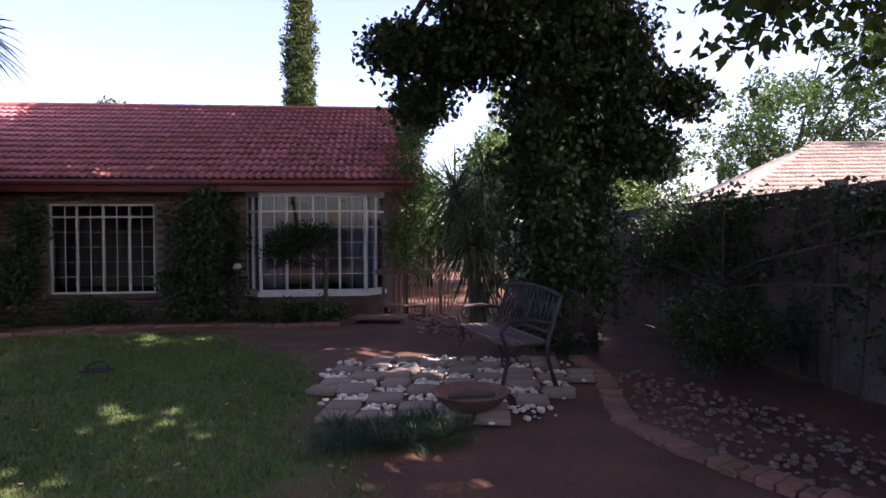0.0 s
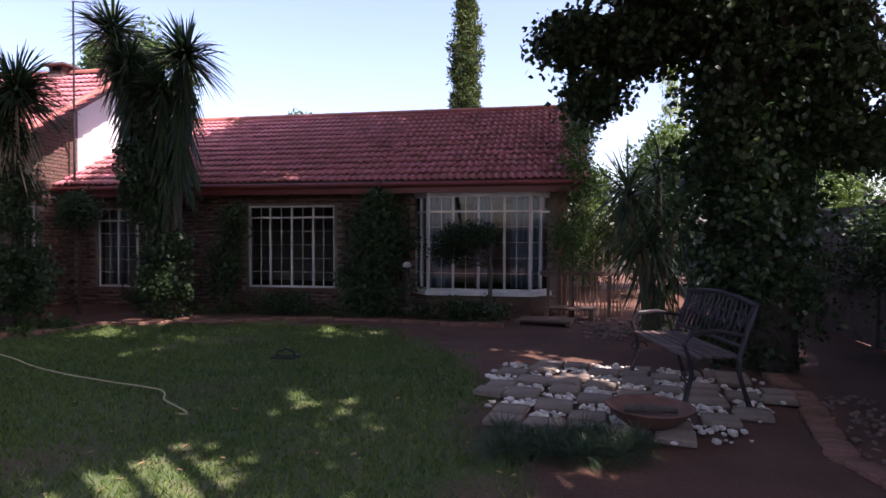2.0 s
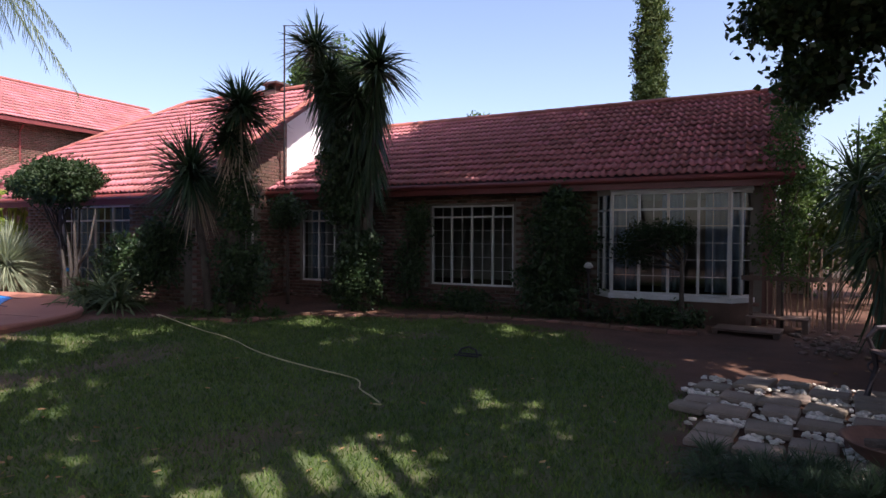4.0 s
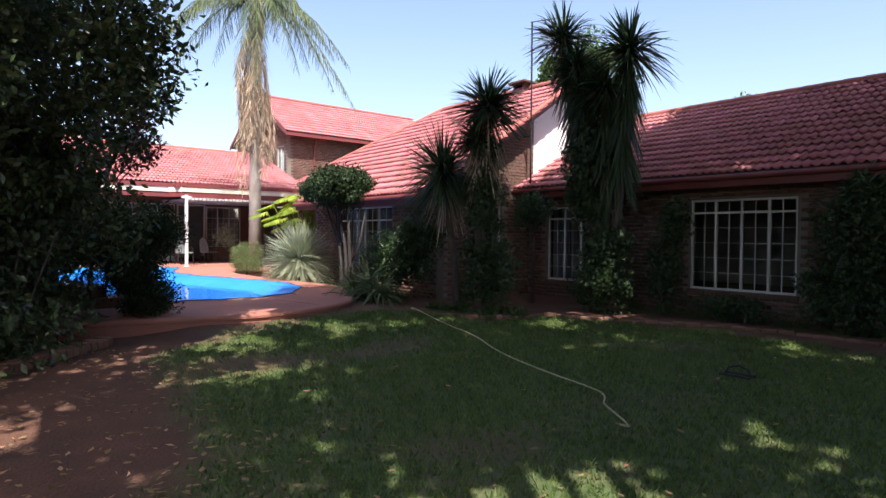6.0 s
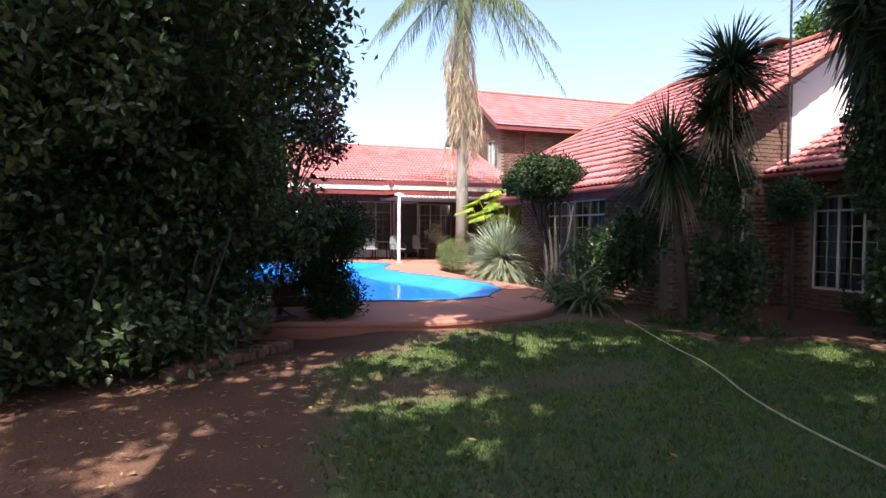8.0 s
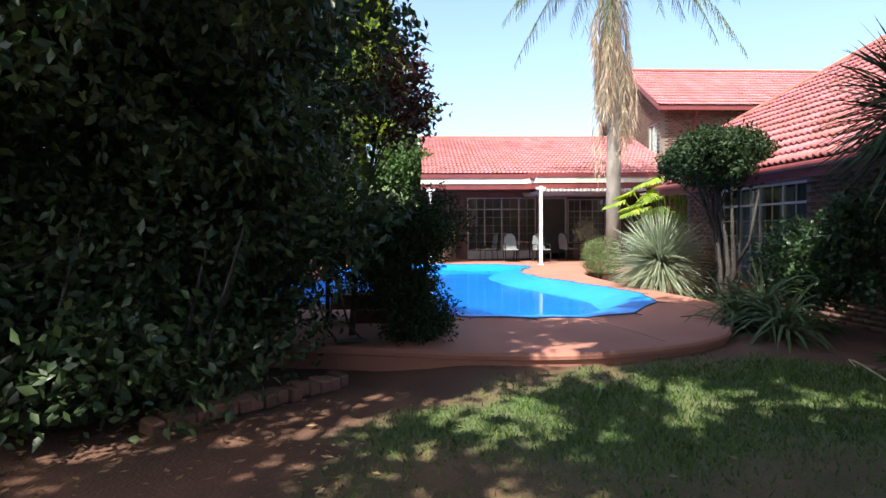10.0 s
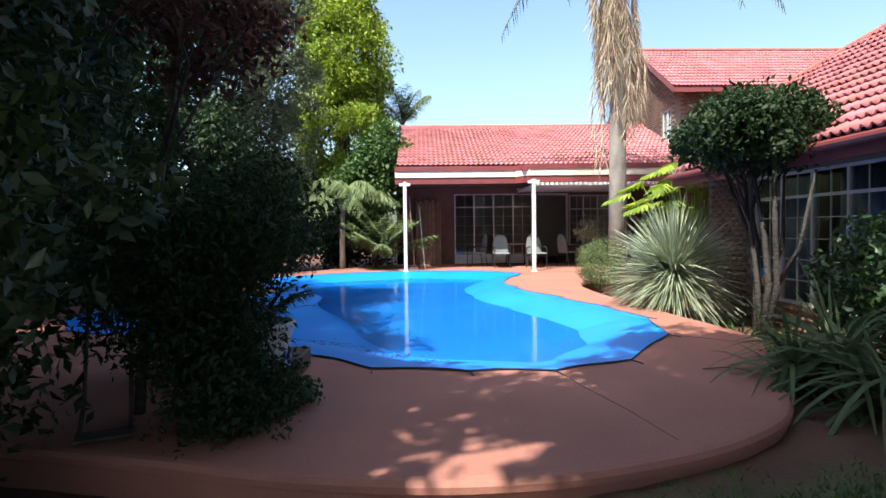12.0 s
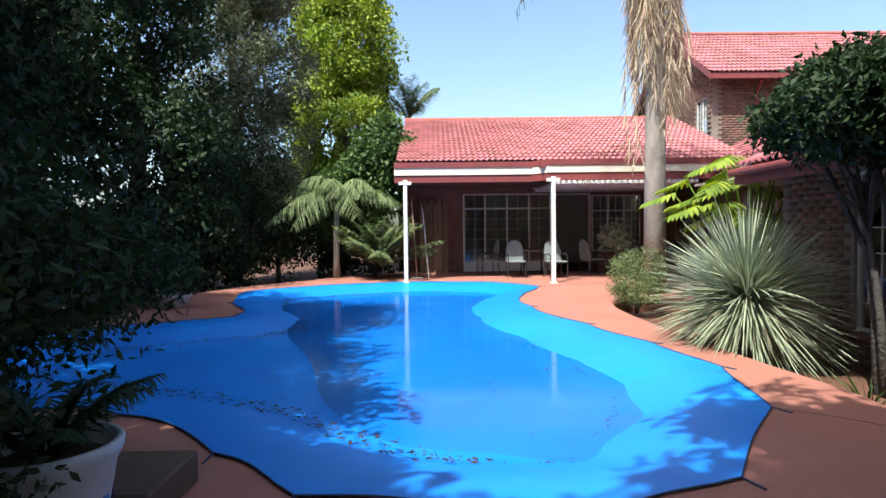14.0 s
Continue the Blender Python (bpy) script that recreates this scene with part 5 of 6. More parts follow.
def strap_plant(name, x, y, z, label, category, heads, material, blade, width, n, trunk_r=0.09, seed=1, droop=0.35, dead=0, lo=-0.35, hi=1.0, bark=None, skirt=0.0):
    """A woody-stemmed plant with heads of strap leaves. heads: (dx, dy, z, size)."""
    rng = np.random.default_rng(seed)
    t = thing(name, x, y, z, label, category)
    for dx, dy, hz, s in heads:
        if hz > 0.4:
            part("trunk", tube([(dx * 0.1, dy * 0.1, -0.05), (dx * 0.35, dy * 0.4, hz * 0.4), (dx * 0.8, dy * 0.8, hz * 0.75), (dx, dy, hz)], [trunk_r * 1.3, trunk_r, trunk_r * 0.9, trunk_r * 0.8], 9), bark or M_BARK, t, smooth=True)
        d = sphere_dirs(rng, n, lo, hi)
        b = np.array([dx, dy, hz]) + d * 0.05 + np.stack([0 * d[:, 0], 0 * d[:, 0], rng.uniform(-0.22, 0.1, n) * s], 1)
        part("leaf_head", blades_mesh("leaf_head", b, d, blade * s * rng.uniform(0.75, 1.1, n), width, material, rng, droop), None, t)
        if dead:
            m = dead
            a = rng.uniform(0, 2 * math.pi, m)
            zz = hz - rng.uniform(0.05, skirt, m)
            f = np.clip(zz / max(hz, 0.1), 0, 1)
            b = np.stack([dx * f + 0.1 * np.cos(a), dy * f + 0.1 * np.sin(a), zz], 1)
            d = np.stack([np.cos(a) * 0.45, np.sin(a) * 0.45, -1 + 0 * a], 1)
            part("dry_leaves", blades_mesh("dry_leaves", b, d, blade * s * rng.uniform(0.6, 1.0, m), width * 0.8, M_YUCCA if skirt > 1.5 else M_DEAD, rng, 0.25), None, t, "hanging older leaves")
    return t


# in front of the low wing
yuc = strap_plant("yucca_tree", -6.53, 10.28, 0, "tall pair of leaning yuccas hung with old leaves and ivy", "yucca",
                  [(-1.2, 0, 5.5, 1.0), (0.35, 0, 4.95, 1.0), (-0.75, -0.1, 4.8, 0.85), (-0.1, -0.1, 4.3, 0.8)], M_YUCCA, 0.85, 0.055, 300, 0.11, 31, 0.35, 420, -0.45, 1.0, None, 2.4)
rng = np.random.default_rng(77)
pp = np.concatenate([clumps(rng, (-0.05, -0.1, 0.9), (0.42, 0.4, 1.0), 60, 7000, 0.25, 0.3)[0], clumps(rng, (-0.45, -0.05, 2.8), (0.5, 0.4, 1.5), 60, 6500, 0.22, 0.3)[0], clumps(rng, (-0.6, 0, 4.5), (0.4, 0.3, 0.5), 25, 1500, 0.2, 0.3)[0]])
part("ivy", leaves_mesh("ivy", pp, 0.085, M_IVY, rng, 0.7, 0.4), None, yuc, "dark climbing ivy")
strap_plant("cordyline", -8.50, 8.19, 0, "cordyline with a large round head of narrow leaves", "cordyline", [(-0.55, 0.0, 2.75, 1.1)], M_YUCCA, 0.98, 0.046, 620, 0.07, 32, 0.3, 40, -0.65, 1.0, None, 0.6)
co = strap_plant("cordyline", -8.19, 8.41, 0, "taller cordyline with ivy on its trunk", "cordyline", [(0.1, 0.1, 3.95, 1.0), (-0.05, -0.05, 3.3, 0.6)], M_YUCCA, 0.88, 0.046, 520, 0.08, 33, 0.25, 110, -0.5, 1.0, None, 1.2)
pp = np.concatenate([clumps(rng, (0.05, 0.05, 2.2), (0.38, 0.35, 1.3), 60, 5000, 0.2, 0.3)[0], clumps(rng, (0.1, 0.1, 0.8), (0.8, 0.4, 0.7), 60, 4500, 0.22, 0.3)[0]])
part("ivy", leaves_mesh("ivy", pp, 0.08, M_IVY, rng, 0.7, 0.4), None, co, "dark climbing ivy")
strap_plant("dracaena", 2.11, 9.71, 0, "many-headed dracaena with long hanging leaves", "dracaena", [(-0.35, -0.1, 2.25, 1.0), (0.15, 0.1, 2.55, 1.0), (0.4, -0.1, 1.9, 1.0), (-0.1, -0.2, 1.5, 0.9), (0.55, 0.1, 1.3, 0.9)], M_YUCCA, 0.85, 0.05, 95, 0.05, 34, 0.75, 55, -0.4, 1.0, M_CANE, 1.7)
tree("standard_shrub", (-8.59, 10.38, 0), "ball-clipped shrub on a bare stem by the wall", "shrub", [(0, -0.05, 2.05, 0.42, 0.38, 0.34)], M_IVY, 0.07, 3600, 0.035, 1.8, (0, 0), 0.16, 70, 0.55, 6, 0.2, 35, shell=0.3)
tree("round_shrub", (-0.5, 11.0, 0), "small dark umbrella-headed shrub before the bay window", "shrub", [(-0.5, 0, 1.56, 0.66, 0.42, 0.28), (-0.78, 0, 1.28, 0.4, 0.35, 0.24), (-0.12, 0, 1.6, 0.32, 0.3, 0.22)], M_LEAFD, 0.055, 5200, 0.04, 1.25, (0.0, 0), 0.15, 90, 0.45, 16, 0.2, 36, shell=0.2)
tree("wall_creeper", (-2.73, 11.17, 0), "dark fern-like creeper on the wall between windows", "shrub", [(-0.1, 0.0, 0.7, 0.82, 0.35, 0.8), (0.05, 0.1, 1.6, 0.75, 0.3, 0.65), (0, 0.15, 2.2, 0.3, 0.2, 0.25)], M_IVY, 0.09, 12000, 0.03, 1.6, (0, 0), 0.2, 80, 0.5, 6, 0.3, 37, shell=0.3)
tree("wall_creeper", (-5.92, 11.05, 0), "dark creeper climbing the brick beside the window", "shrub", [(0.0, 0.1, 0.8, 0.3, 0.25, 0.8), (0.1, 0.2, 1.8, 0.25, 0.18, 0.5)], M_IVY, 0.08, 4200, 0.025, 1.7, (0, 0), 0.18, 50, 0.55, 5, 0.3, 96, shell=0.2)
# Added dark foliage, standing in for the dimness at the wall's foot.
tree("low_shrub", (-4.58, 11.09, 0), "low dark foliage added to dim the wall below the sills", "shrub", [(0.0, 0.0, 0.22, 0.9, 0.3, 0.2), (3.6, -0.15, 0.2, 1.1, 0.25, 0.18), (-3.0, 0.1, 0.25, 0.8, 0.3, 0.22)], M_IVY, 0.07, 7000, 0.02, 0.25, (0, 0), 0.15, 60, 0.55, 5, 0.2, 97, shell=0.2)
tree("corner_creeper", (1.0, 11.45, 0), "green creeper climbing the house corner to the roof", "shrub", [(-0.05, 0.0, 1.6, 0.4, 0.4, 0.9), (0.1, 0.1, 2.7, 0.4, 0.4, 0.7), (0.2, 1.4, 3.6, 0.3, 1.0, 0.55), (0.25, 3.6, 4.4, 0.3, 0.6, 0.5)], M_LEAFM, 0.07, 9000, 0.03, 2.2, (0, 0), 0.2, 80, 0.5, 6, 0.3, 38, shell=0.3)
tree("wall_ivy", (4.65, 6.70, 0), "dark ivy and shrubs against the boundary wall", "ivy", [(0.2, 0.2, 1.4, 0.12, 1.0, 0.6), (0.2, -1.9, 1.7, 0.12, 0.8, 0.3), (0.1, 1.9, 1.5, 0.3, 1.2, 0.7), (-0.3, -0.4, 0.45, 0.4, 0.5, 0.45), (0.2, 0.5, 1.9, 0.2, 1.9, 0.14), (0.24, -0.8, 1.0, 0.1, 3.2, 0.95), (0.24, 2.4, 1.2, 0.1, 2.0, 0.8)], M_IVY, 0.07, 7000, 0.03, 1.0, (0, 0), 0.2, 110, 0.65, 10, 0.3, 39, shell=0.3)
tree("wall_shrub", (3.99, 5.91, 0), "low dark shrub behind the stone bed", "shrub", [(0.1, 0, 0.6, 0.5, 0.6, 0.5)], M_IVY, 0.07, 3800, 0.025, 0.6, (0, 0), 0.16, 50, 0.4, 6, 0.2, 40, shell=0.3)

wi = bpy.data.objects["wall_ivy"]
rw = np.random.default_rng(95)
for k in range(16):
    y0 = rw.uniform(-3.4, 2.6)
    part("vine_stem", tube([(0.28, y0, 0), (0.30, y0 + rw.normal() * 0.08, 0.7), (0.29, y0 + rw.normal() * 0.12, 1.3), (0.30, y0 + rw.normal() * 0.2, 1.95)], [0.013, 0.011, 0.009, 0.005], 6), M_SHADEBARK, wi, "bare dark creeper stem")

# low planting along the beds
def bed_plants(name, pts, label, material, blade, width, n, seed, lo=0.1, droop=0.6):
    rng = np.random.default_rng(seed)
    B, D, L = [], [], []
    for x, y, s in pts:
        d = sphere_dirs(rng, n, lo, 0.95)
        B.append(np.array([x, y, 0.03]) + d * 0.04)
        D.append(d)
        L.append(blade * s * rng.uniform(0.6, 1.1, n))
    me = blades_mesh(name, np.concatenate(B), np.concatenate(D), np.concatenate(L), width, material, rng, droop)
    tagged(new(name, me), label, "plants", kind="stuff")


r5 = np.random.default_rng(50)
bed_plants("border_plants", [(x, 11.1 + r5.uniform(-0.35, 0.25), r5.uniform(0.5, 1.0)) for x in np.linspace(-7.9, -0.9, 30)], "low strappy border plants along the house", M_LEAFM, 0.4, 0.02, 42, 51)
bed_plants("border_plants", [(r5.uniform(-9.0, -7.2), r5.uniform(7.75, 8.85), r5.uniform(0.5, 1.0)) for k in range(26)], "low mixed border plants in the corner bed", M_LEAFM, 0.35, 0.03, 40, 52)
bed_plants("grass_tuft", [(r5.uniform(0.2, 1.3), r5.uniform(4.1, 4.6), r5.uniform(0.7, 1.2)) for k in range(46)], "dark tufts of ornamental grass beside the paving", M_YUCCA, 0.24, 0.008, 60, 53)
bed_plants("border_plants", [(r5.uniform(-13.2, -10.4), r5.uniform(7.75, 8.6), r5.uniform(0.6, 1.2)) for k in range(26)], "low strappy plants below the wing window", M_LEAFM, 0.4, 0.025, 40, 54)
tree("low_shrub", (-10.85, 8.20, 0), "dark leafy shrub under the wing eave", "shrub", [(0, 0, 0.9, 0.9, 0.45, 0.7), (0.9, 0.0, 1.3, 0.7, 0.4, 0.9)], M_IVY, 0.09, 8500, 0.03, 0.9, (0, 0), 0.2, 80, 0.55, 6, 0.3, 55, shell=0.3)

# beside the pool
strap_plant("spiky_silver_plant", -14.89, 7.92, 0.25, "large rounded silver-green spiky grass plant", "agave", [(0, 0, 0.55, 1.0)], M_SILVER, 1.12, 0.026, 2100, 0.1, 41, 0.12, 0, -0.6, 1.0)
r6 = np.random.default_rng(61)
d = sphere_dirs(r6, 420, -0.9, 0.1)
sk = bpy.data.objects["spiky_silver_plant"]
part("dry_leaves", blades_mesh("dry_leaves", np.array([[0, 0, 0.5]]) + d * 0.08, d, 0.72 * r6.uniform(0.6, 1.1, 420), 0.022, M_DEAD, r6, 0.35), None, sk, "straw-coloured lower leaves")
tree("ball_shrub", (-18.61, 7.89, 0.15), "round clipped grey-green shrub beside the paving", "shrub", [(0, 0, 0.62, 0.5, 0.5, 0.5), (0.05, 0, 0.35, 0.5, 0.5, 0.3)], M_SHRUB, 0.045, 9000, 0.03, 0.4, (0, 0), 0.12, 130, 0.35, 4, -0.3, 42, shell=0.7)
tree("topiary_tree", (-13.41, 8.42, 0.0), "dense dark clipped crown on bare twisted stems", "tree", [(-0.05, -0.1, 2.62, 1.05, 0.95, 0.4), (-0.05, -0.1, 2.85, 0.75, 0.7, 0.33)], M_LEAFD, 0.085, 20000, 0.035, 2.0, (-0.2, -0.1), 0.2, 150, 0.5, 14, 0.1, 43, M_SHADEBARK, shell=0.7)
twist = bpy.data.objects["topiary_tree"]
for a in (-1, 0.2, 1):
    part("stem", tube([(0.10 * a, 0, -0.05), (0.24 * a, 0.08, 0.7), (0.30 * a + 0.1, -0.05, 1.35), (0.65 * a - 0.2, -0.1, 2.4)], [0.05, 0.042, 0.032, 0.018], 7), M_SHADEBARK, twist, smooth=True)
    part("stem", tube([(0.24 * a, 0.08, 0.7), (0.45 * a + 0.05, 0.2, 1.2), (0.75 * a + 0.1, 0.15, 2.1)], [0.034, 0.026, 0.015], 7), M_SHADEBARK, twist, smooth=True)


def frond_mesh(rng, n_fronds, length, leaflet, base, arch=0.9, lift=(0.2, 1.2), per=44, width=0.03, hang=0.55):
    """Feather fronds: leaflets in two ranks along arching ribs. Returns leaflet arrays and rib paths."""
    B, D, L, ribs = [], [], [], []
    for k in range(n_fronds):
        a, e = 2 * math.pi * (k + rng.uniform(-0.3, 0.3)) / n_fronds, rng.uniform(*lift)
        ln = length * rng.uniform(0.85, 1.1)
        s = np.linspace(0.0, 1.0, per)
        hz = ln * (s * math.cos(e) + 0.12 * s * s)
        vz = ln * (s * math.sin(e) - arch * s * s * 0.75)
        p = np.stack([np.cos(a) * hz, np.sin(a) * hz, vz], 1) + np.array(base)
        ribs.append(p)
        t = unit(np.gradient(p, axis=0))
        side = unit(np.cross(t, [0, 0, 1.0]))
        for sg in (-1, 1):
            d = side * sg + t * 0.75 + np.array([0, 0, -hang]) + rng.normal(size=p.shape) * 0.12
            m = s > 0.12
            B.append(p[m])
            D.append(d[m])
            L.append((leaflet * np.sin(np.pi * np.clip(0.15 + 0.8 * s, 0, 1)) ** 0.7)[m])
    return np.concatenate(B), np.concatenate(D), np.concatenate(L), ribs


def feather_palm(name, x, y, z, label, height, n, length, leaflet, seed, trunk=None, material=None, arch=0.9, lift=(0.2, 1.2), per=44, width=0.03, hang=0.55, category="palm"):
    rng = np.random.default_rng(seed)
    t = thing(name, x, y, z, label, category)
    if trunk:
        pr = [(0, 0, -0.1), (0.02, 0, height * 0.3), (0.05, 0.02, height * 0.65), (0.02, 0.05, height)]
        part("trunk", tube(pr, [trunk * 1.15, trunk, trunk * 0.92, trunk * 0.85], 14), M_PALMBARK, t, smooth=True)
    B, D, L, ribs = frond_mesh(rng, n, length, leaflet, (0.02 if trunk else 0, 0.05 if trunk else 0, height), arch, lift, per, width, hang)
    part("fronds", blades_mesh("fronds", B, D, L, width, material or M_PALM, rng, 0.35, 3), None, t)
    for r in ribs:
        part("rib", tube([r[0], r[len(r) // 3], r[2 * len(r) // 3], r[-1]], [0.028, 0.02, 0.012, 0.004], 5), material or M_PALM, t)
    return t


palm = feather_palm("palm_tree", -20.06, 8.74, 0.1, "tall palm with a skirt of dead hanging fronds", 9.5, 21, 3.5, 0.8, 44, 0.2, None, 1.5, (-0.2, 1.15), 64, 0.03, 1.6)
rng = np.random.default_rng(45)
for k in range(40):
    a = rng.uniform(0, 2 * math.pi)
    r0, z0 = 0.23, rng.uniform(6.2, 8.8)
    out, ln = rng.uniform(0.1, 0.55), rng.uniform(1.8, 4.0)
    s = np.linspace(0, 1, 26)
    rr = r0 + out * np.sin(np.pi * np.clip(s * 0.85, 0, 1)) * 0.75
    P = np.stack([np.cos(a) * rr + 0.06 * s * rng.normal(), np.sin(a) * rr, z0 - ln * s], 1)
    d = np.concatenate([np.stack([np.cos(a + w) * 0.45 + 0 * s, np.sin(a + w) * 0.45 + 0 * s, -1 + 0 * s], 1) for w in (-1.2, 1.2, 0.2)]) + rng.normal(size=(78, 3)) * 0.16
    part("dead_frond", blades_mesh("dead_frond", np.concatenate([P, P, P]), d, 0.5 * rng.uniform(0.5, 1.1, 78), 0.028, M_DEAD, rng, 0.2, 3), None, palm, "dry straw-coloured frond")
part("crownshaft", tube([(0.02, 0.05, 8.1), (0.02, 0.05, 8.8), (0.02, 0.05, 9.6)], [0.2, 0.28, 0.13], 12), M_PALMBARK, palm, smooth=True)
feather_palm("cycad", -24.64, 2.78, 0.1, "large green cycad beside the patio post", 0.5, 44, 1.85, 0.40, 46, None, M_SHRUB, 0.35, (0.5, 1.45), 56, 0.034, 0.15, "cycad")
feather_palm("feather_palm", -25.22, 1.41, 0.1, "pale feathery palm in the shrubbery", 2.5, 28, 1.9, 0.6, 47, 0.09, M_SHRUB, 1.0, (0.2, 1.3), 44, 0.028, 0.8)
feather_palm("date_palm", -35.79, 3.06, 0, "distant palm crown rising behind the roof", 6.7, 20, 2.7, 0.55, 48, 0.25, M_SHRUB, 0.4, (0.75, 1.5), 48, 0.05, 0.4)
# plants in the corner bed by the paving
strap_plant("fan_leaf_plant", -10.31, 7.28, 0.0, "arching strap-leaved clump at the paving edge", "plant", [(0, 0, 0.4, 1.1), (-0.55, 0.3, 0.4, 1.0), (0.5, -0.05, 0.3, 1.0), (-0.1, -0.35, 0.3, 0.9)], M_PALM, 0.95, 0.055, 75, 0.05, 49, 0.75, 0, 0.05, 0.95)

# broad-leaved plant by the palm
ph = thing("philodendron", -17.98, 9.62, 0.1, "yellow-green split-leaf philodendron in sunshine", "plant")
rng = np.random.default_rng(56)
for k in range(40):
    a, e = rng.uniform(0, 2 * math.pi), rng.uniform(0.7, 1.4)
    ln = rng.uniform(1.3, 2.4)
    tip = Vector((math.cos(a) * math.cos(e) * ln * 0.7, math.sin(a) * math.cos(e) * ln * 0.7, 0.5 + math.sin(e) * ln))
    part("stalk", tube([(0, 0, 0.1), tuple(tip * 0.55 + Vector((0, 0, 0.15))), tuple(tip)], [0.025, 0.018, 0.012], 6), M_PHILO, ph)
    o = np.array([math.cos(a), math.sin(a), -0.35])
    s = np.repeat(np.linspace(0, 1, 8), 2)
    sg = np.tile([-1.0, 1.0], 8)
    sd = np.array([-math.sin(a), math.cos(a), 0.0])
    b = np.array(tip) + np.outer(s * 0.45, o)
    d = np.outer(sg, sd) + np.outer(0.25 + s * 0.9, o)
    part("leaf", blades_mesh("leaf", b, d, 0.32 * (1.15 - 0.5 * s), 0.1, M_PHILO, rng, 0.25, 3, 0.1), None, ph)
vs = thing("variegated_shrub", -24.97, 9.46, 0.2, "pale flowering shrub before the patio window", "shrub")
part("crown", leaves_mesh("crown", clumps(rng, (0, 0, 1.1), (0.5, 0.5, 0.6), 60, 1300, 0.15, 0.3)[0], 0.08, M_SILVER, rng, 0.5, 0.3), None, vs)
part("stem", tube([(0, 0, 0), (0.03, 0, 0.9)], [0.03, 0.02], 6), M_BARK, vs)

# ---- things ----
def bench():
    """Cast-iron garden bench; x along the seat, its back toward +y."""
    b = thing("garden_bench", 1.86, 6.2, 0.05, "dark cast-iron garden bench with slatted seat", "bench", rz=-80)
    w = 1.42
    for sx in (-w / 2, w / 2):
        part("leg", tube([(sx, -0.27, 0), (sx, -0.24, 0.12), (sx, -0.2, 0.28), (sx, -0.22, 0.42)], [0.028, 0.02, 0.022, 0.026], 8), M_IRON, b)
        part("leg", tube([(sx, 0.3, 0), (sx, 0.25, 0.15), (sx, 0.2, 0.32), (sx, 0.22, 0.42)], [0.028, 0.02, 0.022, 0.026], 8), M_IRON, b)
        part("armrest", tube([(sx, -0.22, 0.42), (sx, -0.27, 0.55), (sx, -0.2, 0.64), (sx, 0.0, 0.66), (sx, 0.25, 0.62)], [0.018, 0.02, 0.026, 0.024, 0.018], 8), M_IRON, b)
        part("back_post", tube([(sx, 0.2, 0.4), (sx, 0.28, 0.65), (sx, 0.36, 0.88)], [0.026, 0.022, 0.018], 8), M_IRON, b)
        sc = [(sx, -0.2 + 0.10 * math.cos(q) * (1 - q / 9), 0.27 + 0.08 * math.sin(q) * (1 - q / 9)) for q in np.linspace(0, 6.3, 14)]
        part("scroll", tube(sc, [0.011] * 14, 6), M_IRON, b)
    for k in range(6):
        y = -0.22 + k * 0.085
        part("seat_slat", box(-w / 2, w / 2, y - 0.032, y + 0.032, 0.42, 0.445, 0.005), M_BENCH, b)
    part("top_rail", tube([(-w / 2, 0.36, 0.88), (-w / 4, 0.37, 0.92), (0, 0.37, 0.935), (w / 4, 0.37, 0.92), (w / 2, 0.36, 0.88)], [0.022] * 5, 8), M_IRON, b)
    part("low_rail", tube([(-w / 2, 0.24, 0.52), (w / 2, 0.24, 0.52)], [0.018] * 2, 8), M_IRON, b)
    for k in range(15):
        x = -w / 2 + 0.06 + k * (w - 0.12) / 14
        part("back_bar", tube([(x, 0.24, 0.52), (x + 0.03, 0.29, 0.7), (x - 0.01, 0.365, 0.91)], [0.011, 0.014, 0.011], 5), M_IRON, b)
    for k in range(9):
        x = -0.56 + k * 0.14
        part("back_ring", tube([(x + 0.06 * math.cos(q), 0.305 + 0.02 * math.sin(q), 0.73 + 0.06 * math.sin(q)) for q in np.linspace(0, 6.28, 10)], [0.010] * 10, 5), M_IRON, b)


bench()
bowl = thing("fire_bowl", 1.35, 4.88, 0.06, "wide shallow rusty terracotta bowl on the paving", "bowl")
part("bowl", lathe([(0.0, 0.0), (0.16, 0.0), (0.25, 0.06), (0.32, 0.14), (0.335, 0.15), (0.32, 0.155), (0.30, 0.14), (0.22, 0.07), (0.0, 0.04)], 32), M_TERRA, bowl, smooth=True)
part("log", tube([(-0.18, 0.05, 0.10), (0.0, -0.02, 0.13), (0.2, -0.04, 0.13)], [0.03, 0.035, 0.025], 8), M_BARK, bowl, "charred stick")

# stepping-stone patch with pebbles
pav = thing("paved_patch", 1.18, 5.73, 0, "chequered patch of stone pavers and white pebbles", "paving", kind="structure")
PATCH = np.array([(-0.08, 6.17), (0.18, 4.63), (0.83, 4.53), (1.99, 4.62), (2.33, 5.39), (2.84, 6.13), (2.49, 7.12), (1.26, 7.15), (0.03, 7.15)])
rng = np.random.default_rng(70)
bm = box(-0.173, 0.173, -0.15, 0.15, 0.0, 0.05, 0.012)
stone_me = bpy.data.meshes.new("paver")
bmesh.ops.recalc_face_normals(bm, faces=bm.faces)
bm.to_mesh(stone_me)
bm.free()
stone_me.materials.append(M_PAVER)
peb = []
cs, sn = math.cos(radians(-9)), math.sin(radians(-9))
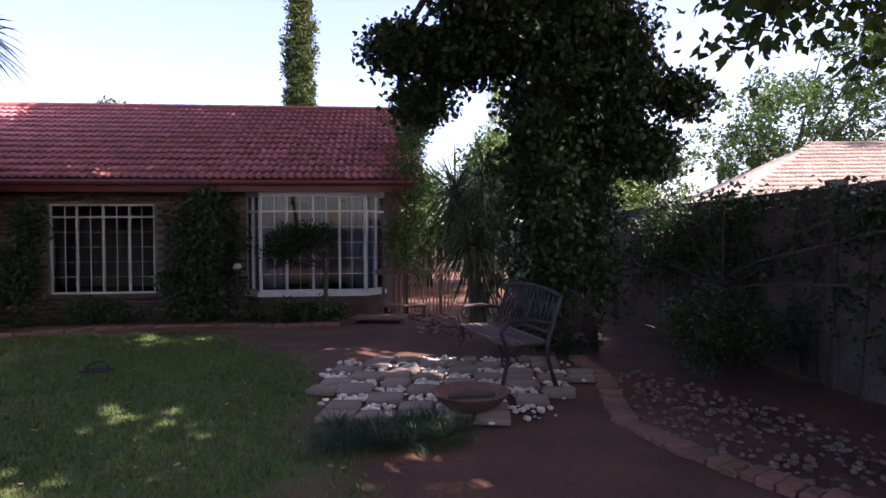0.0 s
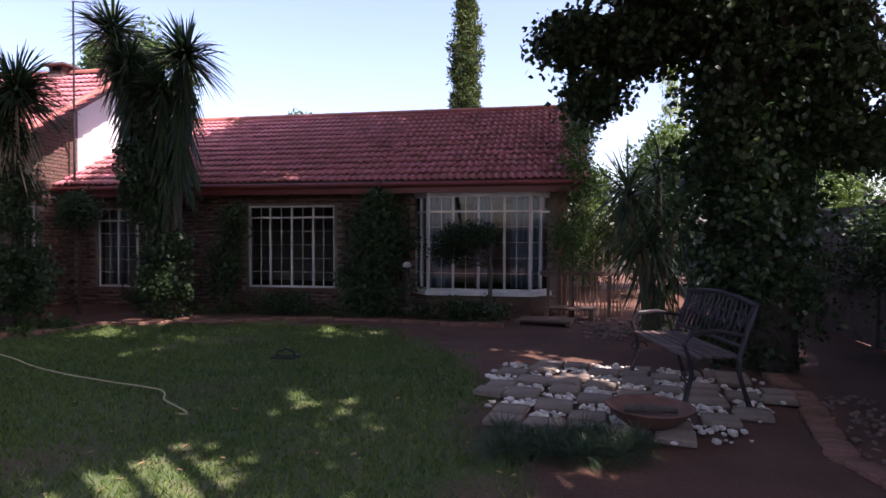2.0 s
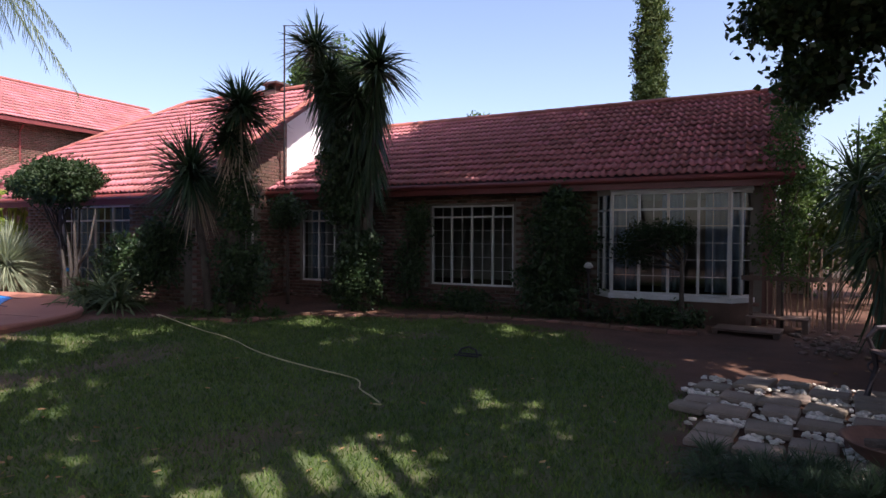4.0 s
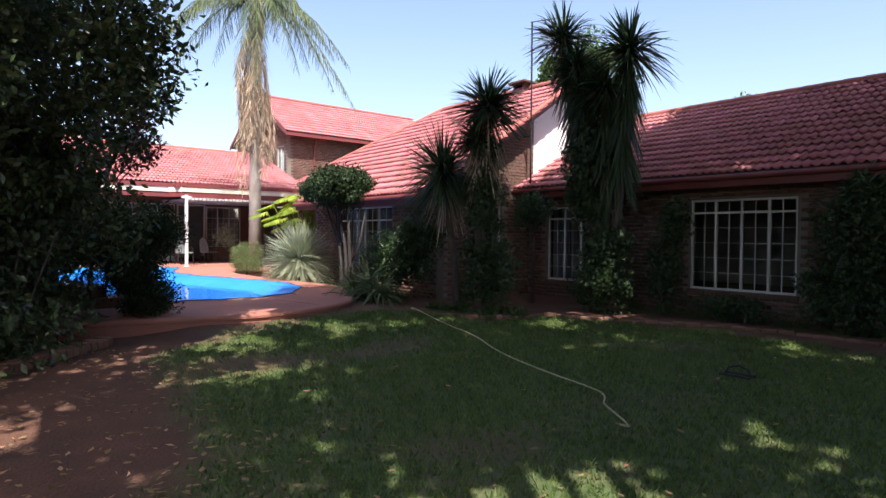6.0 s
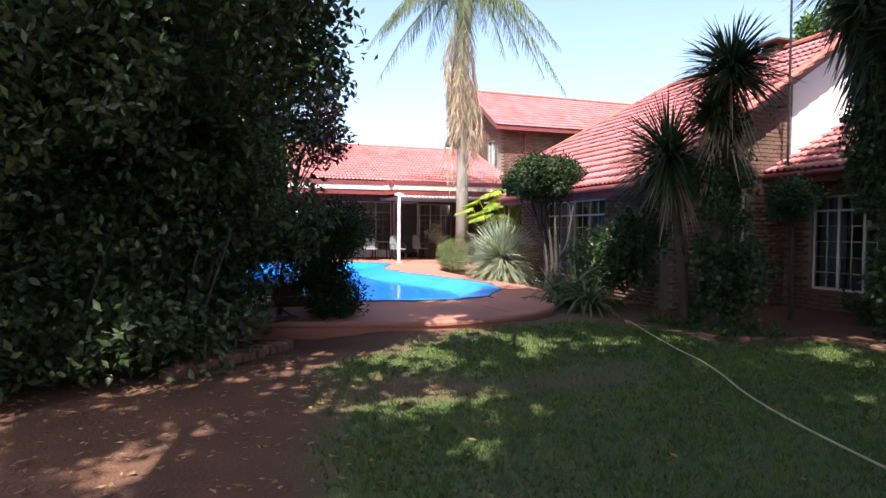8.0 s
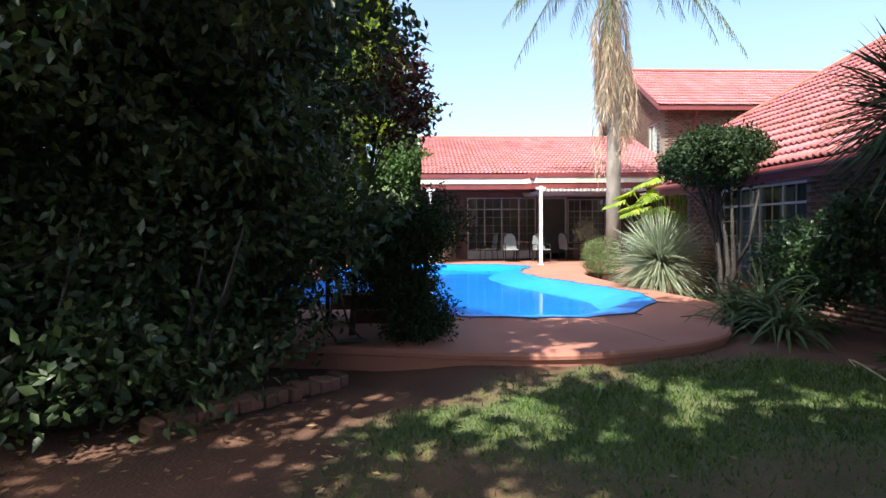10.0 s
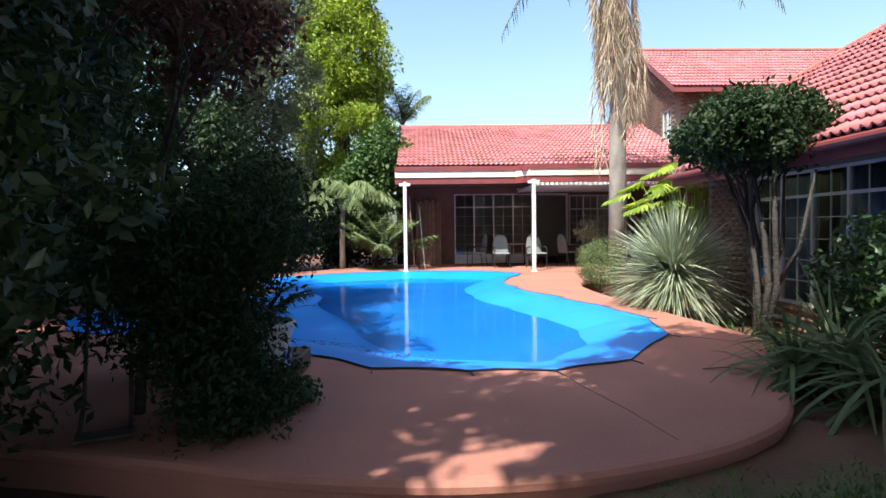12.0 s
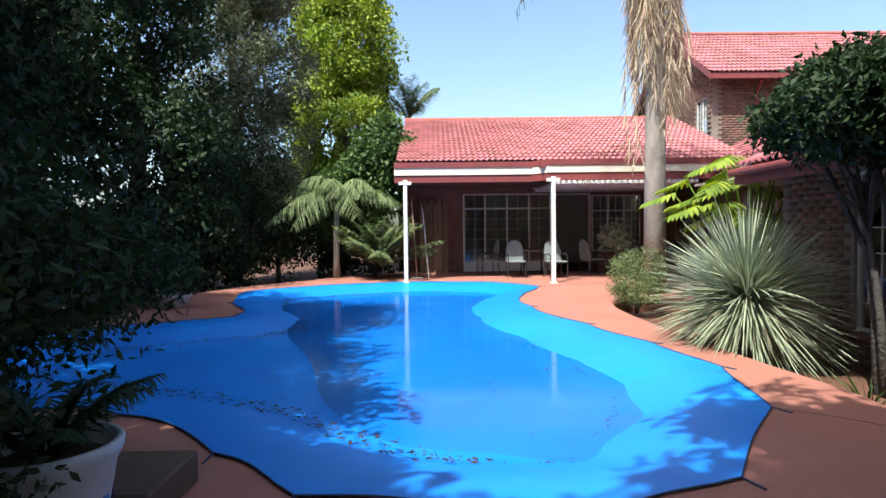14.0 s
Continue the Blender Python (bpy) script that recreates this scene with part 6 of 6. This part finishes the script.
for i in range(-3, 12):
    for j in range(-2, 12):
        u, v = i * 0.32 + (j % 2) * 0.03, j * 0.285
        x, y = 0.17 + cs * u - sn * v, 4.58 + sn * u + cs * v
        dd = loop_dist(np.array([[x, y]]), PATCH)[0]
        if dd < 0.02:
            continue
        if (i + j) % 2 == 0 or dd < 0.13 or rng.uniform() < 0.12:
            o = new("paver", stone_me)
            o.parent = pav
            o.matrix_basis = pose(x - 1.18 + rng.normal() * 0.012, y - 5.73 + rng.normal() * 0.012, 0.012 + rng.uniform(-0.006, 0.01), rng.normal() * 1.2, rng.normal() * 1.2, -9 + rng.normal() * 3) @ Matrix.Diagonal((rng.uniform(0.78, 0.95), rng.uniform(0.8, 0.95), 1, 1))
        else:
            peb += [(x + rng.uniform(-0.13, 0.13), y + rng.uniform(-0.11, 0.11)) for k in range(22)]
for k in range(260):
    p = PATCH[rng.integers(0, 9)] * 0.5 + PATCH[rng.integers(0, 9)] * 0.5 + rng.normal(size=2) * 0.1
    if loop_dist(p[None], PATCH)[0] > -0.05:
        peb.append(tuple(p))


def stones(name, pts, size, material, label, category, seed, z=0.0, flat=0.6):
    """Many rounded stones joined in one piece."""
    rng = np.random.default_rng(seed)
    bm = bmesh.new()
    bmesh.ops.create_icosphere(bm, subdivisions=1, radius=1)
    base = np.array([v.co[:] for v in bm.verts])
    faces = np.array([[v.index for v in f.verts] for f in bm.faces])
    bm.free()
    V, F = [], []
    for k, p in enumerate(pts):
        s = size * rng.uniform(0.55, 1.3)
        sc = np.array([1, rng.uniform(0.6, 0.9), flat * rng.uniform(0.7, 1.1)]) * s
        a = rng.uniform(0, 6.28)
        R = np.array([[math.cos(a), -math.sin(a), 0], [math.sin(a), math.cos(a), 0], [0, 0, 1]])
        V.append((base * (1 + rng.normal(size=(len(base), 1)) * 0.10) * sc) @ R.T + np.array([p[0], p[1], (p[2] if len(p) > 2 else z) + sc[2] * 0.6]))
        F.append(faces + k * len(base))
    ob = new(name, np_mesh(name, np.concatenate(V), np.concatenate(F), material, True))
    return tagged(ob, label, category, kind="stuff")


stones("pebbles", peb, 0.032, M_PEBBLE, "white and buff river pebbles between the pavers", "pebbles", 71, 0.032)

# brick kerbs
bm = box(-0.105, 0.105, -0.053, 0.053, 0.0, 0.11, 0.012)
kerb_me = bpy.data.meshes.new("brick")
bmesh.ops.recalc_face_normals(bm, faces=bm.faces)
bm.to_mesh(kerb_me)
bm.free()
kerb_me.materials.append(M_KERB)


def kerb(name, pts, label, z=0.0, step=0.112, upright=True, seed=1):
    rng = np.random.default_rng(seed)
    k = thing(name, pts[0][0], pts[0][1], 0, label, "kerb", kind="structure")
    P = np.array(pts, float)
    d = np.r_[0, np.cumsum(np.linalg.norm(np.diff(P, axis=0), axis=1))]
    st = step if upright else 0.225
    for s in np.arange(st / 2, d[-1], st):
        x, y = np.interp(s, d, P[:, 0]), np.interp(s, d, P[:, 1])
        x2, y2 = np.interp(s + 0.05, d, P[:, 0]), np.interp(s + 0.05, d, P[:, 1])
        a = math.degrees(math.atan2(y2 - y, x2 - x))
        o = new("brick", kerb_me)
        o.parent = k
        o.matrix_basis = pose(x - pts[0][0] + rng.normal() * 0.008, y - pts[0][1] + rng.normal() * 0.008, z + rng.uniform(-0.015, 0.012), rng.normal() * 2.5, rng.normal() * 2.5, a + (90 if upright else 0) + rng.normal() * 2)
    return k


kerb("soil_kerb", [(-7.35, 0.88), (-7.58, 1.1), (-8.14, 1.69), (-8.6, 2.1)], "raised red brick-on-edge kerb of the soil bed", 0.0, seed=80)
kerb("stone_bed_kerb", [(2.96, 7.06), (2.94, 6.14), (2.71, 5.21), (2.56, 4.51), (2.72, 3.85), (3.03, 3.24), (3.38, 2.72), (3.90, 1.70)], "curved red brick kerb round the stone bed, half buried", -0.07, seed=81)
kerb("house_bed_kerb", [(-9.30, 6.86), (-8.83, 7.24), (-8.05, 7.52), (-7.31, 7.94), (-7.02, 9.07), (-5.69, 9.49), (-4.29, 10.27), (-2.88, 10.45), (-1.27, 10.26), (-0.14, 10.16)], "low brick edging between lawn and house bed", -0.055, 0.112, False, 82)
rng = np.random.default_rng(83)
pts = []
while len(pts) < 480:
    p = np.array([rng.uniform(2.4, 4.4), rng.uniform(2.4, 5.6)])
    if 2.4 + abs(p[1] - 3.8) * 0.22 < p[0] < 3.5 + 0.35 * (4.6 - p[1]):
        pts.append((p[0] + 0.3, p[1] * 1.05 + 0.5, rng.uniform(-0.03, 0.03)))
stones("rubble_stones", pts, 0.03, M_STONE, "pinkish broken stones heaped in the border", "stones", 84, flat=0.7)
stones("rubble_stones", [(rng.uniform(1.1, 2.8), rng.uniform(9.1, 11.4), 0.0) for k in range(170)], 0.05, M_STONE, "small stones around the timber steps", "stones", 85)
# dry leaves on the soil
m = 900
lp = np.concatenate([np.stack([rng.uniform(-8.0, -2.5, m), rng.uniform(-1.0, 2.4, m), np.full(m, 0.02)], 1), np.stack([rng.uniform(-8, 3, 260), rng.uniform(1, 9, 260), np.full(260, 0.04)], 1)])
me = leaves_mesh("fallen_leaves", lp, 0.075, M_LITTER, rng, 0.5, 0.0)
vz = np.array([v.co[:] for v in me.vertices])
vz[:, 2] = 0.03 + (vz[:, 2] - 0.02) * 0.25
me.vertices.foreach_set("co", vz.astype(np.float32).ravel())
tagged(new("fallen_leaves", me), "scattered dry brown leaves on soil and lawn", "leaves", kind="stuff")

# hose on the lawn
hp = smooth_loop([(-8.37, 6.97), (-7.5, 6.8), (-6.51, 6.53), (-5.85, 6.25), (-5.22, 5.91), (-4.54, 5.63), (-3.8, 5.41), (-3.31, 5.29), (-3.05, 5.18), (-2.87, 4.94), (-2.75, 4.64)], 6)[:60]
hose = part("garden_hose", tube([(p[0], p[1], 0.035 + 0.1 * max(0.0, min(1.0, (-6.9 - p[0]) / 1.6))) for p in hp], [0.0085] * len(hp), 7), M_HOSE, smooth=True)
tagged(hose, "thin yellow garden hose snaking over the lawn", "hose")
spr = thing("lawn_sprinkler", -2.62, 6.93, 0.02, "small dark lawn sprinkler lying on the grass", "sprinkler")
part("hoop", tube([(-0.14, 0, 0), (-0.1, 0.02, 0.08), (0, 0.03, 0.11), (0.1, 0.02, 0.08), (0.14, 0, 0)], [0.012] * 5, 7), M_IRON, spr)
part("foot", tube([(-0.16, -0.06, 0.012), (0.16, -0.06, 0.012)], [0.012] * 2, 7), M_IRON, spr)
part("foot", tube([(-0.16, 0.07, 0.012), (0.16, 0.07, 0.012)], [0.012] * 2, 7), M_IRON, spr)

# timber steps and bird table by the corner
for nm, x, y, z, w_, d_ in (("timber_step", 0.5, 10.7, 0.06, 0.95, 0.6), ("timber_step", 0.95, 11.4, 0.2, 0.9, 0.55)):
    st = thing(nm, x, y, 0, "low dark timber step platform by the house", "step", "garden steps", rz=-8)
    for k in range(5):
        part("board", box(-w_ / 2, w_ / 2, -d_ / 2 + k * d_ / 5 + 0.006, -d_ / 2 + (k + 1) * d_ / 5 - 0.006, z, z + 0.035, 0.004), M_TIMBER, st)
    for sx in (-w_ / 2 + 0.05, w_ / 2 - 0.05):
        part("bearer", box(sx - 0.04, sx + 0.04, -d_ / 2 + 0.02, d_ / 2 - 0.02, 0, z - 0.002), M_TIMBER, st)
rail = thing("timber_rail", 0.55, 11.34, 0, "short dark timber post and rail by the bay", "railing")
for x in (0.0, 0.4, 1.1):
    part("post", box(x - 0.03, x + 0.03, -0.03, 0.03, 0, 0.95, 0.005), M_TIMBER, rail)
part("rail", box(-0.15, 1.25, -0.045, -0.032, 0.82, 0.9), M_TIMBER, rail)
cane = thing("cane_fence", 0.81, 11.98, 0, "upright dry cane stakes by the house corner", "fence")
rng = np.random.default_rng(86)
for k in range(16):
    x = k * 0.075
    part("cane", tube([(x, rng.normal() * 0.05, 0), (x + rng.normal() * 0.04, rng.normal() * 0.05, rng.uniform(0.9, 1.5))], [0.014, 0.011], 6), M_CANE, cane)
lamp = thing("garden_lamp", -2.10, 11.09, 0, "small white-capped garden lamp on a post", "lamp")
part("post", tube([(0, 0, 0), (0, 0, 0.9)], [0.025, 0.025], 8), M_IRON, lamp)
part("cap", lathe([(0.0, 1.06), (0.05, 1.05), (0.085, 1.0), (0.085, 0.97), (0.03, 0.95), (0.0, 0.95)], 14), M_WHITE, lamp, "white cap", True)
part("lantern", lathe([(0.0, 0.88), (0.04, 0.88), (0.05, 0.95), (0.0, 0.95)], 12), M_IRON, lamp)

# potted cycad on a brick step
ped = thing("brick_plinth", -10.60, 2.50, 0.25, "low brown brick plinth beside the pool corner", "plinth")
part("block", box(-0.62, -0.06, -0.45, 0.5, 0, 0.17, 0.012), M_BRICK, ped)
part("upper_block", box(-0.66, -0.16, -0.75, 0.02, 0.17, 0.36, 0.012), M_BRICK, ped)
pot = thing("flower_pot", -10.30, 2.80, 0.25, "large white glazed pot with faint blue pattern", "pot")
part("pot", lathe([(0.0, 0.02), (0.15, 0.02), (0.165, 0.05), (0.2, 0.25), (0.235, 0.45), (0.26, 0.50), (0.265, 0.53), (0.255, 0.545), (0.235, 0.54), (0.222, 0.5), (0.21, 0.46), (0.0, 0.45)], 36), M_POT, pot, smooth=True)
part("soil", lathe([(0.0, 0.475), (0.212, 0.468)], 24), M_SOIL, pot)
for a in (0.3, 1.4, 2.6, 3.7, 4.9):
    bm = lathe([(0.0, 0.0), (0.04, 0.004), (0.06, 0.0)], 10)
    part("motif", bm, M_BLUE, pot, at=Matrix.Translation((math.cos(a) * 0.214, math.sin(a) * 0.214, 0.30)) @ pose(0, 0, 0, 0, 80, math.degrees(a)) @ Matrix.Diagonal((1.5, 1, 1, 1)))
feather_palm("potted_cycad", -10.30, 2.80, 0.7, "young green cycad growing in the white pot", 0.02, 11, 0.62, 0.16, 87, None, M_LEAFD, 0.55, (0.5, 1.3), 30, 0.018, 0.1, "cycad")
cr = thing("creeping_plant", -10.02, 2.81, 0.25, "dark creeping plant spilling beside the pot", "plant")
rng = np.random.default_rng(88)
part("foliage", leaves_mesh("foliage", clumps(rng, (0.08, 0.1, 0.12), (0.4, 0.38, 0.12), 50, 2400, 0.09, 0.3)[0] * np.array([1, 1, 1]), 0.045, M_IVY, rng, 0.6, 0.2), None, cr)
pot2 = thing("flower_pot", -18.69, -0.42, 0.25, "shallow white pot at the far pool edge", "pot")
part("pot", lathe([(0.0, 0.0), (0.2, 0.0), (0.3, 0.2), (0.33, 0.24), (0.29, 0.24), (0.2, 0.1), (0.0, 0.1)], 24), M_POT, pot2, smooth=True)
part("foliage", leaves_mesh("foliage", clumps(rng, (0, 0, 0.75), (0.5, 0.5, 0.55), 50, 2600, 0.15, 0.3)[0], 0.07, M_LEAFD, rng, 0.5, 0.3), None, pot2)
shears = thing("garden_trolley", -9.84, 1.90, 0.25, "old grey metal garden trolley frame under the bush", "trolley", rz=25)
part("frame", tube([(0.5, 0.15, 0.03), (0.1, 0.15, 0.12), (-0.5, 0.15, 0.75)], [0.014] * 3, 7), M_BARK, shears)
part("frame", tube([(0.5, -0.12, 0.03), (0.1, -0.12, 0.12), (-0.5, -0.12, 0.75)], [0.014] * 3, 7), M_BARK, shears)
part("toe_plate", box(0.45, 0.62, -0.14, 0.17, 0.02, 0.035), M_BARK, shears)
part("crossbar", tube([(-0.2, -0.12, 0.44), (-0.2, 0.15, 0.44)], [0.011] * 2, 7), M_BARK, shears)


# patio furniture
def patio_chair(x, y, rz):
    """Tubular chair with a rounded cloth back; its back toward -y before turning."""
    c = thing("patio_chair", x, y, 0.25, "metal patio chair with rounded grey-green cloth back", "chair", "chairs round the patio table", rz=rz)
    for sx in (-0.24, 0.24):
        part("leg", tube([(sx, 0.24, 0), (sx, 0.22, 0.44)], [0.014] * 2, 7), M_IRON, c)
        part("leg", tube([(sx, -0.3, 0), (sx, -0.24, 0.44)], [0.014] * 2, 7), M_IRON, c)
        part("armrest", tube([(sx, -0.26, 0.62), (sx, 0.05, 0.66), (sx, 0.24, 0.6), (sx, 0.23, 0.44)], [0.016] * 4, 7), M_IRON, c)
    s = bmesh.new()
    add_box(s, -0.24, 0.24, -0.24, 0.26, 0.42, 0.47, 0.02)
    part("seat", s, M_CLOTH, c)
    rim = [(-0.24, -0.24, 0.42), (-0.25, -0.29, 0.7), (-0.2, -0.33, 0.92), (-0.1, -0.345, 1.01), (0, -0.35, 1.03), (0.1, -0.345, 1.01), (0.2, -0.33, 0.92), (0.25, -0.29, 0.7), (0.24, -0.24, 0.42)]
    part("back_frame", tube(rim, [0.014] * 9, 7), M_IRON, c)
    bm = bmesh.new()
    fr, bk = [bm.verts.new((p[0] * 0.97, p[1] + 0.012, p[2] * 0.995)) for p in rim], [bm.verts.new((p[0] * 0.97, p[1] - 0.012, p[2] * 0.995)) for p in rim]
    for k in range(4):
        for a, b2 in ((fr, 1), (bk, 0)):
            bm.faces.new((a[k], a[k + 1], a[7 - k], a[8 - k]) if k < 3 else (a[3], a[4], a[5]))
    for k in range(9):
        bm.faces.new((fr[k], fr[(k + 1) % 9], bk[(k + 1) % 9], bk[k]))
    part("backrest", bm, M_CLOTH, c)
    return c


ch = patio_chair(-24.45, 6.50, -90)
for x, y, r in ((-24.18, 7.56, -80), (-25.26, 5.77, -165), (-25.01, 8.79, 25)):
    copy_thing(ch, pose(x, y, 0.25, 0, 0, r))
tb = thing("patio_table", -25.21, 7.10, 0.25, "dark round patio table between the chairs", "table")
part("tabletop", lathe([(0.0, 0.70), (0.56, 0.70), (0.58, 0.715), (0.58, 0.725), (0.56, 0.74), (0.0, 0.74)], 32), M_TIMBER, tb, smooth=False)
for a in range(4):
    q = radians(45 + 90 * a)
    part("leg", tube([(0.45 * math.cos(q), 0.45 * math.sin(q), 0), (0.38 * math.cos(q), 0.38 * math.sin(q), 0.7)], [0.022, 0.022], 8), M_IRON, tb)
pn = thing("pool_net", -24.64, 3.96, 0.25, "pool net and pole leaning by the patio post", "pool net")
part("pole", tube([(0.1, 0.12, 0), (-0.25, -0.05, 2.0)], [0.016, 0.016], 8), M_WHITE, pn)
part("hoop", tube([(-0.25 + 0.03 * math.sin(q), -0.05 + 0.14 * math.sin(q), 2.17 + 0.18 * -math.cos(q)) for q in np.linspace(0, 6.28, 15)], [0.012] * 15, 6), M_IRON, pn)
bp = thing("pool_brush", -24.58, 3.71, 0.25, "wooden-handled pool brush leaning by the post", "brush")
part("pole", tube([(0.15, 0.05, 0), (-0.2, -0.1, 2.25)], [0.017, 0.017], 8), M_CANE, bp)
part("head", box(0.1, 0.2, -0.12, 0.2, 0.0, 0.05), M_WHITE, bp)
plb = thing("planter_box", -26.00, 9.68, 0.25, "low brick planter under the patio window", "planter")
part("box", box(-0.3, 0.3, -0.55, 0.75, 0, 0.62, 0.01), M_BRICK, plb)

# neighbour beyond the wall
nb = thing("neighbour_house", 12.57, 17.80, 0, "neighbouring house with a pale tiled hip roof", "house", rz=-8)
part("wall", box(0, 12, 0.6, 9, 0, 2.55), M_CREAM, nb)
part("fascia", box(-0.7, 12.7, -0.1, -0.04, 2.42, 2.62), M_WHITE, nb, "white fascia board")
bm = bmesh.new()
vv = [bm.verts.new(c) for c in ((-0.7, -0.1, 2.6), (12.7, -0.1, 2.6), (12.7, 9.7, 2.6), (-0.7, 9.7, 2.6), (4.2, 4.8, 5.2), (8.0, 4.8, 5.2))]
for f in ((0, 1, 5, 4), (1, 2, 5), (2, 3, 4, 5), (3, 0, 4), (0, 3, 2, 1)):
    bm.faces.new([vv[k] for k in f])
nroof = part("roof", bm, M_PALETILE, nb)
# closing back rooms
wall_west = wall_panel("wall_west", "y", 16.0, 3.4, 0.2, [], M_INSIDE, (-33.4, 3.1, 0), "plain outer wall at the far side of the house")
room_div = wall_panel("wall_inner", "y", 8.0, 2.7, 0.12, [], M_INSIDE, (-30.8, 3.35, 0.25), "plain inner wall behind the patio room")

# ---- roof tiles and brickwork ----
roof_slope(roof_main, (MX0, EY - 0.06, EZ - 0.02), (REX + 0.03, EY - 0.06, EZ - 0.02), (0, RY - EY + 0.03, RZ - EZ), singles=300, stretch=(-6.2, 1.95))
roof_slope(roof_wing, (VX, E2Y - 0.06, E2Z - 0.02), (GX + 0.27, E2Y - 0.06, E2Z - 0.02), (0, R2Y - E2Y + 0.03, R2Z - E2Z), singles=300, stretch=(-14.5, -9), keep=lambda x, y, z: x > (LX + (y - E2Y) * (VX - LX) / (VY - E2Y) if y < VY else VX + (y - VY) * (HX - VX) / (R2Y - VY)))
roof_slope(roof_link, (-27.0, 11.46, 2.95), (-17.0, 11.46, 2.95), (0, 4.1, 2.05))
roof_slope(roof_upper, (TX + 0.6, TY - 0.28, TZ - 0.12), (TX + 0.6, TY + 10, TZ - 0.12), (TRX - TX - 0.6, 0, TRZ - TZ + 0.12))
roof_slope(roof_patio, (PEX + 0.04, 3.27, PEZ + 0.02), (PEX + 0.04, 12.65, PEZ + 0.02), (PRX - PEX, 0, PRZ - PEZ), singles=300, stretch=(-40, 0))
roof_slope(nroof, (-0.7, -0.12, 2.62), (12.7, -0.12, 2.62), (0, 4.9, 2.6), me=PALE_ME, gauge=0.36, keep=lambda x, y, z: x + 0.7 > (y + 0.1) and 12.7 - x > y * 0.95)
brick_courses(wall_front, MX1 - MX0, MZ - 0.1, H_MAIN)
brick_courses(wall_gable, GL, 5.4, H_GAB, top2, singles=280, single_from=(0.0, 2.0))
brick_courses(wall_wing, 5.86, 2.3, H_W2)
brick_courses(wall_upper, 6.4, 8.2, H_T, top3, zmin=3.4)
brick_courses(wall_upper2, 9.0, TZ - 0.1, [], zmin=3.4)
